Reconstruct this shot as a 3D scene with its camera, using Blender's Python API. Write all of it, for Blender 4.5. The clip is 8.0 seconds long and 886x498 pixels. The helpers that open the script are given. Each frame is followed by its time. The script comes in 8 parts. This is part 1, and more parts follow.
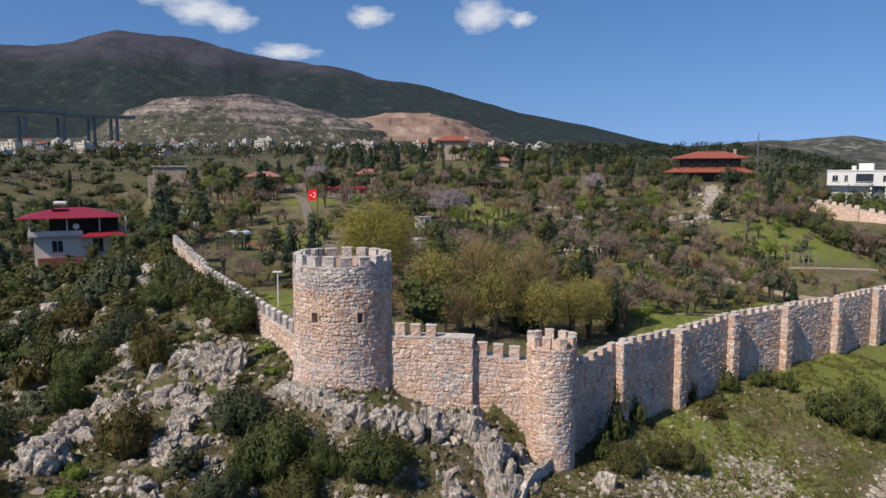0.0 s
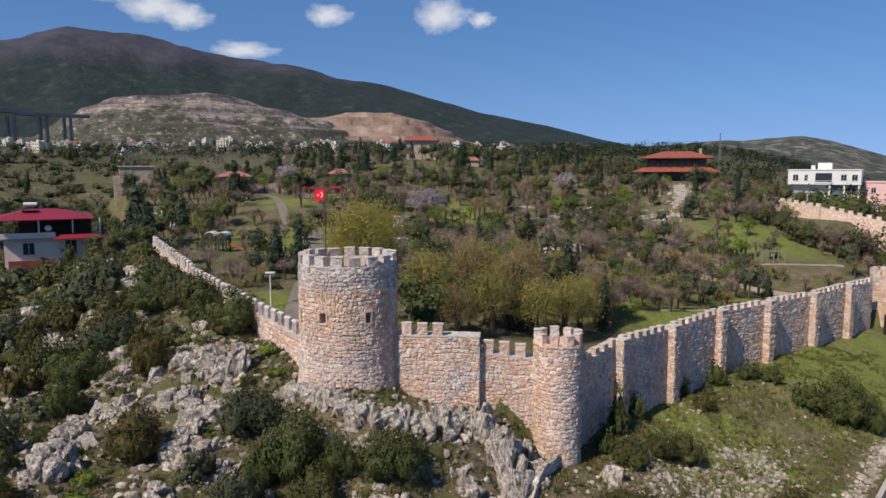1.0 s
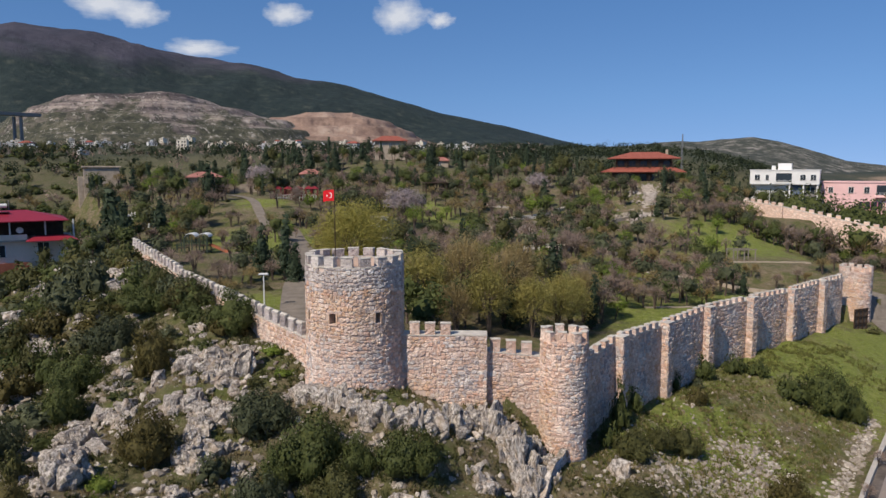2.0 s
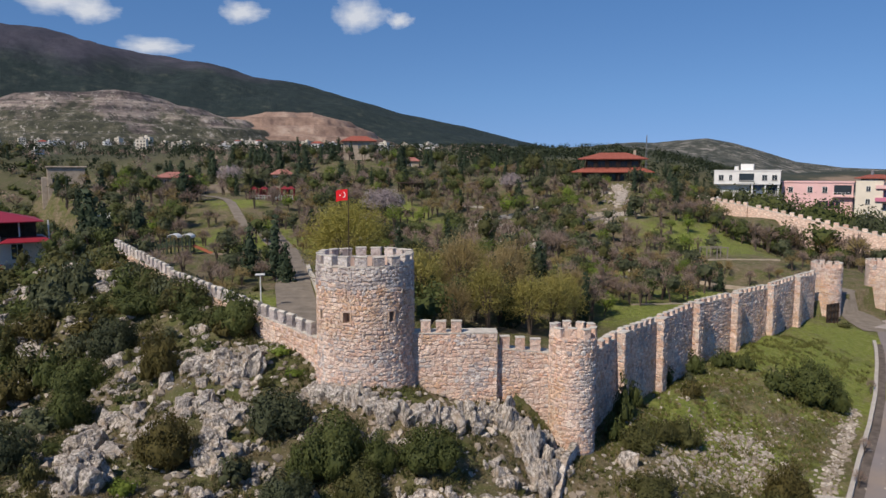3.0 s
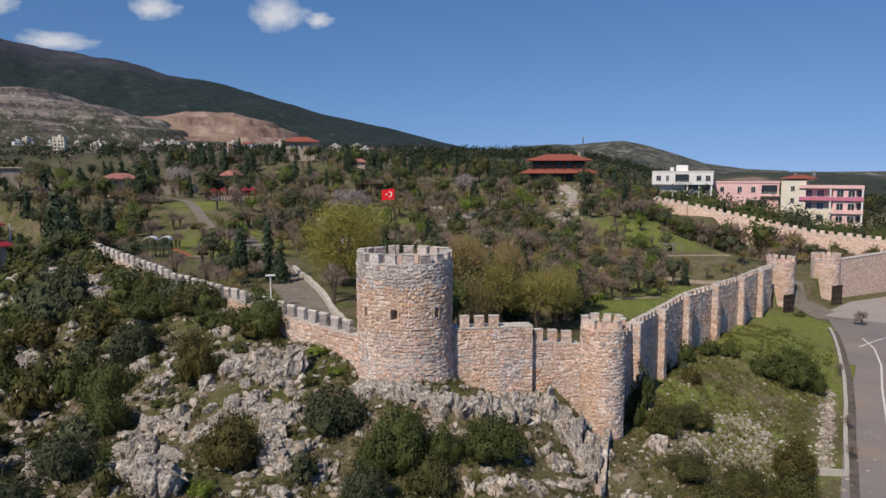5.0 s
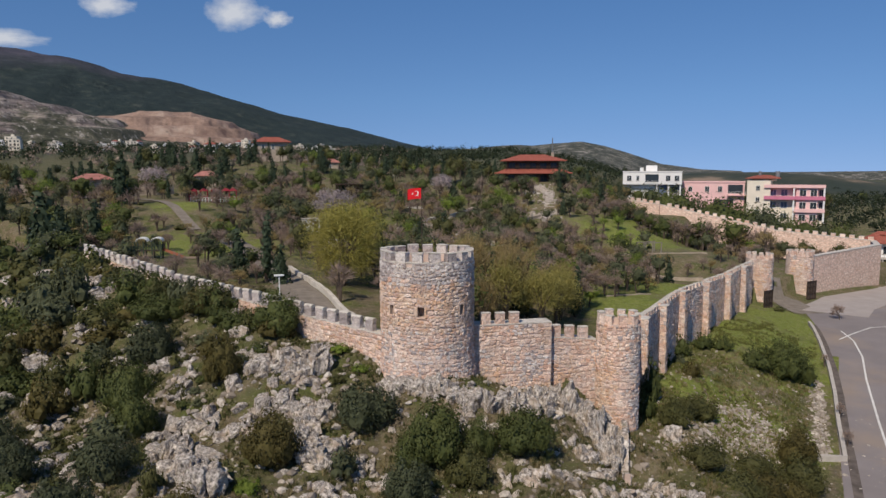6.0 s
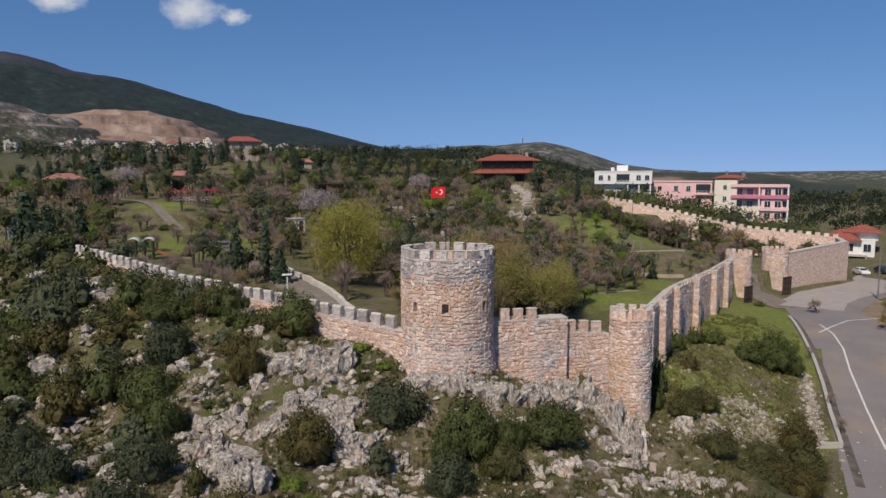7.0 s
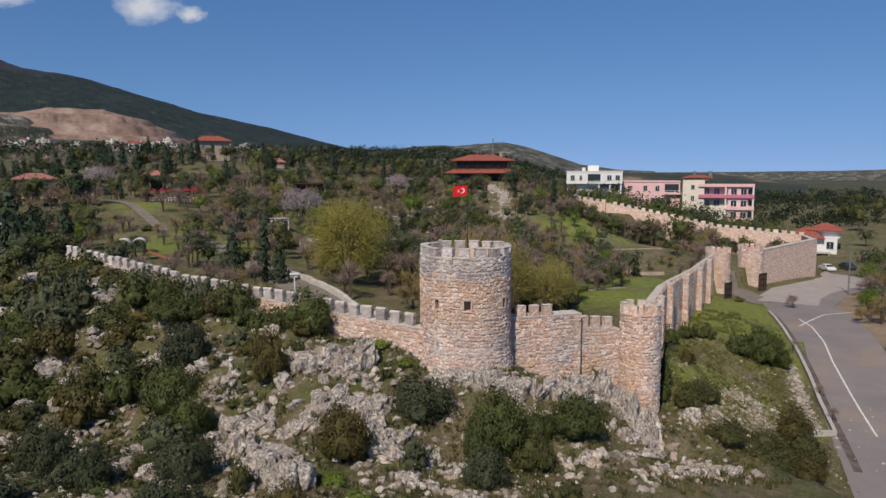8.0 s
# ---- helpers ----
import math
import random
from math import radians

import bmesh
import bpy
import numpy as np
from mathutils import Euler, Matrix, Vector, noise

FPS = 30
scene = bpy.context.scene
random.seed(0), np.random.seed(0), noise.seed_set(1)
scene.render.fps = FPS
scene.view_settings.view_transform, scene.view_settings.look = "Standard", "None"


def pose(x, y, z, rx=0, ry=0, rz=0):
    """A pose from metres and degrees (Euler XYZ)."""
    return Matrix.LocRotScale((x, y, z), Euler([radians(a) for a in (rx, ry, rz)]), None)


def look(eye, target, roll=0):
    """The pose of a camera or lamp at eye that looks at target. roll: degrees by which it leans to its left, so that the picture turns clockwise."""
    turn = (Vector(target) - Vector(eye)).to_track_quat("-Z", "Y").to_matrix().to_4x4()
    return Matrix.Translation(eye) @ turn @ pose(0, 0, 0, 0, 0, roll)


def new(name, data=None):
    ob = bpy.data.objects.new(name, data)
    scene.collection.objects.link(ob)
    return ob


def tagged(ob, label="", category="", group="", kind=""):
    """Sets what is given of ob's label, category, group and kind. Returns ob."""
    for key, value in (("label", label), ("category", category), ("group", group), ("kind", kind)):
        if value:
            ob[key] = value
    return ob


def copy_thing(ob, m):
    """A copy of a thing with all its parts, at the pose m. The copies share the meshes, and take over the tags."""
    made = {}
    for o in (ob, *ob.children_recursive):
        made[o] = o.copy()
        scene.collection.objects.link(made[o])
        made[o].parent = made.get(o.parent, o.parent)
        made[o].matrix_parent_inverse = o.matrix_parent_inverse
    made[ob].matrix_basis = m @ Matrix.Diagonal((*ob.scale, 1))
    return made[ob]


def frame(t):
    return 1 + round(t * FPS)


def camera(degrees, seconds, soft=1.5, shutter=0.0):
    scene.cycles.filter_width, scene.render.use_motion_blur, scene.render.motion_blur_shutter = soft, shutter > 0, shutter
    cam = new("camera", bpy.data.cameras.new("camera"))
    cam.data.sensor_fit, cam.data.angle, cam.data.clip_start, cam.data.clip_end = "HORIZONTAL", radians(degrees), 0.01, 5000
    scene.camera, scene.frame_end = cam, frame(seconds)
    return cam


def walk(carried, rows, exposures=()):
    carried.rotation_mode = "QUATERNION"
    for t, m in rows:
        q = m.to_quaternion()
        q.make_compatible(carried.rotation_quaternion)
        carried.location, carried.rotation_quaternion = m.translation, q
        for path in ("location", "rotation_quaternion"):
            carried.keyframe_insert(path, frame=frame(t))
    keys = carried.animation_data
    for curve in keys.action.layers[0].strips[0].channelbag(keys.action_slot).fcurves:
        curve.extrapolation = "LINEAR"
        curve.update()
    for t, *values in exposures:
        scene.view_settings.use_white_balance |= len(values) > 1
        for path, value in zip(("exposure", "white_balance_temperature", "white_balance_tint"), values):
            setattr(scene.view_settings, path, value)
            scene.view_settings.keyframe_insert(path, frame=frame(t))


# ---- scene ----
# ---------------------------------------------------------------- camera
cam = camera(64.70, 8.0, 1.5)
# seconds, x, y, z, yaw, pitch, roll
ROWS = [
    (0.0, 0.000, 0.000, 22.500, 0.000, -6.396, -0.049),
    (0.5, -1.421, -0.129, 22.501, -1.567, -6.398, -0.013),
    (1.0, -2.905, -0.210, 22.491, -3.205, -6.410, 0.019),
    (1.5, -4.410, -0.275, 22.493, -4.837, -6.409, 0.025),
    (2.0, -5.980, -0.350, 22.504, -6.485, -6.388, 0.030),
    (3.5, -11.150, -0.400, 22.437, -11.396, -6.331, 0.018),
    (4.0, -13.088, -0.311, 22.423, -12.982, -6.296, 0.043),
    (4.5, -15.089, -0.168, 22.390, -14.573, -6.268, 0.045),
    (6.0, -21.382, 0.538, 22.293, -19.445, -6.201, 0.097),
    (6.5, -23.419, 0.900, 22.261, -21.031, -6.197, 0.106),
    (7.0, -25.442, 1.310, 22.229, -22.646, -6.206, 0.106),
    (7.5, -27.435, 1.794, 22.196, -24.247, -6.193, 0.089),
    (8.0, -29.406, 2.339, 22.160, -25.873, -6.193, 0.093),
]
walk(cam, [(t, pose(x, y, z, 90 + pitch, roll, yaw)) for t, x, y, z, yaw, pitch, roll in ROWS],
     [(0.0, 0.25), (4.0, 0.08), (8.0, -0.02)])

# ---------------------------------------------------------------- sky, sun, exposure
SUN_AZ, SUN_EL = 228.0, 46.0                      # degrees clockwise from +y, degrees up
world = bpy.data.worlds.new("sky")
scene.world = world
world.use_nodes = True
wn = world.node_tree
sky = wn.nodes.new("ShaderNodeTexSky")
sky.sky_type, sky.sun_disc = "NISHITA", False
sky.sun_elevation, sky.sun_rotation = radians(SUN_EL), radians(SUN_AZ)
sky.air_density, sky.dust_density, sky.ozone_density, sky.altitude = 1.0, 0.0, 2.5, 3400
wn.nodes["Background"].inputs["Strength"].default_value = 0.111
tint = wn.nodes.new("ShaderNodeMix")
tint.data_type, tint.blend_type = "RGBA", "MULTIPLY"
tint.inputs[0].default_value = 1.0
# the thick air at the horizon is left out: this is a clear day seen from a height
way = wn.nodes.new("ShaderNodeTexCoord")
lift = wn.nodes.new("ShaderNodeVectorMath")
lift.operation = "ADD"
lift.inputs[1].default_value = (0, 0, 0.12)
unit = wn.nodes.new("ShaderNodeVectorMath")
unit.operation = "NORMALIZE"
wn.links.new(way.outputs["Generated"], lift.inputs[0])
wn.links.new(lift.outputs[0], unit.inputs[0])
wn.links.new(unit.outputs[0], sky.inputs["Vector"])
rise = wn.nodes.new("ShaderNodeSeparateXYZ")
haze = wn.nodes.new("ShaderNodeValToRGB")
haze.color_ramp.elements.new(0.5)
for el, (at, tone) in zip(haze.color_ramp.elements, ((0.0, (0.80, 0.79, 0.85)), (0.10, (0.78, 0.93, 1.01)), (0.26, (0.72, 1.0, 1.17)))):
    el.position, el.color = at, (*tone, 1)
wn.links.new(way.outputs["Generated"], rise.inputs[0])
wn.links.new(rise.outputs["Z"], haze.inputs["Fac"])
wn.links.new(haze.outputs["Color"], tint.inputs[7])
wn.links.new(sky.outputs[0], tint.inputs[6])
wn.links.new(tint.outputs[2], wn.nodes["Background"].inputs["Color"])

sun = new("sun", bpy.data.lights.new("sun", "SUN"))
sun.data.energy, sun.data.angle, sun.data.color = 4.2, radians(0.5), (1.0, 0.89, 0.745)
sa, se = radians(SUN_AZ), radians(SUN_EL)
SUN_DIR = Vector((math.sin(sa) * math.cos(se), math.cos(sa) * math.cos(se), math.sin(se)))
sun.matrix_world = look(tuple(SUN_DIR * 300), (0, 0, 0))

# ---------------------------------------------------------------- materials
class Net:
    """Small builder for node materials."""

    def __init__(self, name, rough=0.9):
        self.mat = bpy.data.materials.new(name)
        self.mat.use_nodes = True
        self.t = self.mat.node_tree
        self.b = self.t.nodes["Principled BSDF"]
        self.b.inputs["Roughness"].default_value = rough
        self.b.inputs["Specular IOR Level"].default_value = 0.25
        self.co = None

    def node(self, kind, **kw):
        n = self.t.nodes.new(kind)
        for k, v in kw.items():
            if k in n.inputs:
                self.put(n, k, v)
        return n

    def put(self, n, key, v):
        if isinstance(v, bpy.types.NodeSocket):
            self.t.links.new(v, n.inputs[key])
        else:
            n.inputs[key].default_value = v

    def pos(self):
        if self.co is None:
            self.co = self.t.nodes.new("ShaderNodeNewGeometry").outputs["Position"]
        return self.co

    def obj(self):
        return self.t.nodes.new("ShaderNodeTexCoord").outputs["Object"]

    def noise(self, scale, detail=4.0, rough=0.55, co=None, dist=0.0):
        n = self.node("ShaderNodeTexNoise", Scale=scale, Detail=detail, Roughness=rough, Distortion=dist)
        self.put(n, "Vector", co or self.pos())
        return n.outputs["Fac"]

    def voronoi(self, scale, co=None, feature="F1", out="Distance", rand=1.0):
        n = self.node("ShaderNodeTexVoronoi", Scale=scale, Randomness=rand)
        n.feature = feature
        self.put(n, "Vector", co or self.pos())
        return n.outputs[out]

    def ramp(self, fac, *stops):
        n = self.t.nodes.new("ShaderNodeValToRGB")
        self.put(n, "Fac", fac)
        e = n.color_ramp.elements
        while len(e) < len(stops):
            e.new(0.5)
        for el, (p, c) in zip(e, stops):
            el.position = p
            el.color = (*c, 1) if not isinstance(c, (int, float)) else (c, c, c, 1)
        return n.outputs["Color"]

    def mix(self, fac, a, b, how="MIX"):
        n = self.t.nodes.new("ShaderNodeMix")
        n.data_type, n.blend_type = "RGBA", how
        for key, v in ((0, fac), (6, a), (7, b)):
            if isinstance(v, bpy.types.NodeSocket):
                self.t.links.new(v, n.inputs[key])
            else:
                n.inputs[key].default_value = v if isinstance(v, (int, float)) else (*v, 1)
        return n.outputs[2]

    def math(self, op, a, b=0.0):
        n = self.t.nodes.new("ShaderNodeMath")
        n.operation = op
        self.put(n, 0, a)
        self.put(n, 1, b)
        return n.outputs[0]

    def rnd(self):
        """A random number for each object and each island of its mesh."""
        a = self.t.nodes.new("ShaderNodeObjectInfo").outputs["Random"]
        b = self.t.nodes.new("ShaderNodeNewGeometry").outputs["Random Per Island"]
        return self.math("FRACT", self.math("ADD", a, b))

    def xyz(self, co=None):
        n = self.t.nodes.new("ShaderNodeSeparateXYZ")
        self.put(n, 0, co or self.pos())
        return n.outputs

    def bump(self, height, strength=0.5, distance=0.05):
        n = self.node("ShaderNodeBump", Strength=strength, Distance=distance)
        self.put(n, "Height", height)
        self.t.links.new(n.outputs["Normal"], self.b.inputs["Normal"])

    def done(self, color, rough=None):
        self.put(self.b, "Base Color", color if isinstance(color, bpy.types.NodeSocket) else (*color, 1))
        if rough is not None:
            self.put(self.b, "Roughness", rough)
        return self.mat


def plain(name, color, rough=0.7, vary=0.12, scale=3.0, metal=0.0, bump=0.0):
    """A painted or plain surface with a little dirt and unevenness."""
    n = Net(name, rough)
    dark = tuple(c * (1 - 2 * vary) for c in color)
    light = tuple(min(1, c * (1 + vary)) for c in color)
    c = n.ramp(n.noise(scale, 6), (0.3, dark), (0.7, light))
    c = n.mix(n.noise(scale * 9, 3), c, tuple(x * (1 - vary) for x in color))
    n.b.inputs["Metallic"].default_value = metal
    if bump:
        n.bump(n.noise(scale * 14, 4), bump, 0.02)
    return n.done(c)


def stone_material(name, tones, joint=False, grain=1.0):
    """Rubble stone: each stone takes its own tone, with pits, lichen and stains."""
    n = Net(name, 0.92)
    k = len(tones)
    c = n.ramp(n.rnd(), *[((i + 0.5) / k, t) for i, t in enumerate(tones)])
    c = n.mix(n.ramp(n.noise(0.45, 5), (0.44, 0), (0.68, 0.4)), c, (0.33, 0.28, 0.265))
    far = n.t.nodes.new("ShaderNodeMapping")
    n.put(far, "Vector", n.pos())
    far.inputs["Location"].default_value = (31, 17, 5)
    c = n.mix(n.ramp(n.noise(0.8, 6, 0.65, far.outputs[0]), (0.48, 0), (0.68, 0.6)), c, (0.80, 0.72, 0.66))
    c = n.mix(n.ramp(n.noise(9.0, 5, 0.7), (0.35, 0.55), (0.52, 0)), c, (0.20, 0.155, 0.13))
    c = n.mix(n.ramp(n.noise(5.0, 3), (0.58, 0), (0.72, 0.6)), c, (0.74, 0.69, 0.63))
    n.bump(n.math("ADD", n.noise(14.0 * grain, 6, 0.7), n.math("MULTIPLY", n.voronoi(7.0 * grain), 0.7)), 0.9, 0.07)
    return n.done(c)


M = {}
M["stone"] = stone_material("wall_stone", [(0.653, 0.407, 0.302), (0.847, 0.622, 0.502), (0.530, 0.338, 0.260), (0.908, 0.730, 0.609), (0.734, 0.480, 0.367), (0.571, 0.402, 0.335), (0.877, 0.671, 0.558)])
M["stone_warm"] = stone_material("ochre_stone", [(0.612, 0.367, 0.233), (0.755, 0.519, 0.363), (0.479, 0.294, 0.195), (0.816, 0.627, 0.474), (0.643, 0.421, 0.284)])
M["stone_grey"] = stone_material("weathered_stone", [(0.46, 0.40, 0.39), (0.64, 0.57, 0.545), (0.30, 0.26, 0.26), (0.54, 0.475, 0.455), (0.80, 0.745, 0.71), (0.38, 0.33, 0.325)])
n = Net("mortar", 0.95)
c = n.ramp(n.noise(1.2, 6), (0.3, (0.42, 0.315, 0.26)), (0.7, (0.62, 0.49, 0.42)))
n.bump(n.noise(18, 5), 0.5, 0.03)
M["mortar"] = n.done(c)
n = Net("coping", 0.9)
c = n.ramp(n.noise(2.0, 6), (0.3, (0.40, 0.36, 0.32)), (0.7, (0.60, 0.56, 0.50)))
n.bump(n.noise(12, 5), 0.5, 0.03)
M["coping"] = n.done(c)

# bare karst limestone
n = Net("limestone", 0.9)
co = n.obj()
st = n.t.nodes.new("ShaderNodeMapping")
n.put(st, "Vector", co)
st.inputs["Scale"].default_value = (1.0, 1.0, 0.7)
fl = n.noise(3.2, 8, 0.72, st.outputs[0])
# near-black low end of the groove noise puts crevice shade into the colour
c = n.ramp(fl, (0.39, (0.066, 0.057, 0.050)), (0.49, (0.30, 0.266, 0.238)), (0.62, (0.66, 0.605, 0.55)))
c = n.mix(n.ramp(n.noise(0.9, 4, 0.5, co), (0.48, 0), (0.66, 0.6)), c, (0.43, 0.325, 0.235))
c = n.mix(n.ramp(n.noise(2.4, 6, 0.7, co), (0.56, 0), (0.66, 0.7)), c, (0.125, 0.125, 0.060))
tone = n.t.nodes.new("ShaderNodeObjectInfo").outputs["Random"]
c = n.mix(n.ramp(tone, (0.0, 0.30), (0.5, 0.0)), c, (0.26, 0.235, 0.215))
n.bump(n.math("ADD", fl, n.noise(9.0, 8, 0.75, co)), 0.6, 0.09)
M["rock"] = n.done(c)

# ground: grass, dry grass, earth and pebbles
n = Net("ground", 0.95)
g = n.ramp(n.noise(1.3, 6, 0.65), (0.3, (0.060, 0.072, 0.022)), (0.5, (0.105, 0.118, 0.034)), (0.7, (0.165, 0.150, 0.062)))
e = n.ramp(n.noise(2.3, 7, 0.65), (0.3, (0.115, 0.088, 0.055)), (0.5, (0.195, 0.150, 0.098)), (0.7, (0.32, 0.25, 0.18)))
c = n.mix(n.ramp(n.noise(0.33, 7, 0.7), (0.40, 0), (0.60, 0.92)), g, e)
lush = None
for x, y, r in ((26, 69, 10), (37, 78, 10), (60, 118, 15), (-20, 102, 14), (72, 108, 11), (30, 96, 9), (44, 106, 8), (12, 90, 7), (70, 126, 10), (18, 74, 7), (6, 132, 9), (-24, 128, 6), (38, 61, 15), (50, 69, 11), (20, 46, 9), (24, 90, 9), (-15, 64, 6)):
    d = n.t.nodes.new("ShaderNodeVectorMath")
    d.operation = "DISTANCE"
    flat = n.t.nodes.new("ShaderNodeCombineXYZ")
    n.put(flat, "X", n.xyz()["X"])
    n.put(flat, "Y", n.xyz()["Y"])
    n.t.links.new(flat.outputs[0], d.inputs[0])
    d.inputs[1].default_value = (x, y, 0)
    k = n.math("SUBTRACT", 1.0, n.math("DIVIDE", d.outputs["Value"], r))
    lush = k if lush is None else n.math("MAXIMUM", lush, k)
lush = n.math("ADD", lush, n.math("MULTIPLY", n.math("SUBTRACT", n.noise(0.42, 7, 0.75), 0.5), 2.6))
grass = n.ramp(n.noise(2.2, 6, 0.7), (0.3, (0.125, 0.150, 0.028)), (0.5, (0.195, 0.240, 0.044)), (0.68, (0.300, 0.290, 0.095)))
c = n.mix(n.ramp(lush, (-0.0, 0), (0.6, 0.95)), c, grass)
c = n.mix(n.ramp(n.noise(9.0, 4, 0.7), (0.36, 0.35), (0.52, 0)), c, (0.065, 0.060, 0.030))
c = n.mix(n.ramp(n.voronoi(4.0), (0.10, 0.7), (0.2, 0)), c, (0.40, 0.36, 0.31))
far = n.ramp(n.math("MULTIPLY", n.xyz()["Y"], 0.001), (0.19, 0), (0.30, 1))
f = n.ramp(n.noise(0.022, 8, 0.7), (0.35, (0.035, 0.045, 0.024)), (0.5, (0.065, 0.070, 0.038)), (0.6, (0.095, 0.090, 0.055)), (0.75, (0.060, 0.080, 0.036)))
c = n.mix(far, c, f)
n.bump(n.math("ADD", n.noise(5, 7, 0.75), n.math("MULTIPLY", n.noise(22, 3), 0.4)), 1.0, 0.2)
M["ground"] = n.done(c)
n = Net("hazed_mountain_forest", 0.95)
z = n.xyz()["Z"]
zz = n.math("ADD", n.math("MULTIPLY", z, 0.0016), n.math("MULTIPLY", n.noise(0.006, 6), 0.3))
# the bluish haze of distance is mixed into the forest and summit colours
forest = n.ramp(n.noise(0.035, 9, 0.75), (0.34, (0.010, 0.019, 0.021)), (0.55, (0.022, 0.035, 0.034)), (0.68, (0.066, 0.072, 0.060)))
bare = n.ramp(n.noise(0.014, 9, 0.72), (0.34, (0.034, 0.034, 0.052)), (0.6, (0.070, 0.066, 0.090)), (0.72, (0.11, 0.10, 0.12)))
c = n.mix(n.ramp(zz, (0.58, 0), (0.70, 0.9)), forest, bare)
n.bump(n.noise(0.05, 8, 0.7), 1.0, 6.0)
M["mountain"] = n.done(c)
n = Net("quarry_slope", 0.95)
st = n.t.nodes.new("ShaderNodeMapping")
n.put(st, "Vector", n.pos())
st.inputs["Scale"].default_value = (0.45, 0.45, 5.0)
rock = n.ramp(n.noise(0.016, 9, 0.75, st.outputs[0]), (0.40, (0.085, 0.070, 0.072)), (0.51, (0.22, 0.18, 0.165)), (0.64, (0.46, 0.39, 0.335)))
gr = n.ramp(n.noise(0.05, 8, 0.75), (0.38, (0.030, 0.036, 0.024)), (0.55, (0.090, 0.090, 0.060)), (0.68, (0.27, 0.235, 0.19)))
low = n.math("ADD", n.math("MULTIPLY", n.xyz()["Z"], -0.014), n.math("MULTIPLY", n.noise(0.011, 7, 0.65), 3.0))
c = n.mix(n.ramp(low, (0.02, 0), (0.30, 0.95)), rock, gr)
c = n.mix(n.ramp(n.noise(0.11, 6, 0.75), (0.52, 0), (0.60, 0.85)), c, (0.040, 0.044, 0.034))
c = n.mix(n.ramp(n.noise(0.15, 4, 0.7), (0.58, 0), (0.64, 0.6)), c, (0.50, 0.46, 0.42))
n.bump(n.noise(0.04, 8, 0.75), 1.0, 6.0)
M["quarry"] = n.done(c)
n = Net("red_quarry", 0.95)
c = n.ramp(n.noise(0.016, 9, 0.75), (0.36, (0.14, 0.09, 0.075)), (0.52, (0.29, 0.20, 0.155)), (0.68, (0.43, 0.345, 0.285)))
c = n.mix(n.ramp(n.noise(0.09, 6, 0.75), (0.60, 0), (0.68, 0.7)), c, (0.06, 0.058, 0.04))
n.bump(n.noise(0.03, 8, 0.7), 1.0, 5.0)
M["red_quarry"] = n.done(c)
n = Net("far_hill", 0.95)
c = n.ramp(n.noise(0.03, 9, 0.75), (0.34, (0.030, 0.038, 0.032)), (0.50, (0.068, 0.072, 0.058)), (0.62, (0.28, 0.255, 0.225)))
n.bump(n.noise(0.04, 8, 0.7), 1.0, 5.0)
M["hill"] = n.done(c)
n = Net("far_plain", 0.95)
c = n.ramp(n.noise(0.011, 7, 0.65), (0.40, (0.030, 0.040, 0.030)), (0.56, (0.060, 0.062, 0.044)), (0.64, (0.22, 0.165, 0.12)))
M["far_plain"] = n.done(c)

n = Net("asphalt", 0.85)
c = n.ramp(n.noise(0.25, 6, 0.6), (0.3, (0.165, 0.142, 0.142)), (0.7, (0.255, 0.225, 0.22)))
c = n.mix(n.noise(30, 3), c, (0.21, 0.185, 0.18))
c = n.mix(n.ramp(n.noise(0.11, 4), (0.55, 0), (0.7, 0.55)), c, (0.30, 0.23, 0.17))
n.bump(n.noise(40, 3), 0.3, 0.02)
M["asphalt"] = n.done(c)
M["concrete"] = plain("concrete", (0.46, 0.42, 0.38), 0.9, 0.15, 1.5, bump=0.3)
M["gravel"] = plain("gravel_path", (0.24, 0.205, 0.17), 0.95, 0.25, 1.2, bump=0.5)
M["gutter"] = plain("silted_gutter", (0.155, 0.128, 0.112), 0.95, 0.35, 1.4, bump=0.5)
M["white_line"] = plain("road_paint", (0.72, 0.70, 0.66), 0.7, 0.2, 2.0)
M["dirt"] = plain("bare_earth", (0.27, 0.205, 0.145), 0.95, 0.25, 0.6, bump=0.5)
M["apron"] = plain("pale_concrete", (0.38, 0.335, 0.31), 0.9, 0.12, 0.5, bump=0.2)
# rubble walls too far off to pick out stones
n = Net("far_rubble_wall", 0.92)
st = n.t.nodes.new("ShaderNodeMapping")
n.put(st, "Vector", n.pos())
st.inputs["Scale"].default_value = (1.0, 1.0, 1.7)
cell = n.node("ShaderNodeTexVoronoi", Scale=2.2)
n.put(cell, "Vector", st.outputs[0])
hue = n.t.nodes.new("ShaderNodeSeparateColor")
n.t.links.new(cell.outputs["Color"], hue.inputs[0])
c = n.ramp(hue.outputs[0], (0.0, (0.60, 0.41, 0.325)), (0.35, (0.78, 0.575, 0.465)), (0.7, (0.70, 0.515, 0.42)), (1.0, (0.85, 0.69, 0.585)))
c = n.mix(n.ramp(cell.outputs["Distance"], (0.36, 0), (0.62, 0.4)), c, (0.34, 0.245, 0.20))
n.bump(n.math("SUBTRACT", 1.0, cell.outputs["Distance"]), 0.5, 0.08)
M["far_stone"] = n.done(c)


# ---------------------------------------------------------------- helpers for building
def mesh_of(name, verts, faces, material, smooth=False):
    me = bpy.data.meshes.new(name)
    me.from_pydata([tuple(v) for v in verts], [], faces)
    me.materials.append(material)
    if smooth:
        me.polygons.foreach_set("use_smooth", [True] * len(me.polygons))
    me.update()
    return me


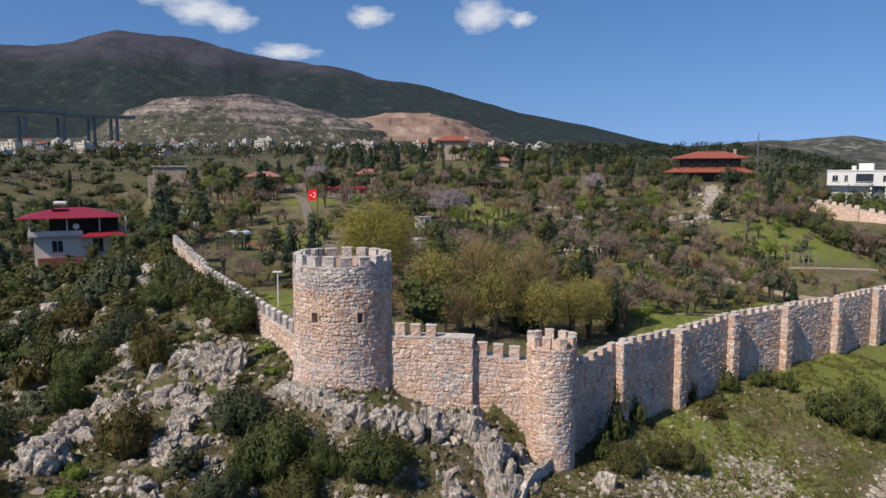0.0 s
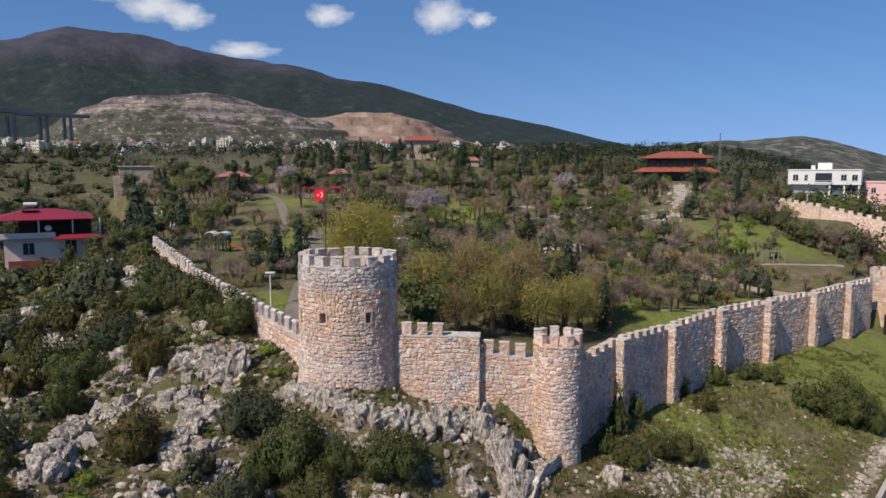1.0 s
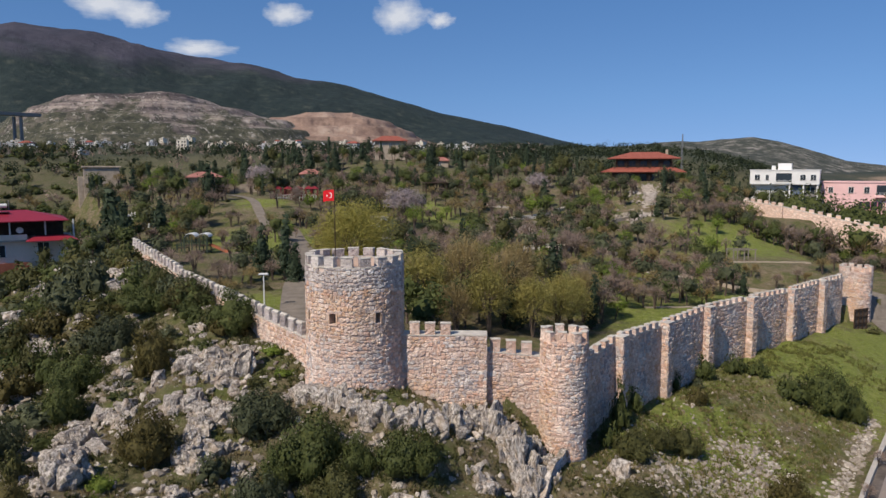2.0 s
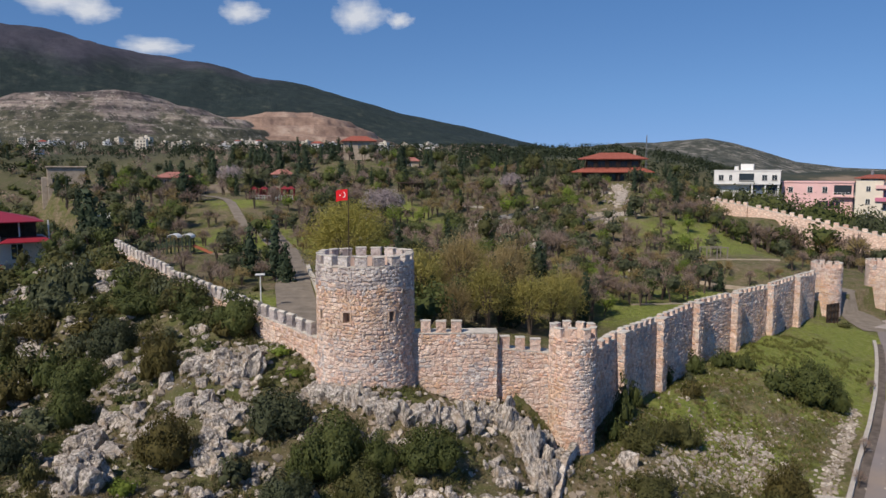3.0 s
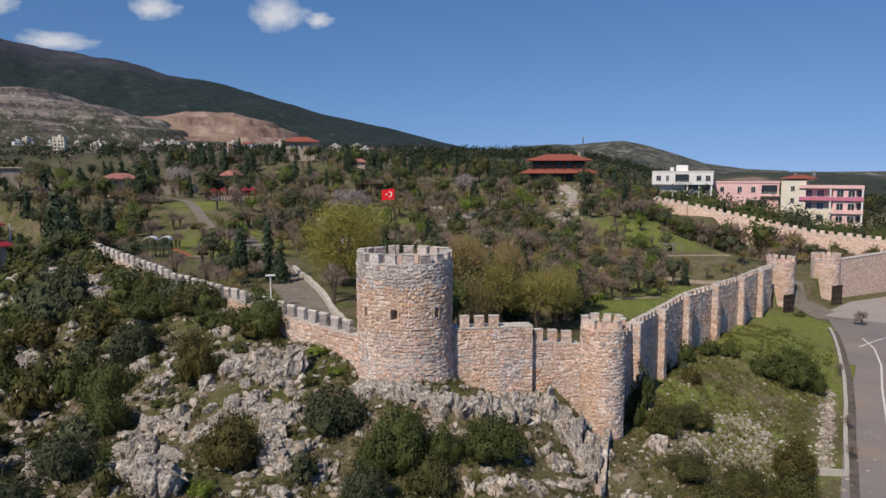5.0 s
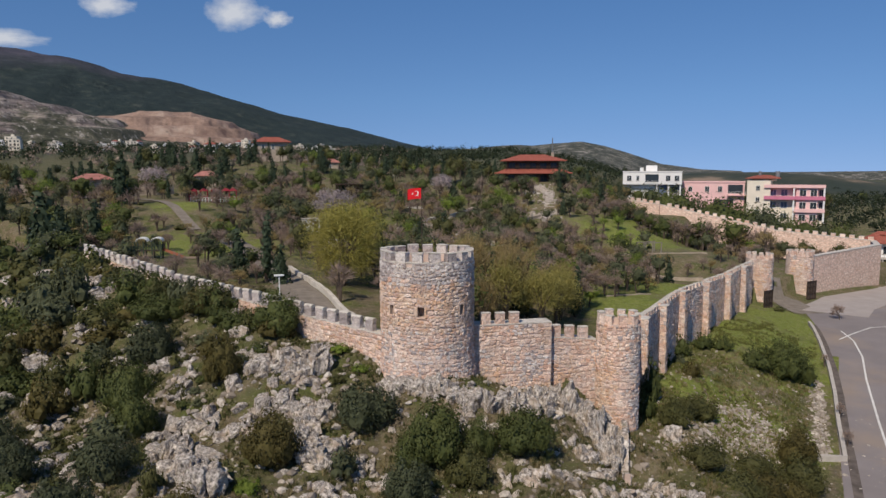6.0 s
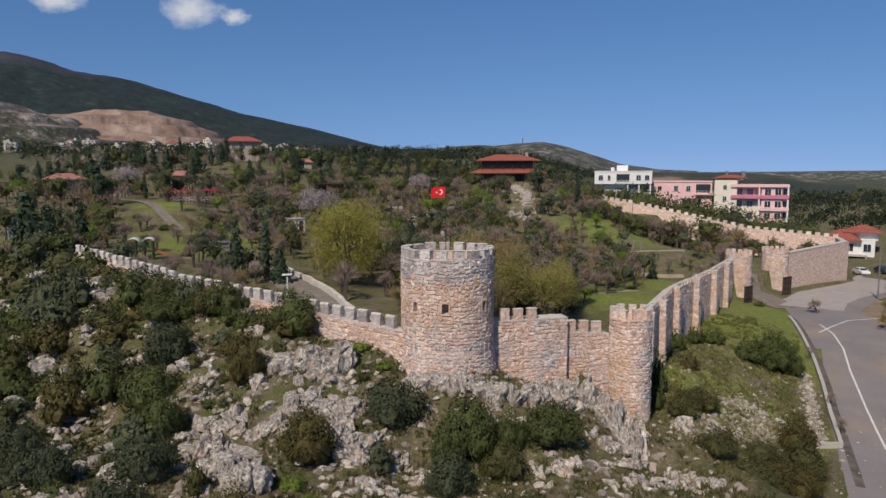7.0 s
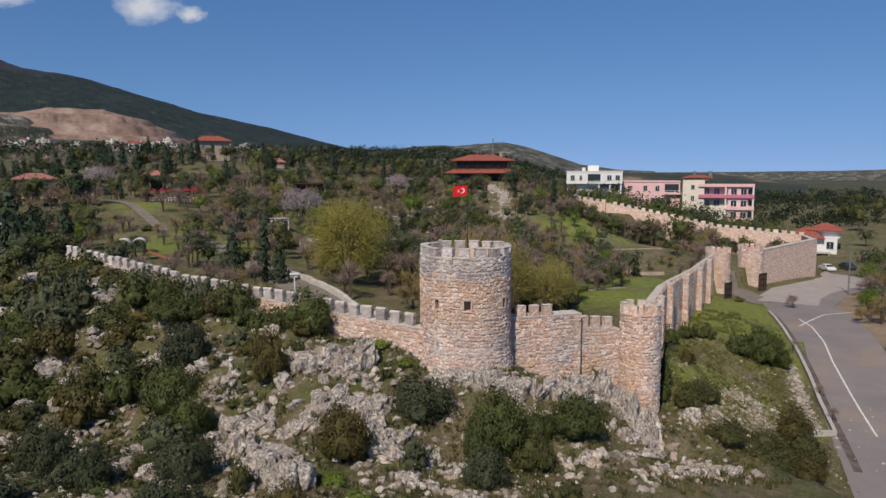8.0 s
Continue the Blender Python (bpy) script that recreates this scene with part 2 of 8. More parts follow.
def part(name, bm, material, parent=None, label="", smooth=False):
    """Links a bmesh (or a finished mesh) as one mesh object under a thing."""
    if isinstance(bm, bpy.types.Mesh):
        me = bm
    else:
        me = bpy.data.meshes.new(name)
        bmesh.ops.recalc_face_normals(bm, faces=bm.faces)
        bm.to_mesh(me)
        bm.free()
        if material:
            me.materials.append(material)
        if smooth:
            me.polygons.foreach_set("use_smooth", [True] * len(me.polygons))
    ob = new(name, me)
    if parent:
        ob.parent = parent
    if label:
        ob["label"] = label
    return ob


def thing(name, label, category, group="", kind="", at=None):
    ob = new(name)
    ob.empty_display_size = 0.2
    if at:
        ob.matrix_basis = at
    return tagged(ob, label, category, group, kind)


def add_box(bm, x0, x1, y0, y1, z0, z1, bevel=0.0, m=None):
    """A box, with bevelled edges if wanted, added to bm."""
    r = bmesh.ops.create_cube(bm, size=1.0)
    vs = r["verts"]
    for v in vs:
        v.co = Vector((x0 + (v.co.x + 0.5) * (x1 - x0), y0 + (v.co.y + 0.5) * (y1 - y0), z0 + (v.co.z + 0.5) * (z1 - z0)))
    if bevel:
        es = list({e for v in vs for e in v.link_edges})
        b = bmesh.ops.bevel(bm, geom=es, offset=bevel, segments=1, affect="EDGES")
        vs = list({v for f in b["faces"] for v in f.verts} | {v for v in vs if v.is_valid})
    if m is not None:
        bmesh.ops.transform(bm, matrix=m, verts=[v for v in vs if v.is_valid])
    return vs


def box(*a, **k):
    bm = bmesh.new()
    add_box(bm, *a, **k)
    return bm


def add_rod(bm, a, b, r0, r1=None, seg=8):
    """A tapered round bar from a to b."""
    a, b = Vector(a), Vector(b)
    d = b - a
    q = d.to_track_quat("Z", "Y").to_matrix().to_4x4()
    bmesh.ops.create_cone(bm, cap_ends=True, segments=seg, radius1=r0, radius2=r0 if r1 is None else r1, depth=d.length,
                          matrix=Matrix.Translation((a + b) / 2) @ q)


def rod(*a, **k):
    bm = bmesh.new()
    add_rod(bm, *a, **k)
    return bm


def smoothstep(a, b, x):
    t = min(1.0, max(0.0, (x - a) / (b - a)))
    return t * t * (3 - 2 * t)


def lerp_line(pts, x):
    """Piecewise line through (x, value) pairs."""
    if x <= pts[0][0]:
        return pts[0][1]
    for (a, va), (b, vb) in zip(pts, pts[1:]):
        if x <= b:
            return va + (vb - va) * (x - a) / (b - a)
    return pts[-1][1]


# ---------------------------------------------------------------- the ground
TOWER, TOWER_R = Vector((-6.6, 45.72)), 3.2
TURRET, TURRET_R = Vector((6.8, 42.7)), 1.52
# outline of the walled park
PARK = [(-8, 46), (-9.2, 45.9), (-23.2, 68.2), (-32.9, 85.6), (-47, 118), (-78, 190), (-78, 300), (130, 300), (112, 190), (90, 149),
        (105, 126), (113, 109), (91, 90.4), (67, 83.6), (52, 78.4), (38.4, 68.45), (30.9, 63.3), (24.2, 58.85), (17.85, 53.55), (7.6, 43.8), (2, 44.3)]
# heights of the ground: outside the walls, and inside them
OUT = [(-6.6, 42, 9.6), (2, 42.6, 7.2), (6, 40, 4.2), (9.5, 40, 3.2), (4, 36, 2.2), (-7, 35, 4.2), (-12, 36.5, 5.0), (-15, 41, 7.6), (-23, 43, 6.2),
       (-17, 47, 9.4), (-12.2, 48.6, 10.1), (-17.6, 57, 11.0), (-22, 54, 9.4), (-29, 64, 10.0), (-24.2, 67, 11.7), (-34, 58, 5.4), (-42, 75, 6.6), (-35, 86, 12.8), (-20.3, 61.5, 11.3), (-16.2, 55.6, 10.8), (-25.8, 70.6, 11.9), (-29.8, 77.6, 12.4), (-52, 97, 8.0),
       (12.5, 46.5, 4.8), (19, 52, 4.2), (31, 62, 4.4), (22, 47, 2.0), (48, 71, 4.0), (124, 118, 0.0), (134, 112, -1.0),
       (-28.7, 55.4, 7.5), (-29.8, 48.5, 4.8), (16.8, 43.5, 1.9), (-6.2, 38.8, 6.8), (-1.0, 35.8, 4.9), (-15.6, 38.1, 5.9), (-3.4, 39.8, 7.8), (-5.2, 41.4, 8.8)]
IN = [(-6, 52, 10.0), (4, 50, 8.4), (18, 60, 7.0), (36, 80, 7.0), (50, 86, 5.6), (-11, 73, 10.8), (-27, 89, 12.2), (-28, 137, 17.4), (-40, 103, 13.0),
      (3, 73, 10.2), (20, 100, 10.6), (55, 104, 8.4), (50, 134, 13.6), (58, 150, 17.6), (70, 172, 20.0), (88, 145, 12.0), (85, 110, 5.0),
      (104, 119, 1.5), (97, 131, 5.0), (0, 225, 26.0), (48, 190, 21.0), (-74, 182, 19.0), (0, 160, 19.0), (100, 180, 15.0)]


def spread(spots, x, y, p=3.2):
    s = w = 0.0
    for a, b, z in spots:
        k = 1.0 / ((x - a) ** 2 + (y - b) ** 2 + 4.0) ** (p / 2)
        s += k * z
        w += k
    return s / w


def inside(x, y, poly=PARK):
    r = False
    for (ax, ay), (bx, by) in zip(poly, poly[1:] + poly[:1]):
        if (ay > y) != (by > y) and x < (bx - ax) * (y - ay) / (by - ay) + ax:
            r = not r
    return r


ROAD = [(15, 26), (23.6, 34), (31, 41), (39, 48), (47, 55), (54, 62), (61, 71), (72, 76.5), (92, 82.5), (112, 93), (150, 112)]


def road_z(s):
    return lerp_line([(15, -1.0), (23, -0.2), (31, 0.4), (39, 1.2), (47, 2.1), (54, 2.8), (61, 3.1), (72, 3.2), (92, 2.6), (112, 1.6), (150, -2)], s)


def to_line(line, x, y):
    """Distance to a line of points, which side of it (+ right), and the x along it."""
    best = (1e9, 0, 0)
    for (ax, ay), (bx, by) in zip(line, line[1:]):
        dx, dy = bx - ax, by - ay
        t = min(1, max(0, ((x - ax) * dx + (y - ay) * dy) / (dx * dx + dy * dy)))
        px, py = ax + t * dx, ay + t * dy
        d = math.hypot(x - px, y - py)
        if d < best[0]:
            best = (d, 1 if (x - px) * dy - (y - py) * dx > 0 else -1, px)
    return best


def far_land(x, y):
    """The valley, the rise towards the mountain and the plain on the other side."""
    left = 24 + 0.046 * (min(y, 700.0) - 200)
    right = 8 - 0.012 * (math.hypot(x, y) - 150)
    right = max(-12.0, right)
    return left + (right - left) * smoothstep(0.42, 0.85, x / max(y, 60.0))


def height(x, y):
    rough = 0.22 * noise.noise((x * 0.35, y * 0.35, 0)) + 0.10 * noise.noise((x * 1.1, y * 1.1, 3))
    if inside(x, y):
        z = spread(IN, x, y) + 0.5 * rough
    else:
        z = spread(OUT, x, y) + rough * 1.6
        # fall of the hill towards the camera's side and to the west
        z -= 4.0 * smoothstep(34, 10, y) + 5.0 * smoothstep(-45, -110, x) * smoothstep(140, 80, y)
        d, side, s = to_line(ROAD, x, y)
        rz = road_z(s)
        if x > 8:
            k = 1 - smoothstep(4.3, 13.0, d) if side < 0 else 1 - smoothstep(10.0, 40.0, d)
            z += (rz - 0.06 - z) * k
            if side > 0:
                z -= 5.0 * smoothstep(12, 90, d)
    f = max(smoothstep(190, 300, y), smoothstep(75, 170, -x) * smoothstep(30, 120, y) * 0.9, smoothstep(95, 190, x))
    if f > 0:
        z += (far_land(x, y) + 3.0 * noise.noise((x * 0.01, y * 0.01, 7)) - z) * f
    return z


def graded(lo, hi, fine, a, b, grow=1.09, biggest=160.0):
    """Grid lines: fine from lo to hi, growing outwards to a and b."""
    mid = [lo + i * fine for i in range(int((hi - lo) / fine) + 1)]
    up, s, x = [], fine, mid[-1]
    while x < b:
        s = min(biggest, s * grow)
        x += s
        up.append(x)
    down, s, x = [], fine, mid[0]
    while x > a:
        s = min(biggest, s * grow)
        x -= s
        down.append(x)
    return down[::-1] + mid + up


gx = graded(-40, 58, 0.6, -4300, 4300)
gy = graded(28, 92, 0.6, -900, 4700)
gv = [(x, y, height(x, y)) for y in gy for x in gx]
W = len(gx)
gf = [(j * W + i, j * W + i + 1, (j + 1) * W + i + 1, (j + 1) * W + i) for j in range(len(gy) - 1) for i in range(W - 1)]
tagged(part("ground", mesh_of("ground", gv, gf, M["ground"], True), None), "hillside of grass, earth and stones", "ground", kind="structure")


# ---------------------------------------------------------------- mountains and hills on the skyline
def ridge(name, label, crest, back, front, profile, base, material, wild, az0, az1, seed, bench=0.0, rows=46):
    """A long hill seen from the castle: profile gives (bearing, degrees up) of its skyline at the distance crest."""
    verts, faces = [], []
    na, nr = 220, rows
    for i in range(na + 1):
        az = az0 + (az1 - az0) * i / na
        e = lerp_line(profile, az)
        top = 22 + crest * math.tan(radians(e))
        for j in range(nr + 1):
            r = front + (back - front) * j / nr
            k = smoothstep(front, crest, r) ** 0.85 if r < crest else 1 - 0.4 * smoothstep(crest, back, r)
            x, y = r * math.sin(radians(az)), r * math.cos(radians(az))
            z0 = far_land(x, y) - 12
            n = noise.fractal((x * wild, y * wild, seed), 0.9, 2.1, 6)
            near = 1 - abs(r - crest) / (back - front)
            z = z0 + (top - z0) * k * (1 + 0.13 * n * (1 - 0.75 * smoothstep(0.8, 1.0, near))) + base
            if bench:
                q = z / bench + 0.5 * noise.noise((x * 0.006, y * 0.006, seed))
                z += bench * 0.8 * (math.floor(q) + smoothstep(0.55, 0.95, q - math.floor(q)) - q) * smoothstep(0, 60, crest - r + 20)
            verts.append((x, y, z))
    for i in range(na):
        for j in range(nr):
            a = i * (nr + 1) + j
            faces.append((a, a + 1, a + nr + 2, a + nr + 1))
    return tagged(part(name, mesh_of(name, verts, faces, material, True), None), label, "mountain", kind="structure")


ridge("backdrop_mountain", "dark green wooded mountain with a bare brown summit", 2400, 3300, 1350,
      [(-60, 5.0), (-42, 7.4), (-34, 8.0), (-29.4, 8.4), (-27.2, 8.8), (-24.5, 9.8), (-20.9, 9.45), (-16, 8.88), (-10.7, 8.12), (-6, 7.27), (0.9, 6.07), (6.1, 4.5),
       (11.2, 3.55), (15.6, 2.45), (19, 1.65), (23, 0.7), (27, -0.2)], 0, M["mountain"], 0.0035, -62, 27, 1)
ridge("backdrop_quarry_hill", "pale quarried hillside with scrub", 1150, 1500, 760,
      [(-50, 1.8), (-34, 2.1), (-27, 2.4), (-24.9, 3.95), (-22.6, 5.0), (-19.8, 5.6), (-15.3, 5.85), (-12.7, 5.3), (-10.1, 4.75), (-6.5, 4.0), (-4, 2.8), (0, 2.2), (6, 1.4)], 0, M["quarry"], 0.009, -52, 6, 5, 16.0, 120)
ridge("backdrop_red_quarry", "reddish bare quarry face", 1250, 1500, 900,
      [(-14, 2.2), (-9.5, 3.3), (-7.4, 4.05), (-4.7, 4.6), (-1.1, 4.65), (1.6, 3.95), (3.4, 3.2), (4.9, 2.4), (8, 1.4)], 0, M["red_quarry"], 0.009, -14, 8, 9, 18.0, 90)
ridge("backdrop_stony_hill", "low stony scrub-covered hill", 2100, 2700, 1250,
      [(16, 1.7), (20.5, 1.85), (24.3, 2.15), (26.2, 2.1), (28.3, 2.35), (30, 2.45), (31.8, 2.1), (33.4, 1.6), (36.1, 0.7), (39.2, 0.25), (42, 0.1)], 0, M["hill"], 0.006, 16, 42, 3)
ridge("backdrop_low_rise", "low dry rise behind the houses", 900, 1200, 620,
      [(33, -0.2), (37, -0.1), (40, 0.0), (44, -0.05), (47, -0.2), (51, -0.8)], 0, M["far_plain"], 0.012, 33, 52, 8)
ridge("backdrop_horizon_hills", "distant low hills at the horizon", 4000, 4500, 3500,
      [(40, 0.02), (48, 0.06), (54, 0.1), (58, 0.2), (66, 0.3), (80, 0.2)], 0, M["hill"], 0.002, 40, 80, 4)
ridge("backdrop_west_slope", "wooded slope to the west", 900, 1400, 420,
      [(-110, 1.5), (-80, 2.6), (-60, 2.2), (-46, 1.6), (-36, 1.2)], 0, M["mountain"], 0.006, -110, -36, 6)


# ---------------------------------------------------------------- road, kerb
def strip(name, line, w0, w1, lift, material, zf, step=0.8):
    """A band along a line of points, from w0 to w1 metres right of it."""
    pts = []
    for (ax, ay), (bx, by) in zip(line, line[1:]):
        n = max(1, int(math.hypot(bx - ax, by - ay) / step))
        pts += [(ax + (bx - ax) * i / n, ay + (by - ay) * i / n) for i in range(n)]
    pts.append(line[-1])
    verts, faces = [], []
    cols = max(1, int(abs(w1 - w0) / 1.2))
    for i, (x, y) in enumerate(pts):
        (ax, ay), (bx, by) = pts[max(0, i - 2)], pts[min(len(pts) - 1, i + 2)]
        d = Vector((bx - ax, by - ay)).normalized()
        for j in range(cols + 1):
            w = w0 + (w1 - w0) * j / cols
            px, py = x + d.y * w, y - d.x * w
            verts.append((px, py, zf(px, py) + lift))
    for i in range(len(pts) - 1):
        for j in range(cols):
            a = i * (cols + 1) + j
            faces.append((a, a + cols + 1, a + cols + 2, a + 1))
    return mesh_of(name, verts, faces, material, True)


def road_height(x, y):
    return road_z(to_line(ROAD, x, y)[2])


KERB = [(20.5, 34.4), (25.3, 39.1), (30.2, 44.0), (35.4, 49.0), (40.6, 54.3), (46.8, 61.2), (50.2, 65.2), (52.4, 68.0)]
part("road", strip("road", ROAD[:6], -3.0, 5.2, 0.0, M["asphalt"], road_height), None)
tagged(bpy.data.objects["road"], "worn grey asphalt road with faded white lines", "road", kind="structure")
tagged(part("road_lane", strip("road_lane", ROAD[4:], -4.4, 5.2, -0.006, M["asphalt"], road_height), None), "worn grey asphalt lane past the castle gate", "road", kind="structure")
part("road_yard", strip("road_yard", [(47, 55), (54, 62), (61, 71), (72, 76.5)], 5.2, 11.0, -0.004, M["dirt"], road_height), None)
tagged(bpy.data.objects["road_yard"], "bare tan earth verge beside the road junction", "verge", kind="structure")
tagged(part("road_line", strip("road_line", [(28, 37.4), (33.9, 43.4), (41.8, 51.2), (47, 56), (51, 60.5), (53, 64)], -0.09, 0.09, 0.006, M["white_line"], road_height), None),
       "faded white painted road line", "road marking", kind="structure")
tagged(part("road_line", strip("road_line", [(50, 61.6), (58, 64), (64, 63), (70, 62)], -0.09, 0.09, 0.006, M["white_line"], road_height), None),
       "faded white painted road line", "road marking", kind="structure")


def kerb_wall():
    """Low concrete retaining wall with a flat coping along the road."""
    verts, faces = [], []
    line = [(23.4, 40.0)] + KERB[1:]
    for i, (x, y) in enumerate(line):
        (ax, ay), (bx, by) = line[max(0, i - 1)], line[min(len(line) - 1, i + 1)]
        d = Vector((bx - ax, by - ay)).normalized()
        if i == 0:
            d = Vector((0.9, -0.4)).normalized()
        z = road_height(x, y)
        for w, h in ((0.0, -0.4), (0.0, 0.42), (-0.32, 0.42), (-0.32, -0.4)):
            verts.append((x + d.y * w, y - d.x * w, z + h))
    for i in range(len(line) - 1):
        for j in range(4):
            a, b = i * 4 + j, i * 4 + (j + 1) % 4
            faces.append((a, b, b + 4, a + 4))
    e = (len(line) - 1) * 4
    faces += [(0, 3, 2, 1), (e, e + 1, e + 2, e + 3)]
    me = mesh_of("kerb_wall", verts, faces, M["concrete"])
    return tagged(part("kerb_wall", me, None), "low pale concrete kerb wall beside the road", "kerb", kind="structure")


kerb_wall()
tagged(part("gutter", strip("gutter", KERB, 0.02, 0.65, 0.012, M["gutter"], road_height), None),
       "dark silted gutter along the kerb", "gutter", kind="structure")


# ---------------------------------------------------------------- masonry
def stone_shape(to_space, u0, u1, v0, v1, rng, proud=0.035, deep=0.05):
    """One rough stone on a wall face: an uneven eight-cornered outline that rises to a smaller worn front."""
    w, h = u1 - u0, v1 - v0
    jit = lambda: rng.uniform(-0.13, 0.13)
    c = 0.24
    ring = [(c, 0), (1 - c, 0), (1, c), (1, 1 - c), (1 - c, 1), (c, 1), (0, 1 - c), (0, c)]
    ring = [(u0 + w * (a + jit() * 0.7), v0 + h * (b + jit())) for a, b in ring]
    cu, cv = (u0 + u1) / 2, (v0 + v1) / 2
    p = proud * rng.uniform(0.25, 1.5)
    tilt_u, tilt_v = rng.uniform(-0.05, 0.05), rng.uniform(-0.05, 0.05)
    verts = [to_space(u, v, -deep) for u, v in ring]
    verts += [to_space(u, v, p * 0.35) for u, v in ring]
    verts += [to_space(cu + (u - cu) * 0.72, cv + (v - cv) * 0.72, p + (u - cu) * tilt_u + (v - cv) * tilt_v) for u, v in ring]
    faces = []
    for r in (0, 8):
        faces += [(r + i, r + (i + 1) % 8, r + 8 + (i + 1) % 8, r + 8 + i) for i in range(8)]
    faces.append(tuple(range(16, 24)))
    return verts, faces


def lay_stones(parent, to_space, length, low, high, rng, material, single=None, skip=None, size=(0.19, 0.34), wide=(0.22, 0.46), joined="stonework", gap=0.014, most=300, proud=0.04):
    """Courses of rubble on a face. single(u, v) says which stones are objects of their own; the others are joined. material(u, v) may choose."""
    kinds = {}
    count = 0
    flat_space = to_space
    wave = rng.uniform(0, 90)

    def to_space(u, v, d):
        """Courses that rise and sag, and joints that wander."""
        k = smoothstep(0.05, 0.6, high(min(length, max(0.0, u))) - v)
        return flat_space(u + 0.10 * noise.noise((u * 0.9, v * 1.3, wave + 7)) * smoothstep(0, 0.4, min(u, length - u)), v + k * (0.17 * noise.noise((u * 0.45, v * 0.6, wave)) + 0.05 * noise.noise((u * 1.6, v * 1.6, wave + 3))), d)
    v = min(low(length * i / 40) for i in range(41))
    vmax = max(high(length * i / 40) for i in range(41))
    while v < vmax:
        h = rng.uniform(*size)
        u = -rng.uniform(0, 0.3)
        while u < length:
            w = rng.uniform(*wide) * (0.75 if h < 0.25 else 1.05)
            a, b = max(0.0, u), min(length, u + w)
            m = (a + b) / 2
            vs = v + rng.uniform(-0.06, 0.06)
            ve = min(vs + h * rng.uniform(0.76, 1.2), high(m))
            u += w
            if b - a < 0.1 or ve - vs < 0.10 or ve < low(m) or (skip and skip(a, b, vs, ve)):
                continue
            # now and then two flat stones stand in place of a tall one
            cuts = [(vs, ve)] if h < 0.29 or rng.random() < 0.75 else [(vs, (vs + ve) / 2), ((vs + ve) / 2, ve)]
            for p, q in cuts:
                vv, ff = stone_shape(to_space, a + gap / 2, b - gap / 2, p + gap / 2, q - gap / 2, rng, proud)
                mat = material(m, p, rng)
                if single and count < most and single(m, p):
                    count += 1
                    part("stone", mesh_of("stone", vv, ff, mat), None, parent)
                else:
                    av, af = kinds.setdefault(mat.name, (mat, [], []))[1:]
                    k = len(av)
                    av += vv
                    af += [tuple(i + k for i in f) for f in ff]
        v += h
    for mat, av, af in kinds.values():
        tagged(part(joined, mesh_of(joined, av, af, mat), None, parent), kind="stuff")


def tower_stone(u, v, rng):
    """The upper courses are grey and weathered, those below the windows ochre."""
    x = v + 0.5 * noise.noise((u * 0.6, v * 0.6, 2)) + rng.uniform(-0.3, 0.3)
    if x > 15.0:
        return M["stone_grey"]
    if 11.8 < x < 14.9:
        return M["stone_warm"] if rng.random() < 0.7 else M["stone"]
    return M["stone"] if rng.random() < 0.75 else M["stone_grey"]


def wall_stone(u, v, rng):
    x = noise.noise((u * 0.35, v * 0.5, 5)) + rng.uniform(-0.35, 0.35)
    return M["stone_warm"] if x > 0.28 else (M["stone_grey"] if x < -0.42 else M["stone"])


def merlon(parent, m, w, t, h, rng, material, rounded=False):
    """A battlement block of a few courses, uneven, with a pale mortared top."""
    bm = bmesh.new()
    nx, nz = (2 if w < 0.45 else 3), max(2, int(h / 0.2))
    bmesh.ops.create_grid(bm, x_segments=nx, y_segments=2, size=0.5)
    top = bmesh.ops.extrude_face_region(bm, geom=list(bm.faces))
    bmesh.ops.translate(bm, vec=(0, 0, 1), verts=[g for g in top["geom"] if isinstance(g, bmesh.types.BMVert)])
    up = [e for e in bm.edges if abs(e.verts[0].co.z - e.verts[1].co.z) > 0.5]
    bmesh.ops.subdivide_edges(bm, edges=up, cuts=nz, use_grid_fill=True)
    for v in bm.verts:
        edge = sum(abs(abs(c) - 0.5) < 1e-4 for c in (v.co.x, v.co.y))
        k = 1.0 - 0.05 * (edge == 2)
        v.co = Vector((v.co.x * w * k, v.co.y * t * k, -0.12 + v.co.z * (h + 0.12))) + Vector((rng.uniform(-1, 1), rng.uniform(-1, 1), rng.uniform(-1, 1) * 0.6)) * 0.028
    ob = part("merlon", bm, material, parent)
    ob.matrix_basis = m
    cap = bmesh.new()
    if rounded:
        bmesh.ops.create_cone(cap, cap_ends=True, segments=14, radius1=t * 0.52, radius2=t * 0.52, depth=w + 0.03, matrix=Matrix.Translation((0, 0, h - 0.06)) @ pose(0, 0, 0, 0, 90, 0) @ Matrix.Diagonal((0.62, 1, 1, 1)))
    else:
        add_box(cap, -w / 2 - 0.015, w / 2 + 0.015, -t / 2 - 0.015, t / 2 + 0.015, h - 0.03, h + 0.035, 0.02)
    for v in cap.verts:
        v.co += Vector((rng.uniform(-1, 1), rng.uniform(-1, 1), rng.uniform(-1, 1))) * 0.012
    part("cap", cap, M["coping"], ob)
    return ob


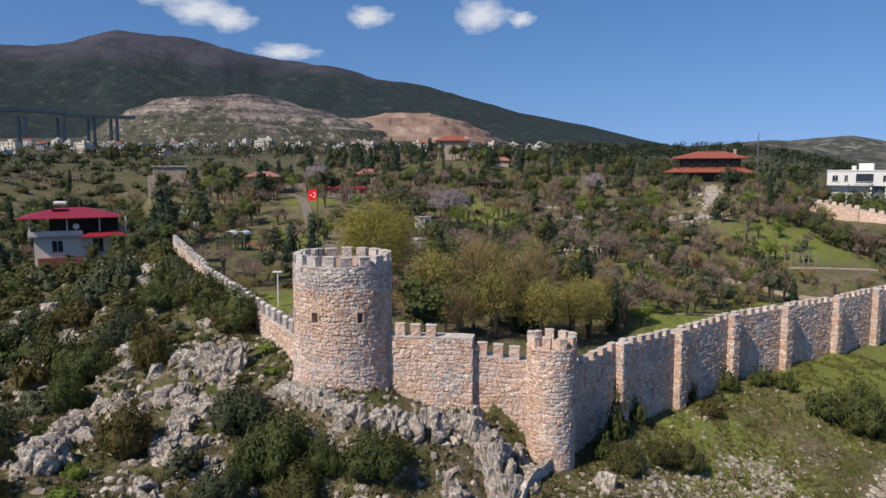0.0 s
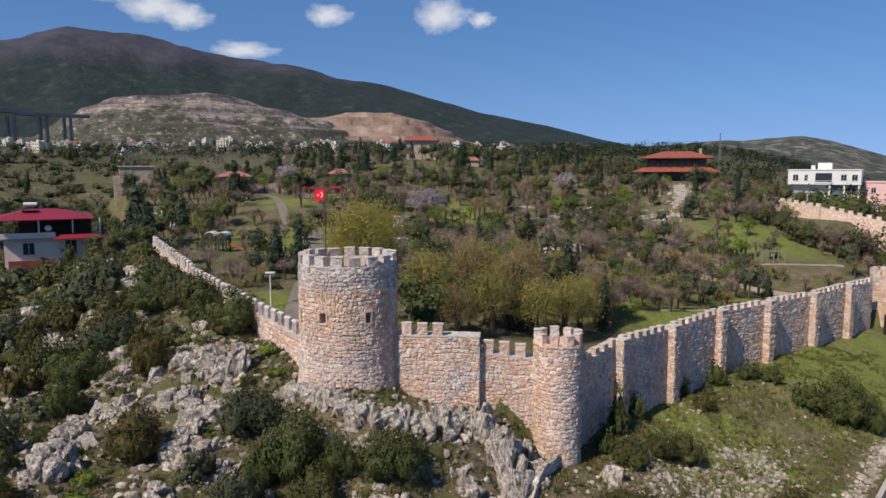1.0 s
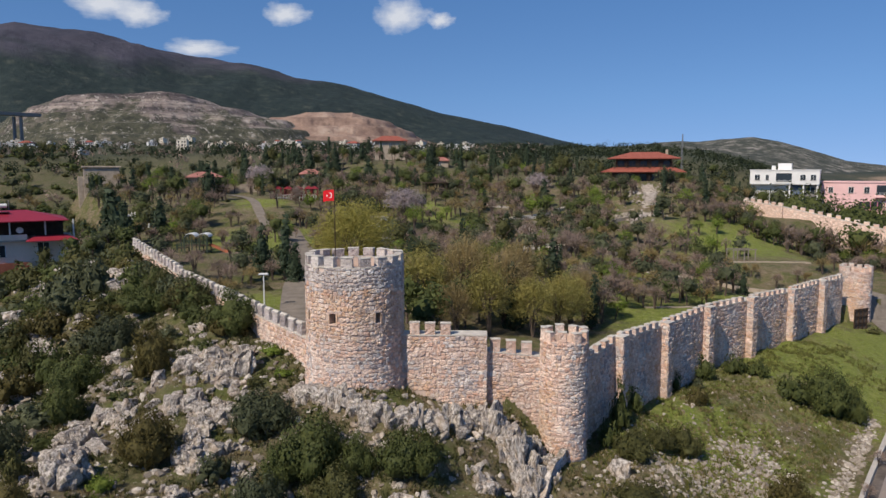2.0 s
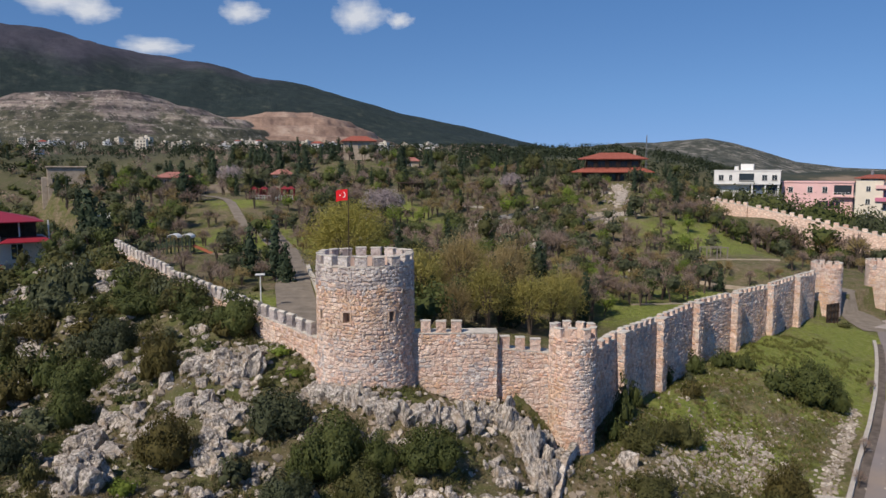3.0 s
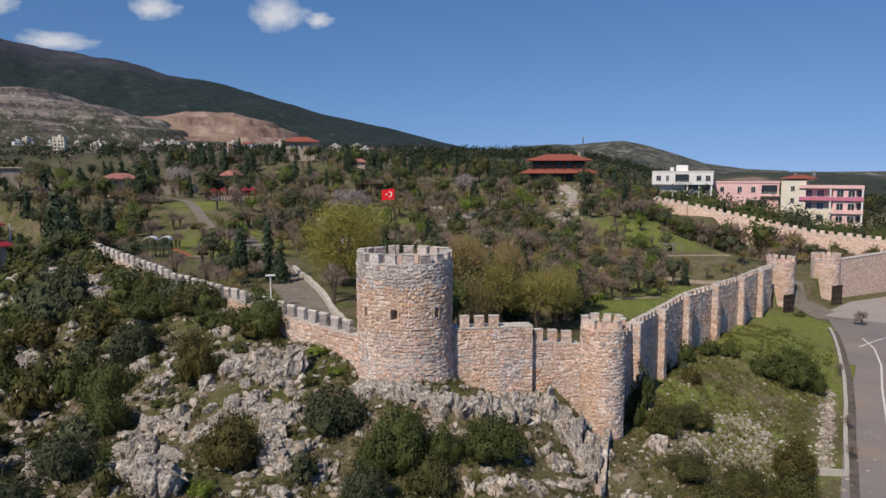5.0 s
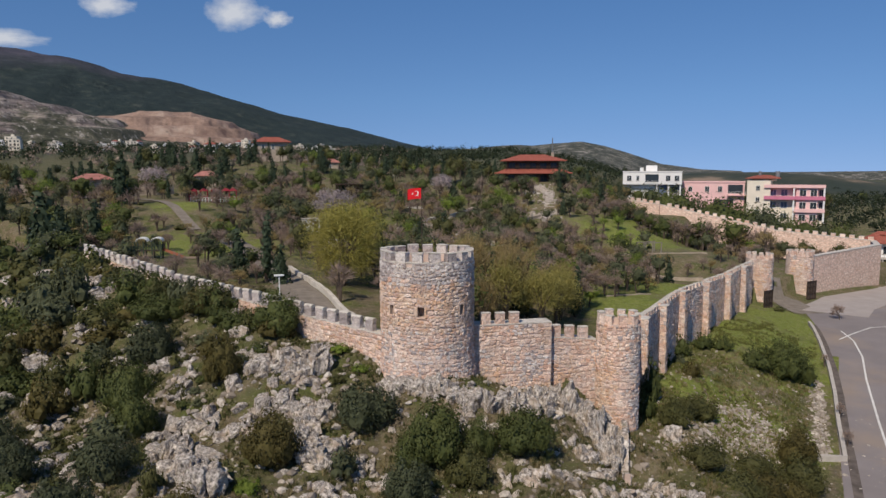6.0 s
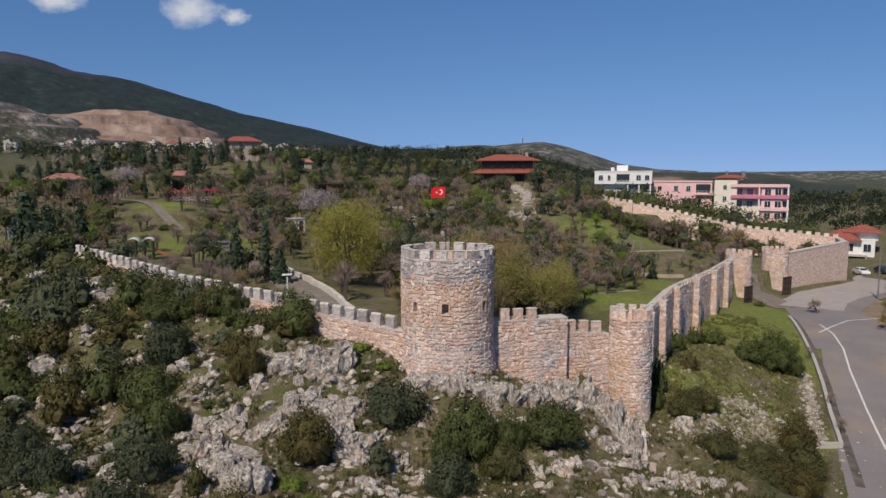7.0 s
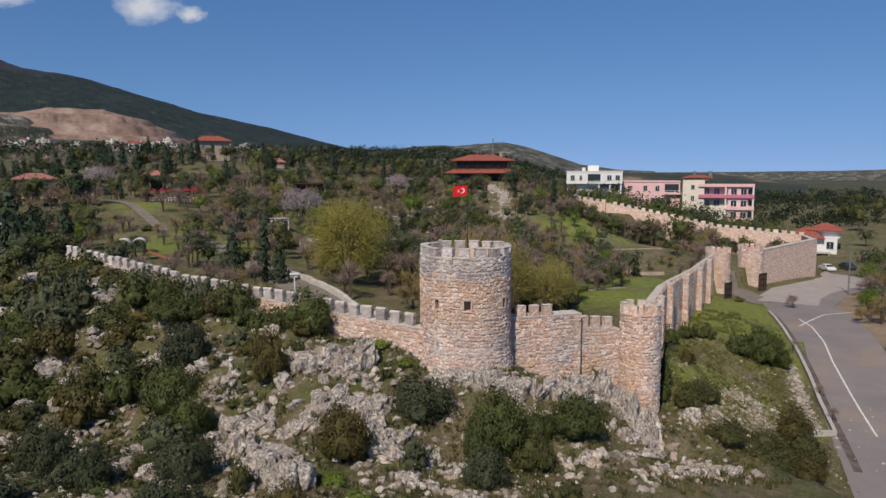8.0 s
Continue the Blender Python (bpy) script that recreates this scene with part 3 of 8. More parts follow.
# ---- the round tower
def build_tower():
    rng = random.Random(11)
    top, foot = 16.55, 8.2
    t = thing("round_tower", "round rubble-stone castle tower with crenellated top on a rocky outcrop", "tower", at=pose(TOWER.x, TOWER.y, 0))
    seg = 72
    bm = bmesh.new()
    flare = lambda z: 0.28 * max(0.0, (10.6 - z) / 2.4) ** 1.5
    # outer shell, parapet and floor inside; the shell is left open at the windows
    prof = [(TOWER_R + flare(8.2) - 0.03, foot), (TOWER_R + flare(9.4) - 0.03, 9.4), (TOWER_R - 0.03, 10.8), (TOWER_R - 0.03, WZ[0]), (TOWER_R - 0.03, WZ[1]), (TOWER_R - 0.03, top), (TOWER_R - 0.5, top), (TOWER_R - 0.5, 15.3), (0.01, 15.3)]
    cuts = [(a - w / 2 / TOWER_R, a + w / 2 / TOWER_R) for a, w in TW]
    angs = sorted([2 * math.pi * i / seg - math.pi for i in range(seg) if not any(c[0] - 0.03 < 2 * math.pi * i / seg - math.pi < c[1] + 0.03 for c in cuts)] + [a for c in cuts for a in c])
    na = len(angs)
    rings = [[bm.verts.new((r * math.cos(a), r * math.sin(a), z)) for a in angs] for r, z in prof]
    for k, (a, b) in enumerate(zip(rings, rings[1:])):
        for i in range(na):
            mid = angs[i] + 0.001
            if k == 3 and any(c[0] <= mid <= c[1] for c in cuts):
                continue
            bm.faces.new((a[i], a[(i + 1) % na], b[(i + 1) % na], b[i]))
    part("core", bm, M["mortar"], t)

    def space(u, v, d):
        r = TOWER_R + flare(v) + d
        return (r * math.cos(u / TOWER_R), r * math.sin(u / TOWER_R), v)
    L = 2 * math.pi * TOWER_R
    openings = [((a % (2 * math.pi)) * TOWER_R, w, *WZ) for a, w in TW]

    def skip(a, b, p, q):
        return any(abs((a + b) / 2 - o[0]) < (b - a) / 2 + o[1] / 2 - 0.03 and q > o[2] + 0.03 and p < o[3] - 0.03 for o in openings)
    faces_cam = lambda u, v: 3.55 * TOWER_R < u < 5.6 * TOWER_R and v > 12.2
    lay_stones(t, space, L, lambda u: 8.6 if 2.4 < u / TOWER_R < 6.28 else 14.0, lambda u: top - 0.02, rng, tower_stone, faces_cam, skip, size=(0.18, 0.31), wide=(0.2, 0.42))
    for uo, w, z0, z1 in openings:
        a = uo / TOWER_R
        m = pose(0, 0, 0, 0, 0, math.degrees(a) - 90)
        bm = box(-w / 2, w / 2, TOWER_R - 0.75, TOWER_R - 0.028, z0, z1, m=m)
        bm.normal_update()
        out = Vector((math.cos(a), math.sin(a), 0))
        bmesh.ops.delete(bm, geom=[f for f in bm.faces if f.normal.dot(out) > 0.9], context="FACES")
        wd = part("window", bm, M["mortar"], t, "dark narrow window opening")
        part("lintel", box(-w / 2 - 0.12, w / 2 + 0.12, TOWER_R - 0.06, TOWER_R + 0.045, z1, z1 + 0.16, 0.02, m=m), M["stone"], wd)
        part("sill", box(-w / 2 - 0.1, w / 2 + 0.1, TOWER_R - 0.06, TOWER_R + 0.04, z0 - 0.12, z0, 0.02, m=m), M["stone"], wd)
        for s in (-1, 1):
            part("jamb", box(s * (w / 2 + 0.06) - 0.06, s * (w / 2 + 0.06) + 0.06, TOWER_R - 0.06, TOWER_R + 0.035, z0, z1, 0.015, m=m), M["stone_warm"], wd)
    n = 17
    for i in range(n):
        a = 2 * math.pi * (i + 0.35) / n
        m = pose((TOWER_R - 0.26) * math.cos(a), (TOWER_R - 0.26) * math.sin(a), top, 0, 0, math.degrees(a) - 90)
        merlon(t, m, rng.uniform(0.68, 0.80), 0.48, rng.uniform(0.54, 0.64), rng, M["stone_grey"])
    # pale coping along the parapet between the merlons
    bm = bmesh.new()
    rr = [[bm.verts.new((r * math.cos(2 * math.pi * i / seg), r * math.sin(2 * math.pi * i / seg), z)) for i in range(seg)]
          for r, z in ((TOWER_R + 0.02, top - 0.03), (TOWER_R + 0.02, top + 0.03), (TOWER_R - 0.52, top + 0.03), (TOWER_R - 0.52, top - 0.03))]
    for k in range(4):
        a, b = rr[k], rr[(k + 1) % 4]
        for i in range(seg):
            bm.faces.new((a[i], a[(i + 1) % seg], b[(i + 1) % seg], b[i]))
    part("coping", bm, M["coping"], t)
    return t


# windows: bearing and width, and their foot and head
TW = [(radians(-154.9), 0.34), (radians(-115.5), 0.44), (radians(-63.2), 0.34)]
WZ = (13.02, 13.68)
build_tower()


# ---- straight walls
def wall_run(name, label, a, b, top, low, thick, rng, far=False, single=None, teeth=None, back=False, material=wall_stone, rounded=False, tooth_mat="stone", cap_mat="coping"):
    """A wall from a to b, its outer face on the right-hand side going from a to b. top(u), low(u): heights along it. teeth: (u0, u1, width, gap, height)."""
    a, b = Vector(a), Vector(b)
    d = (b - a).normalized()
    nrm = Vector((d.y, -d.x))
    L = (b - a).length
    t = thing(name, label, "wall")
    n = max(2, int(L / 0.8))
    verts, faces = [], []
    for i in range(n + 1):
        u = L * i / n
        p = a + d * u
        for w, z in ((0.0, low(u) - 1.2), (0.0, top(u)), (-thick, top(u)), (-thick, low(u) - 1.2)):
            q = p + nrm * w
            verts.append((q.x, q.y, z))
    for i in range(n):
        for j in range(4):
            k, m = i * 4 + j, i * 4 + (j + 1) % 4
            faces.append((k, k + 4, m + 4, m))
    faces += [(0, 1, 2, 3), (n * 4 + 3, n * 4 + 2, n * 4 + 1, n * 4)]
    part("core", mesh_of("core", verts, faces, M["far_stone"] if far else M["mortar"]), None, t)

    def space(u, v, o):
        p = a + d * u + nrm * (o + 0.02)
        return (p.x, p.y, v)

    def behind(u, v, o):
        p = a + d * (L - u) - nrm * (o + 0.02 + thick)
        return (p.x, p.y, v)
    if not far:
        lay_stones(t, space, L, lambda u: low(u) - 0.4, lambda u: top(u) - 0.02, rng, material, single)
    if back and not far:
        lay_stones(t, behind, L, lambda u: top(L - u) - back, lambda u: top(L - u) - 0.02, rng, material)
    # mortared walk on top
    cv, cf = [], []
    for i in range(n + 1):
        u = L * i / n
        p = a + d * u
        for w, z in ((0.05, top(u) - 0.05), (0.05, top(u) + 0.03), (-thick - 0.04, top(u) + 0.03), (-thick - 0.04, top(u) - 0.05)):
            q = p + nrm * w
            cv.append((q.x, q.y, z + rng.uniform(-0.012, 0.012)))
    for i in range(n):
        for j in range(4):
            k, m = i * 4 + j, i * 4 + (j + 1) % 4
            cf.append((k, k + 4, m + 4, m))
    cf += [(0, 1, 2, 3), (n * 4 + 3, n * 4 + 2, n * 4 + 1, n * 4)]
    part("coping", mesh_of("coping", cv, cf, M[cap_mat]), None, t)
    if teeth:
        u0, u1, w, gap, h = teeth
        u = u0 + w / 2
        tk = 0.42
        while u < u1 - w / 4:
            p = a + d * u - nrm * (tk / 2 - 0.03)
            merlon(t, pose(p.x, p.y, top(u) + 0.03, 0, 0, math.degrees(math.atan2(d.y, d.x))), w * rng.uniform(0.92, 1.08), tk, h * rng.uniform(0.92, 1.08), rng, M[tooth_mat], rounded)
            u += w + gap
    return t


def pier(parent, c, d, w, deep, z0, z1, rng):
    """A pilaster on a wall's outer face: a core with stones on its three sides and a flat cap."""
    c, d = Vector(c), Vector(d).normalized()
    nrm = Vector((d.y, -d.x))
    m = Matrix.Translation((c.x, c.y, 0)) @ pose(0, 0, 0, 0, 0, math.degrees(math.atan2(d.y, d.x)))
    p = part("pilaster", box(-w / 2 + 0.02, w / 2 - 0.02, -deep + 0.02, 0.1, z0 - 1.0, z1, m=m), M["mortar"], parent)

    def face(org, dr, nr):
        return lambda u, v, o: ((org + dr * u + nr * o).x, (org + dr * u + nr * o).y, v)
    corner = c + nrm * deep - d * (w / 2)
    lay_stones(p, face(corner, d, nrm), w, lambda u: z0 - 0.4, lambda u: z1, rng, wall_stone)
    lay_stones(p, face(c - d * (w / 2), nrm, -d), deep, lambda u: z0 - 0.4, lambda u: z1, rng, wall_stone)
    lay_stones(p, face(c + d * (w / 2) + nrm * deep, -nrm, d), deep, lambda u: z0 - 0.4, lambda u: z1, rng, wall_stone)
    part("cap", box(-w / 2 - 0.04, w / 2 + 0.04, -deep - 0.05, 0.0, z1 - 0.02, z1 + 0.06, 0.02, m=m), M["coping"], p)


def round_turret(name, label, centre, r, z0, z1, rng, a0, a1, merlons, mh=0.7, single=None, mw=0.55, wide=(0.2, 0.42), size=(0.18, 0.31)):
    t = thing(name, label, "tower", at=pose(centre[0], centre[1], 0))
    seg = 40
    bm = bmesh.new()
    rings = [[bm.verts.new((q * math.cos(2 * math.pi * i / seg), q * math.sin(2 * math.pi * i / seg), z)) for i in range(seg)]
             for q, z in ((r - 0.02, z0 - 1.5), (r - 0.02, z1), (r - 0.42, z1), (r - 0.42, z1 - 0.5), (0.01, z1 - 0.5))]
    for a, b in zip(rings, rings[1:]):
        for i in range(seg):
            bm.faces.new((a[i], a[(i + 1) % seg], b[(i + 1) % seg], b[i]))
    part("core", bm, M["mortar"], t)

    def space(u, v, d):
        a = a0 + u / r
        return ((r + d) * math.cos(a), (r + d) * math.sin(a), v)
    lay_stones(t, space, (a1 - a0) * r, lambda u: z0 - 0.5, lambda u: z1 - 0.02, rng, wall_stone, single, size=size, wide=wide)
    for i in range(merlons):
        a = 2 * math.pi * (i + 0.2) / merlons
        m = pose((r - 0.2) * math.cos(a), (r - 0.2) * math.sin(a), z1, 0, 0, math.degrees(a) - 90)
        merlon(t, m, mw, 0.4, mh * rng.uniform(0.85, 1.1), rng, M["stone"])
    return t


RNG = random.Random(5)
# curtain wall, first length, proud of the second
wall_run("curtain_wall", "short rubble-stone curtain wall with merlons beside the tower", (-4.0, 44.52), (1.9, 43.57), lambda u: 11.85 if u < 3.9 else 11.87, lambda u: 9.3 - 0.45 * u, 1.2, RNG,
         single=lambda u, v: v > 8.0, teeth=(0.9, 3.7, 0.66, 0.36, 0.78), back=1.5)
wall_run("curtain_wall", "recessed rubble-stone curtain wall with merlons", (1.75, 44.1), (5.6, 43.6), lambda u: 10.72 - 0.10 * u, lambda u: 6.6 - 0.4 * u, 1.0, RNG,
         single=lambda u, v: True, teeth=(0.45, 3.5, 0.64, 0.40, 0.78), back=1.5)
round_turret("corner_turret", "slender round corner turret of rubble stone with merlons", TURRET, TURRET_R, 3.2, 11.75, RNG, math.pi * 0.75, math.pi * 2.35, 9, 0.68,
             single=lambda u, v: v > 5.0)

# long wall on the road side
P = [(8.0, 43.45), (12.3, 47.75), (18.2, 53.15), (24.5, 58.45), (31.2, 62.85), (38.7, 68.0), (45.7, 73.1), (51.6, 77.4)]
TOPS = [9.75, 10.25, 9.95, 10.05, 10.0, 9.75, 9.75, 9.6]
LOWS = [4.0, 5.0, 4.2, 4.6, 4.5, 4.1, 4.1, 3.7]
for i in range(7):
    la = (Vector(P[i + 1]) - Vector(P[i])).length
    wall_run("long_wall", "long rubble-stone castle wall with small merlons and pilasters", P[i], P[i + 1],
             lambda u, i=i, la=la: TOPS[i] + (TOPS[i + 1] - TOPS[i]) * u / la, lambda u, i=i, la=la: LOWS[i] + (LOWS[i + 1] - LOWS[i]) * u / la, 1.0, RNG,
             single=(lambda u, v: v > 6.5) if i in (1, 2) else None, teeth=(0.5, la - 0.3, 0.6, 0.55, 0.42))
walls = [o for o in scene.objects if o.name.startswith("long_wall")]
for i in range(1, 7):
    d = Vector(P[i + 1]) - Vector(P[i - 1])
    pier(walls[i - 1], P[i], d, 1.0, 0.65, LOWS[i], TOPS[i] + 0.35, RNG)

# gate turrets and the wall beyond them
round_turret("gate_turret", "square-shouldered gate turret of rubble stone", (55.2, 80.0), 1.85, 3.4, 10.1, RNG, math.pi, math.pi * 2.0, 11, 0.6, wide=(0.35, 0.7), size=(0.26, 0.4))
round_turret("gate_turret", "round gate turret of rubble stone beside the road", (66.9, 83.9), 2.0, 3.0, 9.7, RNG, math.pi, math.pi * 2.0, 13, 0.6, wide=(0.35, 0.7), size=(0.26, 0.4))
wall_run("outer_wall", "rubble-stone castle wall along the lane beyond the gate", (68.0, 82.9), (91.0, 89.4), lambda u: 9.3 + 0.02 * u, lambda u: 3.1 - 0.02 * u, 1.0, RNG, True, back=1.0)
wall_run("far_wall", "far stretch of the castle wall with merlons", (113.5, 108.5), (104, 126), lambda u: 8.0 + 0.06 * u, lambda u: 1.0 + 0.05 * u, 1.0, RNG, True, teeth=(0.4, 19.5, 1.0, 0.8, 0.6), back=6.0)
wall_run("far_wall", "far stretch of the castle wall with merlons", (104, 126), (88, 147), lambda u: 9.3 + 0.195 * u, lambda u: 3.0 + 0.28 * u, 1.0, RNG, True, teeth=(0.4, 26, 1.0, 0.8, 0.6), back=5.0)
wall_run("far_wall", "far stretch of the castle wall with merlons", (88, 147), (79, 168), lambda u: 14.5 + 0.10 * u, lambda u: 11.5 + 0.2 * u, 1.0, RNG, True, teeth=(0.4, 22, 1.0, 0.8, 0.6), back=4.0)
wall_run("corner_return", "end of the castle wall at the lane corner", (91.0, 89.4), (113.5, 108.5), lambda u: 9.6 - 0.055 * u, lambda u: 2.6 - 0.06 * u, 1.0, RNG, True, back=1.0)

# west wall, climbing away from the tower, with rounded merlon tops
wall_run("west_wall", "weathered stone wall with round-topped merlons climbing the hill", (-23.55, 68.0), (-9.4, 45.4), lambda u: 12.42 - 0.040 * u, lambda u: 11.2 - 0.085 * u, 0.8, RNG,
         single=lambda u, v: u > 17, teeth=(0.2, 25.6, 0.82, 0.45, 0.82), rounded=True, tooth_mat="stone_grey")
wall_run("west_wall", "weathered stone wall with round-topped merlons running up to the trees", (-33.2, 85.6), (-23.3, 68.4), lambda u: 13.78 - 0.070 * u, lambda u: 12.6 - 0.07 * u, 0.8, RNG,
         teeth=(0.2, 19.5, 0.82, 0.45, 0.82), rounded=True, tooth_mat="stone_grey")
tagged(part("pavement", strip("pavement", [(60.5, 71.0), (66, 74.6), (72, 77.0), (92, 83.0), (108, 91)], -6.9, 3.6, 0.02, M["apron"], road_height), None), "pale concrete apron and lane beside the gate", "pavement", kind="structure")
tagged(part("pavement_gate", strip("pavement_gate", [(57.6, 72.5), (59.4, 79.0), (58.8, 88.0)], -2.4, 2.6, 0.07, M["gravel"], height), None), "tan paved way through the castle gate", "pavement", kind="structure")
wall_run("wall_stub", "thin broken old wall running down from the turret's foot", (1.8, 33.6), (6.6, 41.1), lambda u: height(1.8 + 0.539 * u, 33.6 + 0.842 * u) + 0.75 + 0.25 * noise.noise((u * 1.4, 2, 0)), lambda u: height(1.8 + 0.539 * u, 33.6 + 0.842 * u) - 0.2, 0.34, RNG,
         material=lambda u, v, r: M["stone_grey"], cap_mat="rock")


# ---------------------------------------------------------------- plants
def leaf_material(name, dark, mid, light, rough=0.65, shine=0.2):
    n = Net(name, rough)
    n.b.inputs["Specular IOR Level"].default_value = shine
    soft = [tuple(0.45 * a + 0.55 * b for a, b in zip(q, mid)) for q in (dark, light)]
    c = n.ramp(n.rnd(), (0.05, soft[0]), (0.5, mid), (0.95, soft[1]))
    tone = n.t.nodes.new("ShaderNodeObjectInfo").outputs["Random"]
    c = n.mix(n.ramp(tone, (0.2, 0.0), (0.9, 0.45)), c, tuple(x * 0.55 for x in mid))
    c = n.mix(n.ramp(n.noise(1.6, 3), (0.35, 0.35), (0.65, 0.0)), c, tuple(x * 0.6 for x in dark))
    mat = n.done(c)
    # thin leaves let some light through
    thin = n.t.nodes.new("ShaderNodeBsdfTranslucent")
    n.put(thin, "Color", c)
    both = n.t.nodes.new("ShaderNodeMixShader")
    both.inputs[0].default_value = 0.35
    n.t.links.new(n.b.outputs[0], both.inputs[1])
    n.t.links.new(thin.outputs[0], both.inputs[2])
    end = [q for q in n.t.nodes if q.type == "OUTPUT_MATERIAL"][0]
    n.t.links.new(both.outputs[0], end.inputs["Surface"])
    return mat


M["leaf_oak"] = leaf_material("evergreen_oak_leaf", (0.056, 0.074, 0.024), (0.106, 0.126, 0.040), (0.175, 0.188, 0.062))
M["leaf_dull"] = leaf_material("dull_shrub_leaf", (0.062, 0.068, 0.025), (0.111, 0.112, 0.040), (0.183, 0.166, 0.064))
M["leaf_grey"] = leaf_material("grey_green_leaf", (0.067, 0.079, 0.043), (0.120, 0.134, 0.071), (0.196, 0.206, 0.114))
M["leaf_greyoak"] = leaf_material("dark_olive_leaf", (0.050, 0.062, 0.034), (0.086, 0.100, 0.052), (0.140, 0.152, 0.086))
M["leaf_brown"] = leaf_material("brownish_shrub_leaf", (0.081, 0.067, 0.024), (0.133, 0.113, 0.038), (0.200, 0.167, 0.053))
M["leaf_pine"] = leaf_material("pine_needle", (0.034, 0.054, 0.032), (0.064, 0.092, 0.052), (0.115, 0.148, 0.082))
M["leaf_willow"] = leaf_material("young_willow_leaf", (0.264, 0.237, 0.052), (0.415, 0.369, 0.091), (0.572, 0.515, 0.171))
M["leaf_haze"] = leaf_material("budding_shrub_leaf", (0.215, 0.190, 0.054), (0.35, 0.31, 0.092), (0.50, 0.435, 0.16))
M["leaf_spring"] = leaf_material("spring_leaf", (0.108, 0.159, 0.025), (0.187, 0.252, 0.043), (0.309, 0.359, 0.079))
M["leaf_blossom"] = leaf_material("pink_blossom", (0.30, 0.24, 0.24), (0.50, 0.42, 0.42), (0.68, 0.60, 0.59))
M["leaf_russet"] = leaf_material("russet_leaf", (0.10, 0.045, 0.035), (0.19, 0.080, 0.058), (0.30, 0.135, 0.10))
M["leaf_palm"] = leaf_material("palm_frond", (0.055, 0.065, 0.030), (0.090, 0.105, 0.045), (0.150, 0.155, 0.070))
M["twig"] = leaf_material("bare_twig", (0.230, 0.168, 0.135), (0.375, 0.280, 0.225), (0.53, 0.41, 0.335))
M["twig_warm"] = leaf_material("budding_twig", (0.235, 0.175, 0.080), (0.38, 0.29, 0.135), (0.53, 0.42, 0.19))
M["bark"] = plain("bark", (0.13, 0.10, 0.08), 0.95, 0.3, 5.0, bump=0.6)
M["bark_pale"] = plain("pale_bark", (0.30, 0.26, 0.22), 0.95, 0.25, 5.0, bump=0.6)


def leaf_quads(rng, centres, per, spread_r, size, long=1.6, up=0.0):
    """Many small pointed leaves round the given centres (centre, outward direction, clump radius)."""
    verts, faces = [], []
    for c, out, cr in centres:
        for _ in range(per):
            d = Vector((rng.gauss(0, 1), rng.gauss(0, 1), rng.gauss(0, 1) * 0.8)).normalized()
            p = c + d * cr * rng.uniform(0.55, 1.05) * spread_r
            nrm = (d * 0.75 + out * 0.75 + Vector((rng.gauss(0, 0.24), rng.gauss(0, 0.24), rng.gauss(0, 0.22) + up))).normalized()
            t = nrm.cross(Vector((rng.gauss(0, 1), rng.gauss(0, 1), rng.gauss(0, 1)))).normalized()
            b = nrm.cross(t)
            s = size * rng.uniform(0.6, 1.35)
            k = len(verts)
            verts += [p - t * s * long * 0.5, p + b * s * 0.5, p + t * s * long * 0.5, p - b * s * 0.5]
            faces.append((k, k + 1, k + 2, k + 3))
    return verts, faces


def clumps(rng, n, rx, ry, rz, zc, cr, wild=0.25, low=-0.5):
    """Clump centres over an uneven dome."""
    out = []
    while len(out) < n:
        d = Vector((rng.gauss(0, 1), rng.gauss(0, 1), rng.gauss(0, 1))).normalized()
        if d.z < low:
            continue
        k = rng.uniform(0.55, 1.0) ** 0.5 * (1 + wild * noise.noise(d * 1.7 + Vector((rng.random() * 0.1, n, rx * 9))))
        out.append((Vector((d.x * rx * k, d.y * ry * k, zc + d.z * rz * k)), d, cr * rng.uniform(0.7, 1.3)))
    return out


def core_blob(rng, rx, ry, rz, zc, k=0.62, fine=1):
    """The dense dark inside of a crown."""
    bm = bmesh.new()
    bmesh.ops.create_icosphere(bm, subdivisions=fine, radius=1.0)
    sd = rng.random() * 50
    for v in bm.verts:
        q = k * (1 + 0.3 * noise.noise(v.co * 1.9 + Vector((sd, 0, 0))))
        v.co = Vector((v.co.x * rx * q, v.co.y * ry * q, zc + v.co.z * rz * q))
    verts = [v.co.copy() for v in bm.verts]
    faces = [tuple(v.index for v in f.verts) for f in bm.faces]
    bm.free()
    return verts, faces


def joined(*sets):
    verts, faces = [], []
    for v, f in sets:
        k = len(verts)
        verts += v
        faces += [tuple(i + k for i in q) for q in f]
    return verts, faces


def branches(rng, height_, spread_r, levels=4, r0=0.09, trunk=0.3, lean=0.1, kids=(3, 4)):
    """A forking tree of tapered limbs: bars, and the ends of the last ones."""
    bars, tips = [], []

    def grow(p, d, ln, r, lv):
        q = p + d * ln
        bars.append((p, q, r, r * 0.62))
        if lv == 0:
            tips.append((q, d))
            return
        for _ in range(rng.randint(*kids)):
            nd = (d + Vector((rng.gauss(0, spread_r), rng.gauss(0, spread_r), rng.gauss(0.1, spread_r * 0.6)))).normalized()
            grow(p + d * ln * rng.uniform(0.6, 1.0), nd, ln * rng.uniform(0.6, 0.85), r * 0.6, lv - 1)
    ln = height_ * trunk
    grow(Vector((0, 0, -0.3)), Vector((rng.gauss(0, lean), rng.gauss(0, lean), 1)).normalized(), ln + 0.3, r0, levels)
    return bars, tips


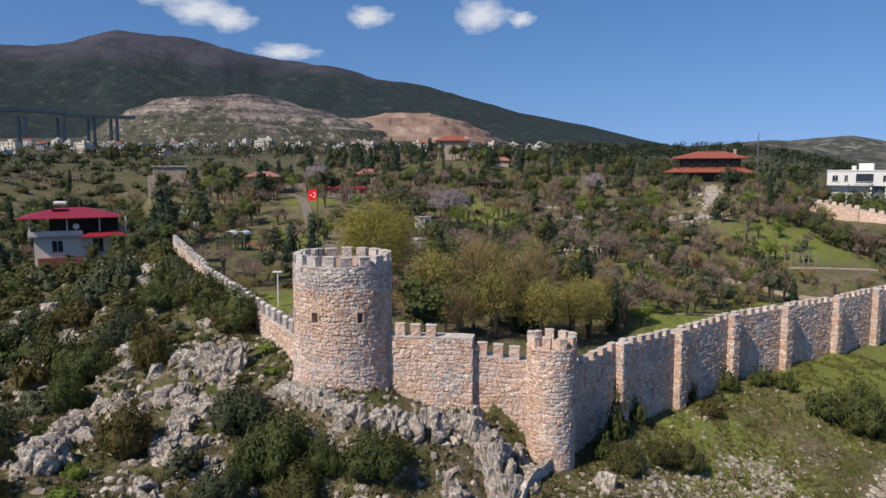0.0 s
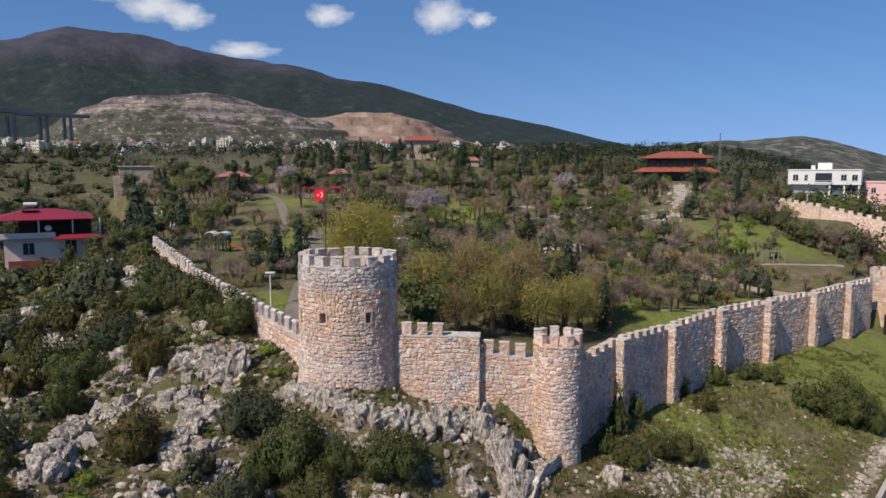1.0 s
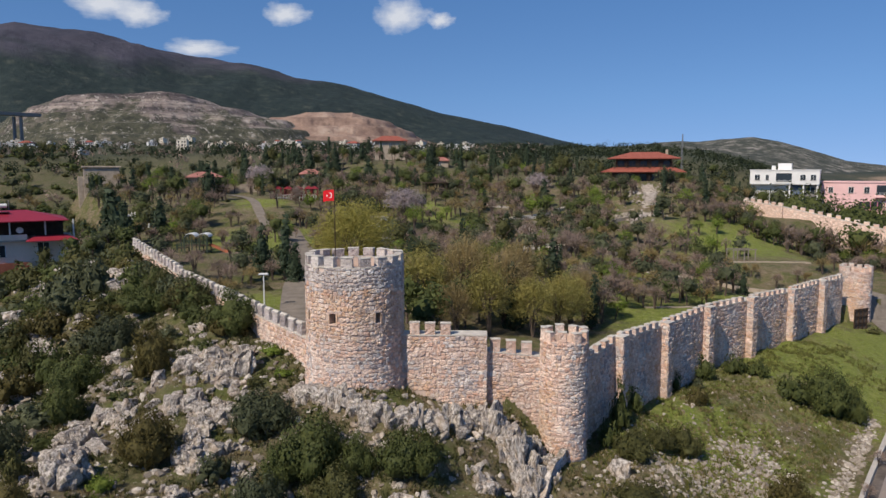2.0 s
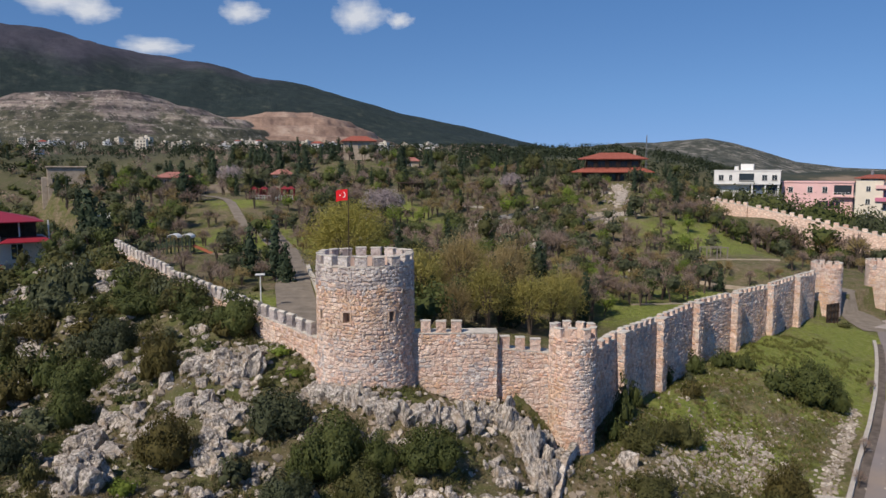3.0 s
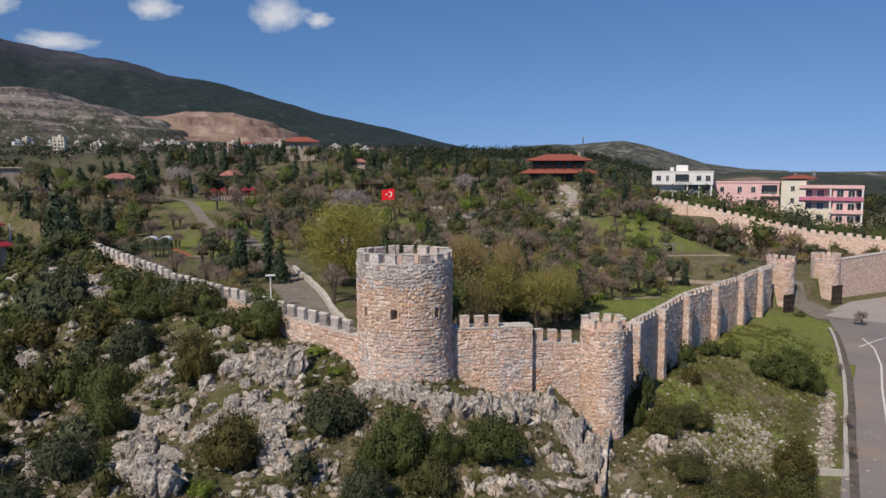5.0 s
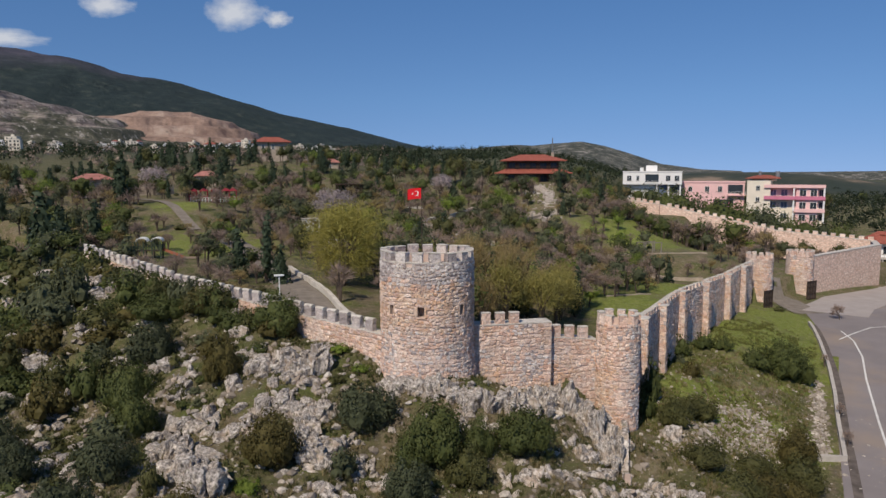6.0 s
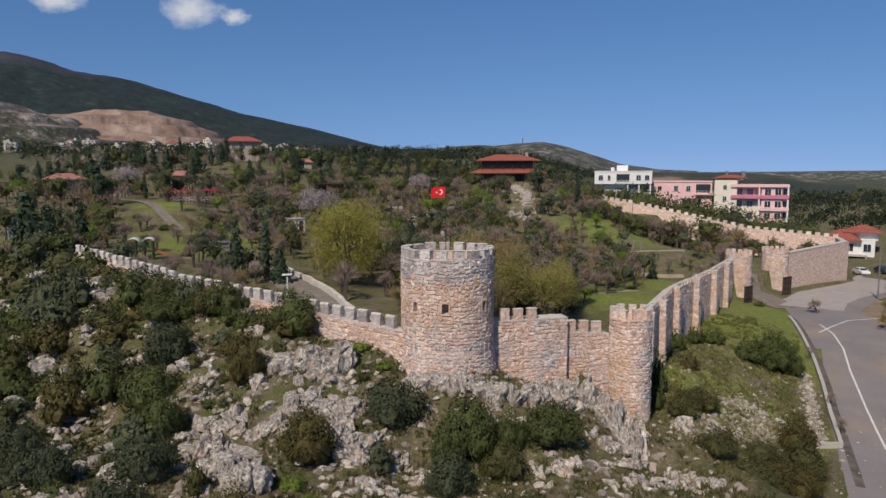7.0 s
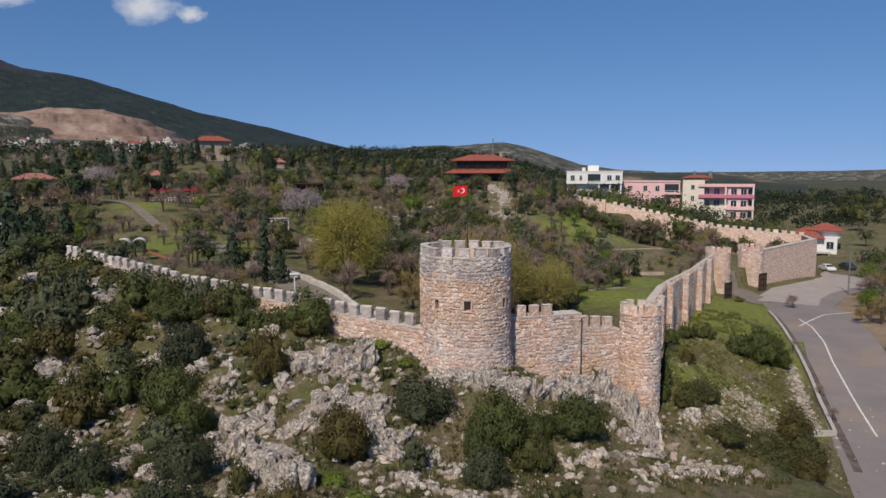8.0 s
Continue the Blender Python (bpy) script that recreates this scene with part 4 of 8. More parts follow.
def bars_mesh(bars, seg=5):
    verts, faces = [], []
    for a, b, r0, r1 in bars:
        d = (b - a).normalized()
        t = d.cross(Vector((0.31, 0.77, 0.2))).normalized()
        w = d.cross(t)
        s = seg if r0 > 0.03 else 3
        k = len(verts)
        for c, r in ((a, r0), (b, r1)):
            verts += [c + (t * math.cos(2 * math.pi * i / s) + w * math.sin(2 * math.pi * i / s)) * r for i in range(s)]
        faces += [(k + i, k + (i + 1) % s, k + s + (i + 1) % s, k + s + i) for i in range(s)]
    return verts, faces


def twigs_at(rng, tips, per, ln, w):
    """Fine twigs: thin blades that spray from the branch ends."""
    verts, faces = [], []
    for p, d in tips:
        for _ in range(per):
            nd = (d + Vector((rng.gauss(0, 0.6), rng.gauss(0, 0.6), rng.gauss(0.15, 0.5)))).normalized()
            q = p + nd * ln * rng.uniform(0.4, 1.2)
            o = p - d * ln * rng.uniform(0, 0.8)
            t = nd.cross(Vector((rng.gauss(0, 1), rng.gauss(0, 1), rng.gauss(0, 1)))).normalized() * w
            k = len(verts)
            verts += [o - t, o + t, q]
            faces.append((k, k + 1, k + 2))
    return verts, faces


PLANTS = {}
FAR_PLANTS = {"bare_tree": [], "bush": [], "leafy_tree": [], "olive_tree": []}


def far_mass(kind, name, label, category):
    """The plants of one kind that stand too far off to be told apart, joined."""
    cache, mats, verts, faces, slots = {}, [], [], [], []
    for key, k, m in FAR_PLANTS[kind]:
        if (key, k) not in cache:
            cache[(key, k)] = [(np.array([(*v.co, 1.0) for v in me.vertices]), [tuple(p.vertices) for p in me.polygons], me.materials[0]) for _, me in (FAR_MAKERS[key][k] if key in FAR_MAKERS else PLANTS[key][4][k])()]
        for co, polys, mat in cache[(key, k)]:
            if mat not in mats:
                mats.append(mat)
            n = len(verts)
            verts += (co @ np.array(m).T)[:, :3].tolist()
            faces += [tuple(i + n for i in p) for p in polys]
            slots += [mats.index(mat)] * len(polys)
    me = bpy.data.meshes.new(name)
    me.from_pydata(verts, [], faces)
    for mat in mats:
        me.materials.append(mat)
    me.polygons.foreach_set("material_index", slots)
    tagged(new(name, me), label, category, kind="stuff")


def plant_kind(key, name, label, category, group, makers):
    """Builds the variants of one kind of plant, each an Empty with its parts, kept far below to be copied."""
    PLANTS[key] = [name, label, category, group, makers, []]


def make_bush(seed, rx, rz, n, per, size, mat, long=1.6):
    """An uneven shrub of several joined mounds."""
    def make():
        rng = random.Random(seed)
        sets = []
        mounds = [(0.0, 0.0, 0.74, 1.0)] + [(0.52 * math.cos(a), 0.52 * math.sin(a), rng.uniform(0.42, 0.6), rng.uniform(0.5, 0.85)) for a in (rng.uniform(0, 1.2), rng.uniform(1.8, 3.0), rng.uniform(3.6, 4.6), rng.uniform(5.0, 6.0))]
        total = sum(r * r for _, _, r, _ in mounds)
        for mx, my, r, t in mounds:
            cl = clumps(rng, max(4, int(n * r * r / total)), rx * r, rx * r * rng.uniform(0.85, 1.1), rz * t * 0.62, rz * t * 0.52, 0.30 * rx * r + 0.05, 0.4, -0.6)
            cl = [(c + Vector((mx * rx, my * rx, 0)), d, q) for c, d, q in cl]
            sets.append(leaf_quads(rng, cl, per, 1.0, size, long))
            v, f = core_blob(rng, rx * r, rx * r, rz * t * 0.62, rz * t * 0.45, 0.66, 2 if n > 80 else 1)
            sets.append(([q + Vector((mx * rx, my * rx, 0)) for q in v], f))
        return [("bush", mesh_of("bush", *joined(*sets), M[mat]))]
    return make


def make_haze(seed, h, rx, mat, sprays, leaves, leaf, w, droop=0.0, low=-0.15):
    """A twiggy rounded crown: fine shoots that fan out from the limbs, with buds or young leaves."""
    def make():
        rng = random.Random(seed)
        rz = h * (0.42 if low > -0.3 else 0.5)
        zc = h - rz
        bars = []
        limbs = []
        for i in range(9):
            a = 2 * math.pi * (i + rng.random()) / 9
            e = rng.uniform(0.5, 1.3)
            q = Vector((rx * 0.55 * math.cos(a) * math.cos(e), rx * 0.55 * math.sin(a) * math.cos(e), zc + rz * 0.4 * math.sin(e)))
            mid = Vector((q.x * 0.3, q.y * 0.3, zc * 0.7))
            bars += [(Vector((0, 0, -0.3)), mid, 0.022 * h, 0.015 * h), (mid, q, 0.014 * h, 0.006 * h)]
            limbs.append(q)
        v, f = [], []
        lumps = [(Vector((rng.gauss(0, 1), rng.gauss(0, 1), rng.gauss(0, 1))).normalized(), rng.uniform(0.85, 1.12)) for _ in range(14)]
        tips = []
        for _ in range(sprays):
            d = Vector((rng.gauss(0, 1), rng.gauss(0, 1), rng.gauss(0.25, 1))).normalized()
            if d.z < low:
                continue
            k = max(lumps, key=lambda l: l[0].dot(d))[1]
            r1 = k * rng.uniform(0.62, 1.05)
            p1 = Vector((d.x * rx * r1, d.y * rx * r1, zc + d.z * rz * r1 - droop * rng.random() * (1 - d.z)))
            p0 = p1 * 0.55 + Vector((0, 0, zc * 0.42)) + Vector((rng.gauss(0, 0.08), rng.gauss(0, 0.08), rng.gauss(0, 0.08))) * rx
            t = (p1 - p0).cross(Vector((rng.gauss(0, 1), rng.gauss(0, 1), rng.gauss(0, 1)))).normalized() * w * rng.uniform(0.6, 1.3)
            n0 = len(v)
            v += [p0 - t, p0 + t, p1]
            f.append((n0, n0 + 1, n0 + 2))
            tips.append((p1, d, 0.12 * rx))
        sets = [(v, f)]
        if leaves:
            sets.append(leaf_quads(rng, tips, leaves, 1.0, leaf, 2.2))
        return [("trunk", mesh_of("trunk", *bars_mesh(bars), M["bark"])), ("crown", mesh_of("crown", *joined(*sets), M[mat]))]
    return make


def make_leafy(seed, h, rx, rz, n, per, size, mat, bark="bark", open_=0.78, trunk=0.35):
    def make():
        rng = random.Random(seed)
        zc = h - rz * 0.9
        cl = clumps(rng, n, rx, rx * rng.uniform(0.85, 1.1), rz, zc, 0.30 * rx, 0.5, -0.75)
        sets = [leaf_quads(rng, cl, per, 1.0, size)]
        if open_:
            sets.append(core_blob(rng, rx * 0.8, rx * 0.8, rz * 0.8, zc, open_))
        bars, tips = branches(rng, h, 0.45, 1, 0.035 * h, trunk * 1.3, 0.08)
        return [("trunk", mesh_of("trunk", *bars_mesh(bars), M[bark])), ("crown", mesh_of("crown", *joined(*sets), M[mat]))]
    return make


def make_conifer(seed, h, r, mat):
    def make():
        rng = random.Random(seed)
        cl = []
        z = 0.12 * h
        while z < h:
            rr = r * (1 - (z / h) ** 1.3) + 0.08
            for _ in range(max(3, int(9 * rr / r) + 2)):
                a = rng.uniform(0, 2 * math.pi)
                q = rr * rng.uniform(0.55, 1.05)
                cl.append((Vector((q * math.cos(a), q * math.sin(a), z - 0.18 * q)), Vector((math.cos(a), math.sin(a), 0.2)), 0.30 * r + 0.08))
            z += 0.07 * h * rng.uniform(0.8, 1.2)
        sets = [leaf_quads(rng, cl, 6, 1.0, 0.13 * r + 0.09, 2.4)]
        core = core_blob(rng, r * 0.55, r * 0.55, h * 0.42, h * 0.45, 0.9)
        return [("trunk", mesh_of("trunk", *bars_mesh([(Vector((0, 0, -0.3)), Vector((0, 0, h * 0.95)), 0.03 * h, 0.02)], 7), M["bark"])),
                ("crown", mesh_of("crown", *joined(core, *sets), M[mat]))]
    return make


def make_bare(seed, h, mat, spread_r=0.55, per=6, levels=4):
    def make():
        rng = random.Random(seed)
        bars, tips = branches(rng, h * 0.72, spread_r, levels, 0.028 * h, 0.36, 0.1)
        v, f = twigs_at(rng, tips, per, 0.16 * h, 0.006 * h)
        big = [b for b in bars if b[2] > 0.012 * h]
        fine = [b for b in bars if b[2] <= 0.012 * h]
        return [("trunk", mesh_of("trunk", *bars_mesh(big), M["bark"])), ("crown", mesh_of("crown", *joined(bars_mesh(fine, 3), (v, f)), M[mat]))]
    return make


def make_willow(seed, h, rx, mat):
    def make():
        rng = random.Random(seed)
        bars, tips = branches(rng, h * 0.8, 0.42, 4, 0.035 * h, 0.28, 0.06)
        tips = [(p, d) for p, d in tips if p.z > 0.3 * h]
        v, f = twigs_at(rng, tips, 9, 0.18 * h, 0.005 * h)
        cl = [(p, d, 0.12 * h) for p, d in tips]
        sets = [leaf_quads(rng, cl, 16, 1.4, 0.010 * h + 0.045, 2.4), (v, f)]
        return [("trunk", mesh_of("trunk", *bars_mesh(bars), M["bark"])), ("crown", mesh_of("crown", *joined(*sets), M[mat]))]
    return make


def make_palm(seed, h):
    def make():
        rng = random.Random(seed)
        v, f = [], []
        for i in range(34):
            a, e = rng.uniform(0, 2 * math.pi), rng.uniform(-0.5, 1.2)
            ln = rng.uniform(1.5, 2.1)
            d = Vector((math.cos(a) * math.cos(e), math.sin(a) * math.cos(e), math.sin(e)))
            p = Vector((0, 0, h))
            for s in range(7):
                q = p + d * ln / 7
                side = d.cross(Vector((0, 0, 1))).normalized() * (0.34 * math.sin(math.pi * (s + 0.8) / 8))
                for sg in (-1, 1):
                    for t in (0.0, 0.5):
                        b = p + (q - p) * t
                        k = len(v)
                        v += [b, b + (q - p) * 0.45, b + (q - p) * 0.7 + side * sg - Vector((0, 0, 0.10))]
                        f.append((k, k + 1, k + 2))
                p = q
                d = (d - Vector((0, 0, 0.17))).normalized()
        tr = [(Vector((0, 0, -0.3 + (h + 0.3) * i / 6)), Vector((0, 0, -0.3 + (h + 0.3) * (i + 1) / 6)), 0.24 - 0.015 * (i % 2), 0.20) for i in range(6)]
        return [("trunk", mesh_of("trunk", *bars_mesh(tr, 9), M["bark"])), ("crown", mesh_of("crown", v, f, M["leaf_palm"]))]
    return make


plant_kind("oak", "bush", "dense dark green evergreen oak bush on the rocky slope", "bush", "bushes on the slope",
           [make_bush(21, 1.0, 0.95, 40, 19, 0.092, "leaf_oak"), make_bush(22, 1.0, 1.1, 40, 19, 0.092, "leaf_oak"), make_bush(23, 1.05, 0.8, 40, 19, 0.092, "leaf_oak")])
plant_kind("big_oak", "bush", "large dense dark green evergreen oak bush below the tower", "bush", "bushes on the slope",
           [make_bush(24, 1.0, 0.95, 125, 48, 0.046, "leaf_oak"), make_bush(25, 1.0, 1.05, 125, 48, 0.046, "leaf_oak")])
plant_kind("big_dull", "bush", "large dull olive-green shrub below the walls", "bush", "bushes on the slope",
           [make_bush(33, 1.0, 0.95, 120, 46, 0.046, "leaf_dull"), make_bush(34, 1.0, 0.95, 120, 46, 0.046, "leaf_dull")])
plant_kind("big_grey", "bush", "large dark grey-green wild olive bush on the slope", "bush", "bushes on the slope",
           [make_bush(35, 1.0, 0.95, 120, 46, 0.046, "leaf_greyoak", 2.2), make_bush(36, 1.0, 1.05, 120, 46, 0.046, "leaf_greyoak", 2.2)])
plant_kind("big_brown", "bush", "large olive-brown spiny shrub beside pale rocks", "bush", "bushes on the slope",
           [make_bush(37, 1.0, 0.95, 120, 46, 0.046, "leaf_brown", 1.8), make_bush(38, 1.0, 1.0, 120, 46, 0.046, "leaf_brown", 1.8)])
plant_kind("spring_bush", "bush", "low fresh green herb cushion on the slope", "bush", "bushes on the slope",
           [make_bush(39, 1.0, 0.95, 40, 22, 0.08, "leaf_spring", 1.8)])
plant_kind("russet", "bush", "russet-leaved garden shrub among pale stones", "bush", "garden shrubs", [make_bush(54, 1.0, 1.0, 44, 20, 0.09, "leaf_russet")])
plant_kind("dull", "bush", "dull olive-green shrub among pale rocks", "bush", "bushes on the slope",
           [make_bush(31, 1.0, 0.8, 40, 19, 0.09, "leaf_dull"), make_bush(32, 1.0, 0.9, 40, 19, 0.09, "leaf_dull")])
plant_kind("grey", "bush", "grey-green wild olive bush on the slope", "bush", "bushes on the slope",
           [make_bush(41, 1.0, 1.1, 40, 19, 0.09, "leaf_grey", 2.6), make_bush(42, 1.0, 0.9, 40, 19, 0.09, "leaf_grey", 2.6)])
plant_kind("brown", "bush", "low brownish-green spiny shrub between rocks", "bush", "bushes on the slope",
           [make_bush(51, 1.0, 0.7, 40, 19, 0.088, "leaf_brown", 2.0), make_bush(52, 1.0, 0.85, 40, 19, 0.088, "leaf_brown", 2.0)])
plant_kind("olive", "olive_tree", "grey-green olive tree with a rounded crown", "tree", "park trees",
           [make_leafy(61, 4.2, 1.7, 1.5, 36, 9, 0.23, "leaf_grey"), make_leafy(62, 4.6, 1.9, 1.7, 36, 9, 0.23, "leaf_grey")])
plant_kind("green", "leafy_tree", "dark green broadleaf evergreen tree", "tree", "park trees",
           [make_leafy(71, 5.0, 1.9, 1.9, 36, 9, 0.24, "leaf_oak"), make_leafy(72, 4.4, 1.8, 1.6, 36, 9, 0.24, "leaf_oak"), make_leafy(73, 5.4, 1.7, 2.1, 36, 9, 0.24, "leaf_dull")])
plant_kind("dense", "leafy_tree", "dense dark green evergreen tree beside the castle wall", "tree", "park trees",
           [make_leafy(74, 5.0, 2.3, 2.2, 90, 11, 0.15, "leaf_oak", open_=0.9, trunk=0.2), make_leafy(75, 5.0, 2.2, 2.3, 90, 11, 0.15, "leaf_greyoak", open_=0.9, trunk=0.2)])
plant_kind("spring", "leafy_tree", "fresh yellow-green tree in young leaf", "tree", "park trees",
           [make_haze(81, 5.2, 1.9, "leaf_spring", 420, 2, 0.11, 0.025), make_leafy(82, 4.0, 1.6, 1.5, 44, 15, 0.16, "leaf_spring", open_=0.6)])
plant_kind("conifer", "conifer", "dark green conical conifer", "tree", "conifers",
           [make_conifer(91, 6.0, 1.25, "leaf_pine"), make_conifer(92, 5.2, 1.4, "leaf_pine"), make_conifer(93, 6.4, 0.75, "leaf_pine")])
plant_kind("bare", "bare_tree", "leafless brown tree with fine twigs", "tree", "bare trees",
           [make_bare(101, 4.6, "twig"), make_bare(102, 5.0, "twig", 0.62), make_bare(103, 4.2, "twig_warm", 0.6), make_bare(104, 4.8, "twig_warm")])
plant_kind("thicket", "bare_tree", "leafless brownish shrub with dense fine twigs", "tree", "bare trees",
           [make_haze(105, 4.2, 2.0, "twig", 460, 0, 0, 0.036), make_haze(106, 4.4, 1.8, "twig", 460, 0, 0, 0.036), make_haze(107, 4.0, 2.1, "twig_warm", 460, 1, 0.10, 0.034), make_haze(108, 4.6, 2.0, "twig", 460, 1, 0.09, 0.036)])
plant_kind("willow", "willow_tree", "large yellow-green willow coming into leaf", "tree", "willows", [make_haze(111, 9.4, 4.6, "leaf_willow", 4200, 3, 0.085, 0.022, 0.5, -0.85)])
plant_kind("willow_small", "willow_tree", "yellow-green willow shrub coming into leaf behind the wall", "tree", "willows",
           [make_haze(112, 6.4, 2.3, "leaf_haze", 1700, 2, 0.075, 0.02, 0.0, -0.5), make_haze(113, 6.0, 2.5, "leaf_haze", 1700, 2, 0.075, 0.02, 0.0, -0.5), make_haze(114, 6.6, 2.2, "twig_warm", 1700, 1, 0.07, 0.02, 0.0, -0.5)])
plant_kind("blossom", "blossom_tree", "pale pink blossoming fruit tree", "tree", "blossom trees", [make_haze(121, 6.6, 3.3, "leaf_blossom", 900, 3, 0.14, 0.04), make_haze(122, 5.0, 2.4, "leaf_blossom", 600, 3, 0.13, 0.03)])
plant_kind("palm", "palm_tree", "short feathery palm tree in the park", "tree", "palms", [make_palm(131, 2.6)])


FAR_MAKERS = {"oak": [make_bush(21 + i, 1.0, 0.95, 24, 8, 0.155, "leaf_oak") for i in range(3)], "dull": [make_bush(31 + i, 1.0, 0.85, 24, 8, 0.15, "leaf_dull") for i in range(2)],
              "grey": [make_bush(41 + i, 1.0, 1.0, 24, 8, 0.145, "leaf_grey", 2.2) for i in range(2)], "brown": [make_bush(51 + i, 1.0, 0.8, 24, 8, 0.145, "leaf_brown") for i in range(2)],
              "thicket": [make_haze(105 + i, 4.3, 2.0, "twig" if i != 2 else "twig_warm", 170, 0, 0, 0.07) for i in range(4)],
              "bare": [make_bare(101 + i, 4.6, "twig" if i < 2 else "twig_warm", 0.58, 8, 3) for i in range(4)]}


def plant(key, x, y, size=1.0, variant=None, turn=None, rng=random.Random(77), dz=0.0, tall=1.0):
    name, label, category, group, makers, ready = PLANTS[key]
    k = rng.randrange(len(makers)) if variant is None else variant
    turn = rng.uniform(0, 360) if turn is None else turn
    while len(ready) < len(makers):
        ready.append(None)
    m = Matrix.Translation((x, y, height(x, y) - 0.05 + dz)) @ pose(0, 0, 0, rng.uniform(-4, 4), rng.uniform(-4, 4), turn)
    if (name == "bare_tree" and y > 104) or (name == "bush" and (y > 72 or x < -40)) or (name in ("leafy_tree", "olive_tree") and math.hypot(x, y) > 132):
        FAR_PLANTS[name].append((key, k, m @ Matrix.Diagonal((size, size, size * tall, 1))))
        return None
    if ready[k] is None:
        made = makers[k]()
        if len(made) == 1:
            t = tagged(new(name, made[0][1]), label, category, group)
            t.matrix_basis = m
        else:
            t = thing(name, label, category, group, at=m)
            for nm, me in made:
                part(nm, me, None, t)
        ready[k] = t
    else:
        t = copy_thing(ready[k], m)
    t.scale = (size, size, size * tall)
    return t


# ---- bushes on the slope below the walls: x, y, width
FRONT = [("grey", -33.8, 68.9, 5.2, 3.8), ("oak", -27.2, 67.0, 4.6, 2.8), ("big_dull", -20.6, 60.0, 4.4, 2.5), ("big_oak", -15.9, 53.6, 4.6, 2.6), ("big_oak", -24.4, 61.0, 5.2, 2.2),
         ("big_grey", -24.9, 54.0, 4.4, 2.6), ("big_brown", -20.2, 47.4, 2.9, 3.2), ("dull", -30.9, 54.4, 3.3, 2.7), ("big_oak", -26.2, 50.4, 4.3, 2.8), ("oak", -28.8, 52.6, 3.4, 2.8), ("brown", -31.2, 51.8, 3.3, 2.6),
         ("grey", -27.0, 44.9, 3.4, 1.5), ("big_grey", -26.4, 38.8, 3.6, 2.2), ("dull", -23.9, 36.4, 1.6, 2.0), ("big_brown", -18.1, 38.6, 3.7, 2.9), ("grey", -14.4, 37.2, 2.3, 1.5), ("spring_bush", -19.5, 35.6, 1.9, 0.8), ("big_grey", -11.6, 34.2, 3.0, 1.9), ("spring_bush", -19.0, 33.4, 2.2, 0.7), ("big_brown", -22.6, 32.6, 3.0, 1.9), ("big_grey", -27.6, 34.0, 3.2, 1.9), ("dull", -31.8, 35.4, 2.6, 1.6), ("grey", -34.6, 40.0, 2.8, 1.6), ("dull", -8.2, 31.2, 2.2, 1.0),
         ("big_grey", -12.3, 41.0, 4.4, 2.5), ("big_oak", -9.0, 37.0, 4.6, 3.4), ("big_oak", -10.6, 36.4, 2.4, 2.4), ("big_oak", -6.4, 36.6, 2.4, 2.2), ("big_oak", -3.7, 36.3, 4.0, 2.5), ("big_dull", -7.6, 35.4, 3.0, 2.2),
         ("brown", -35.1, 63.6, 3.2, 2.5), ("grey", -31.7, 69.4, 3.8, 3.2), ("dull", -35.7, 61.8, 3.4, 2.8), ("brown", -33.0, 62.8, 3.8, 2.6), ("big_grey", -33.2, 46.4, 3.6, 2.4), ("big_grey", -30.9, 40.2, 3.0, 2.1),
         ("big_oak", -25.6, 45.8, 3.2, 2.6), ("dull", -27.6, 53.4, 3.0, 2.3), ("dull", -35.0, 52.2, 3.0, 1.5), ("dull", -13.2, 44.9, 1.3, 0.7), ("spring_bush", -11.4, 45.6, 1.6, 0.6), ("spring_bush", -12.4, 47.8, 1.8, 0.7),
         ("oak", -17.6, 50.9, 1.8, 1.2), ("brown", -20.6, 51.6, 2.2, 1.6), ("dull", -29.6, 46.4, 2.6, 1.5), ("grey", -28.6, 58.2, 2.8, 1.8), ("oak", -19.0, 55.6, 2.6, 1.4), ("brown", -32.4, 57.0, 2.8, 2.0)]
for key, x, y, w, h in FRONT:
    plant(key, x, y, w / 2.2, tall=h / (w / 2.2) / 1.05)
RIGHT = [("oak", 11.6, 45.2, 1.8, 3.2), ("oak", 10.4, 43.8, 1.6, 2.4), ("big_dull", 11.6, 42.3, 2.8, 2.1), ("big_dull", 16.4, 45.3, 3.0, 2.0), ("big_dull", 14.4, 44.6, 2.4, 1.6), ("oak", 30.3, 53.9, 3.4, 2.5), ("big_oak", 32.8, 53.2, 4.6, 3.6), ("big_oak", 34.8, 52.4, 3.0, 2.6),
         ("oak", 24.0, 57.3, 2.2, 2.0), ("oak", 27.2, 57.9, 2.4, 2.1), ("oak", 28.9, 56.9, 2.0, 2.0), ("brown", 20.4, 51.3, 2.1, 1.7), ("big_brown", 21.0, 39.9, 3.4, 2.7), ("big_dull", 9.6, 36.6, 3.6, 1.4), ("big_dull", 14.6, 37.6, 3.4, 1.4), ("oak", 20.0, 54.7, 1.6, 1.5),
         ("big_dull", 9.4, 33.6, 4.6, 1.9), ("big_brown", 12.4, 34.6, 4.0, 1.9), ("big_dull", 18.6, 37.2, 4.2, 2.3), ("big_brown", 15.6, 34.8, 3.4, 1.8), ("dull", 53.5, 74.4, 2.0, 0.8), ("grey", 22.6, 55.6, 1.5, 1.0), ("oak", 13.9, 48.4, 1.6, 1.8)]
for key, x, y, w, h in RIGHT:
    plant(key, x, y, w / 2.2, tall=h / (w / 2.2) / 1.05)
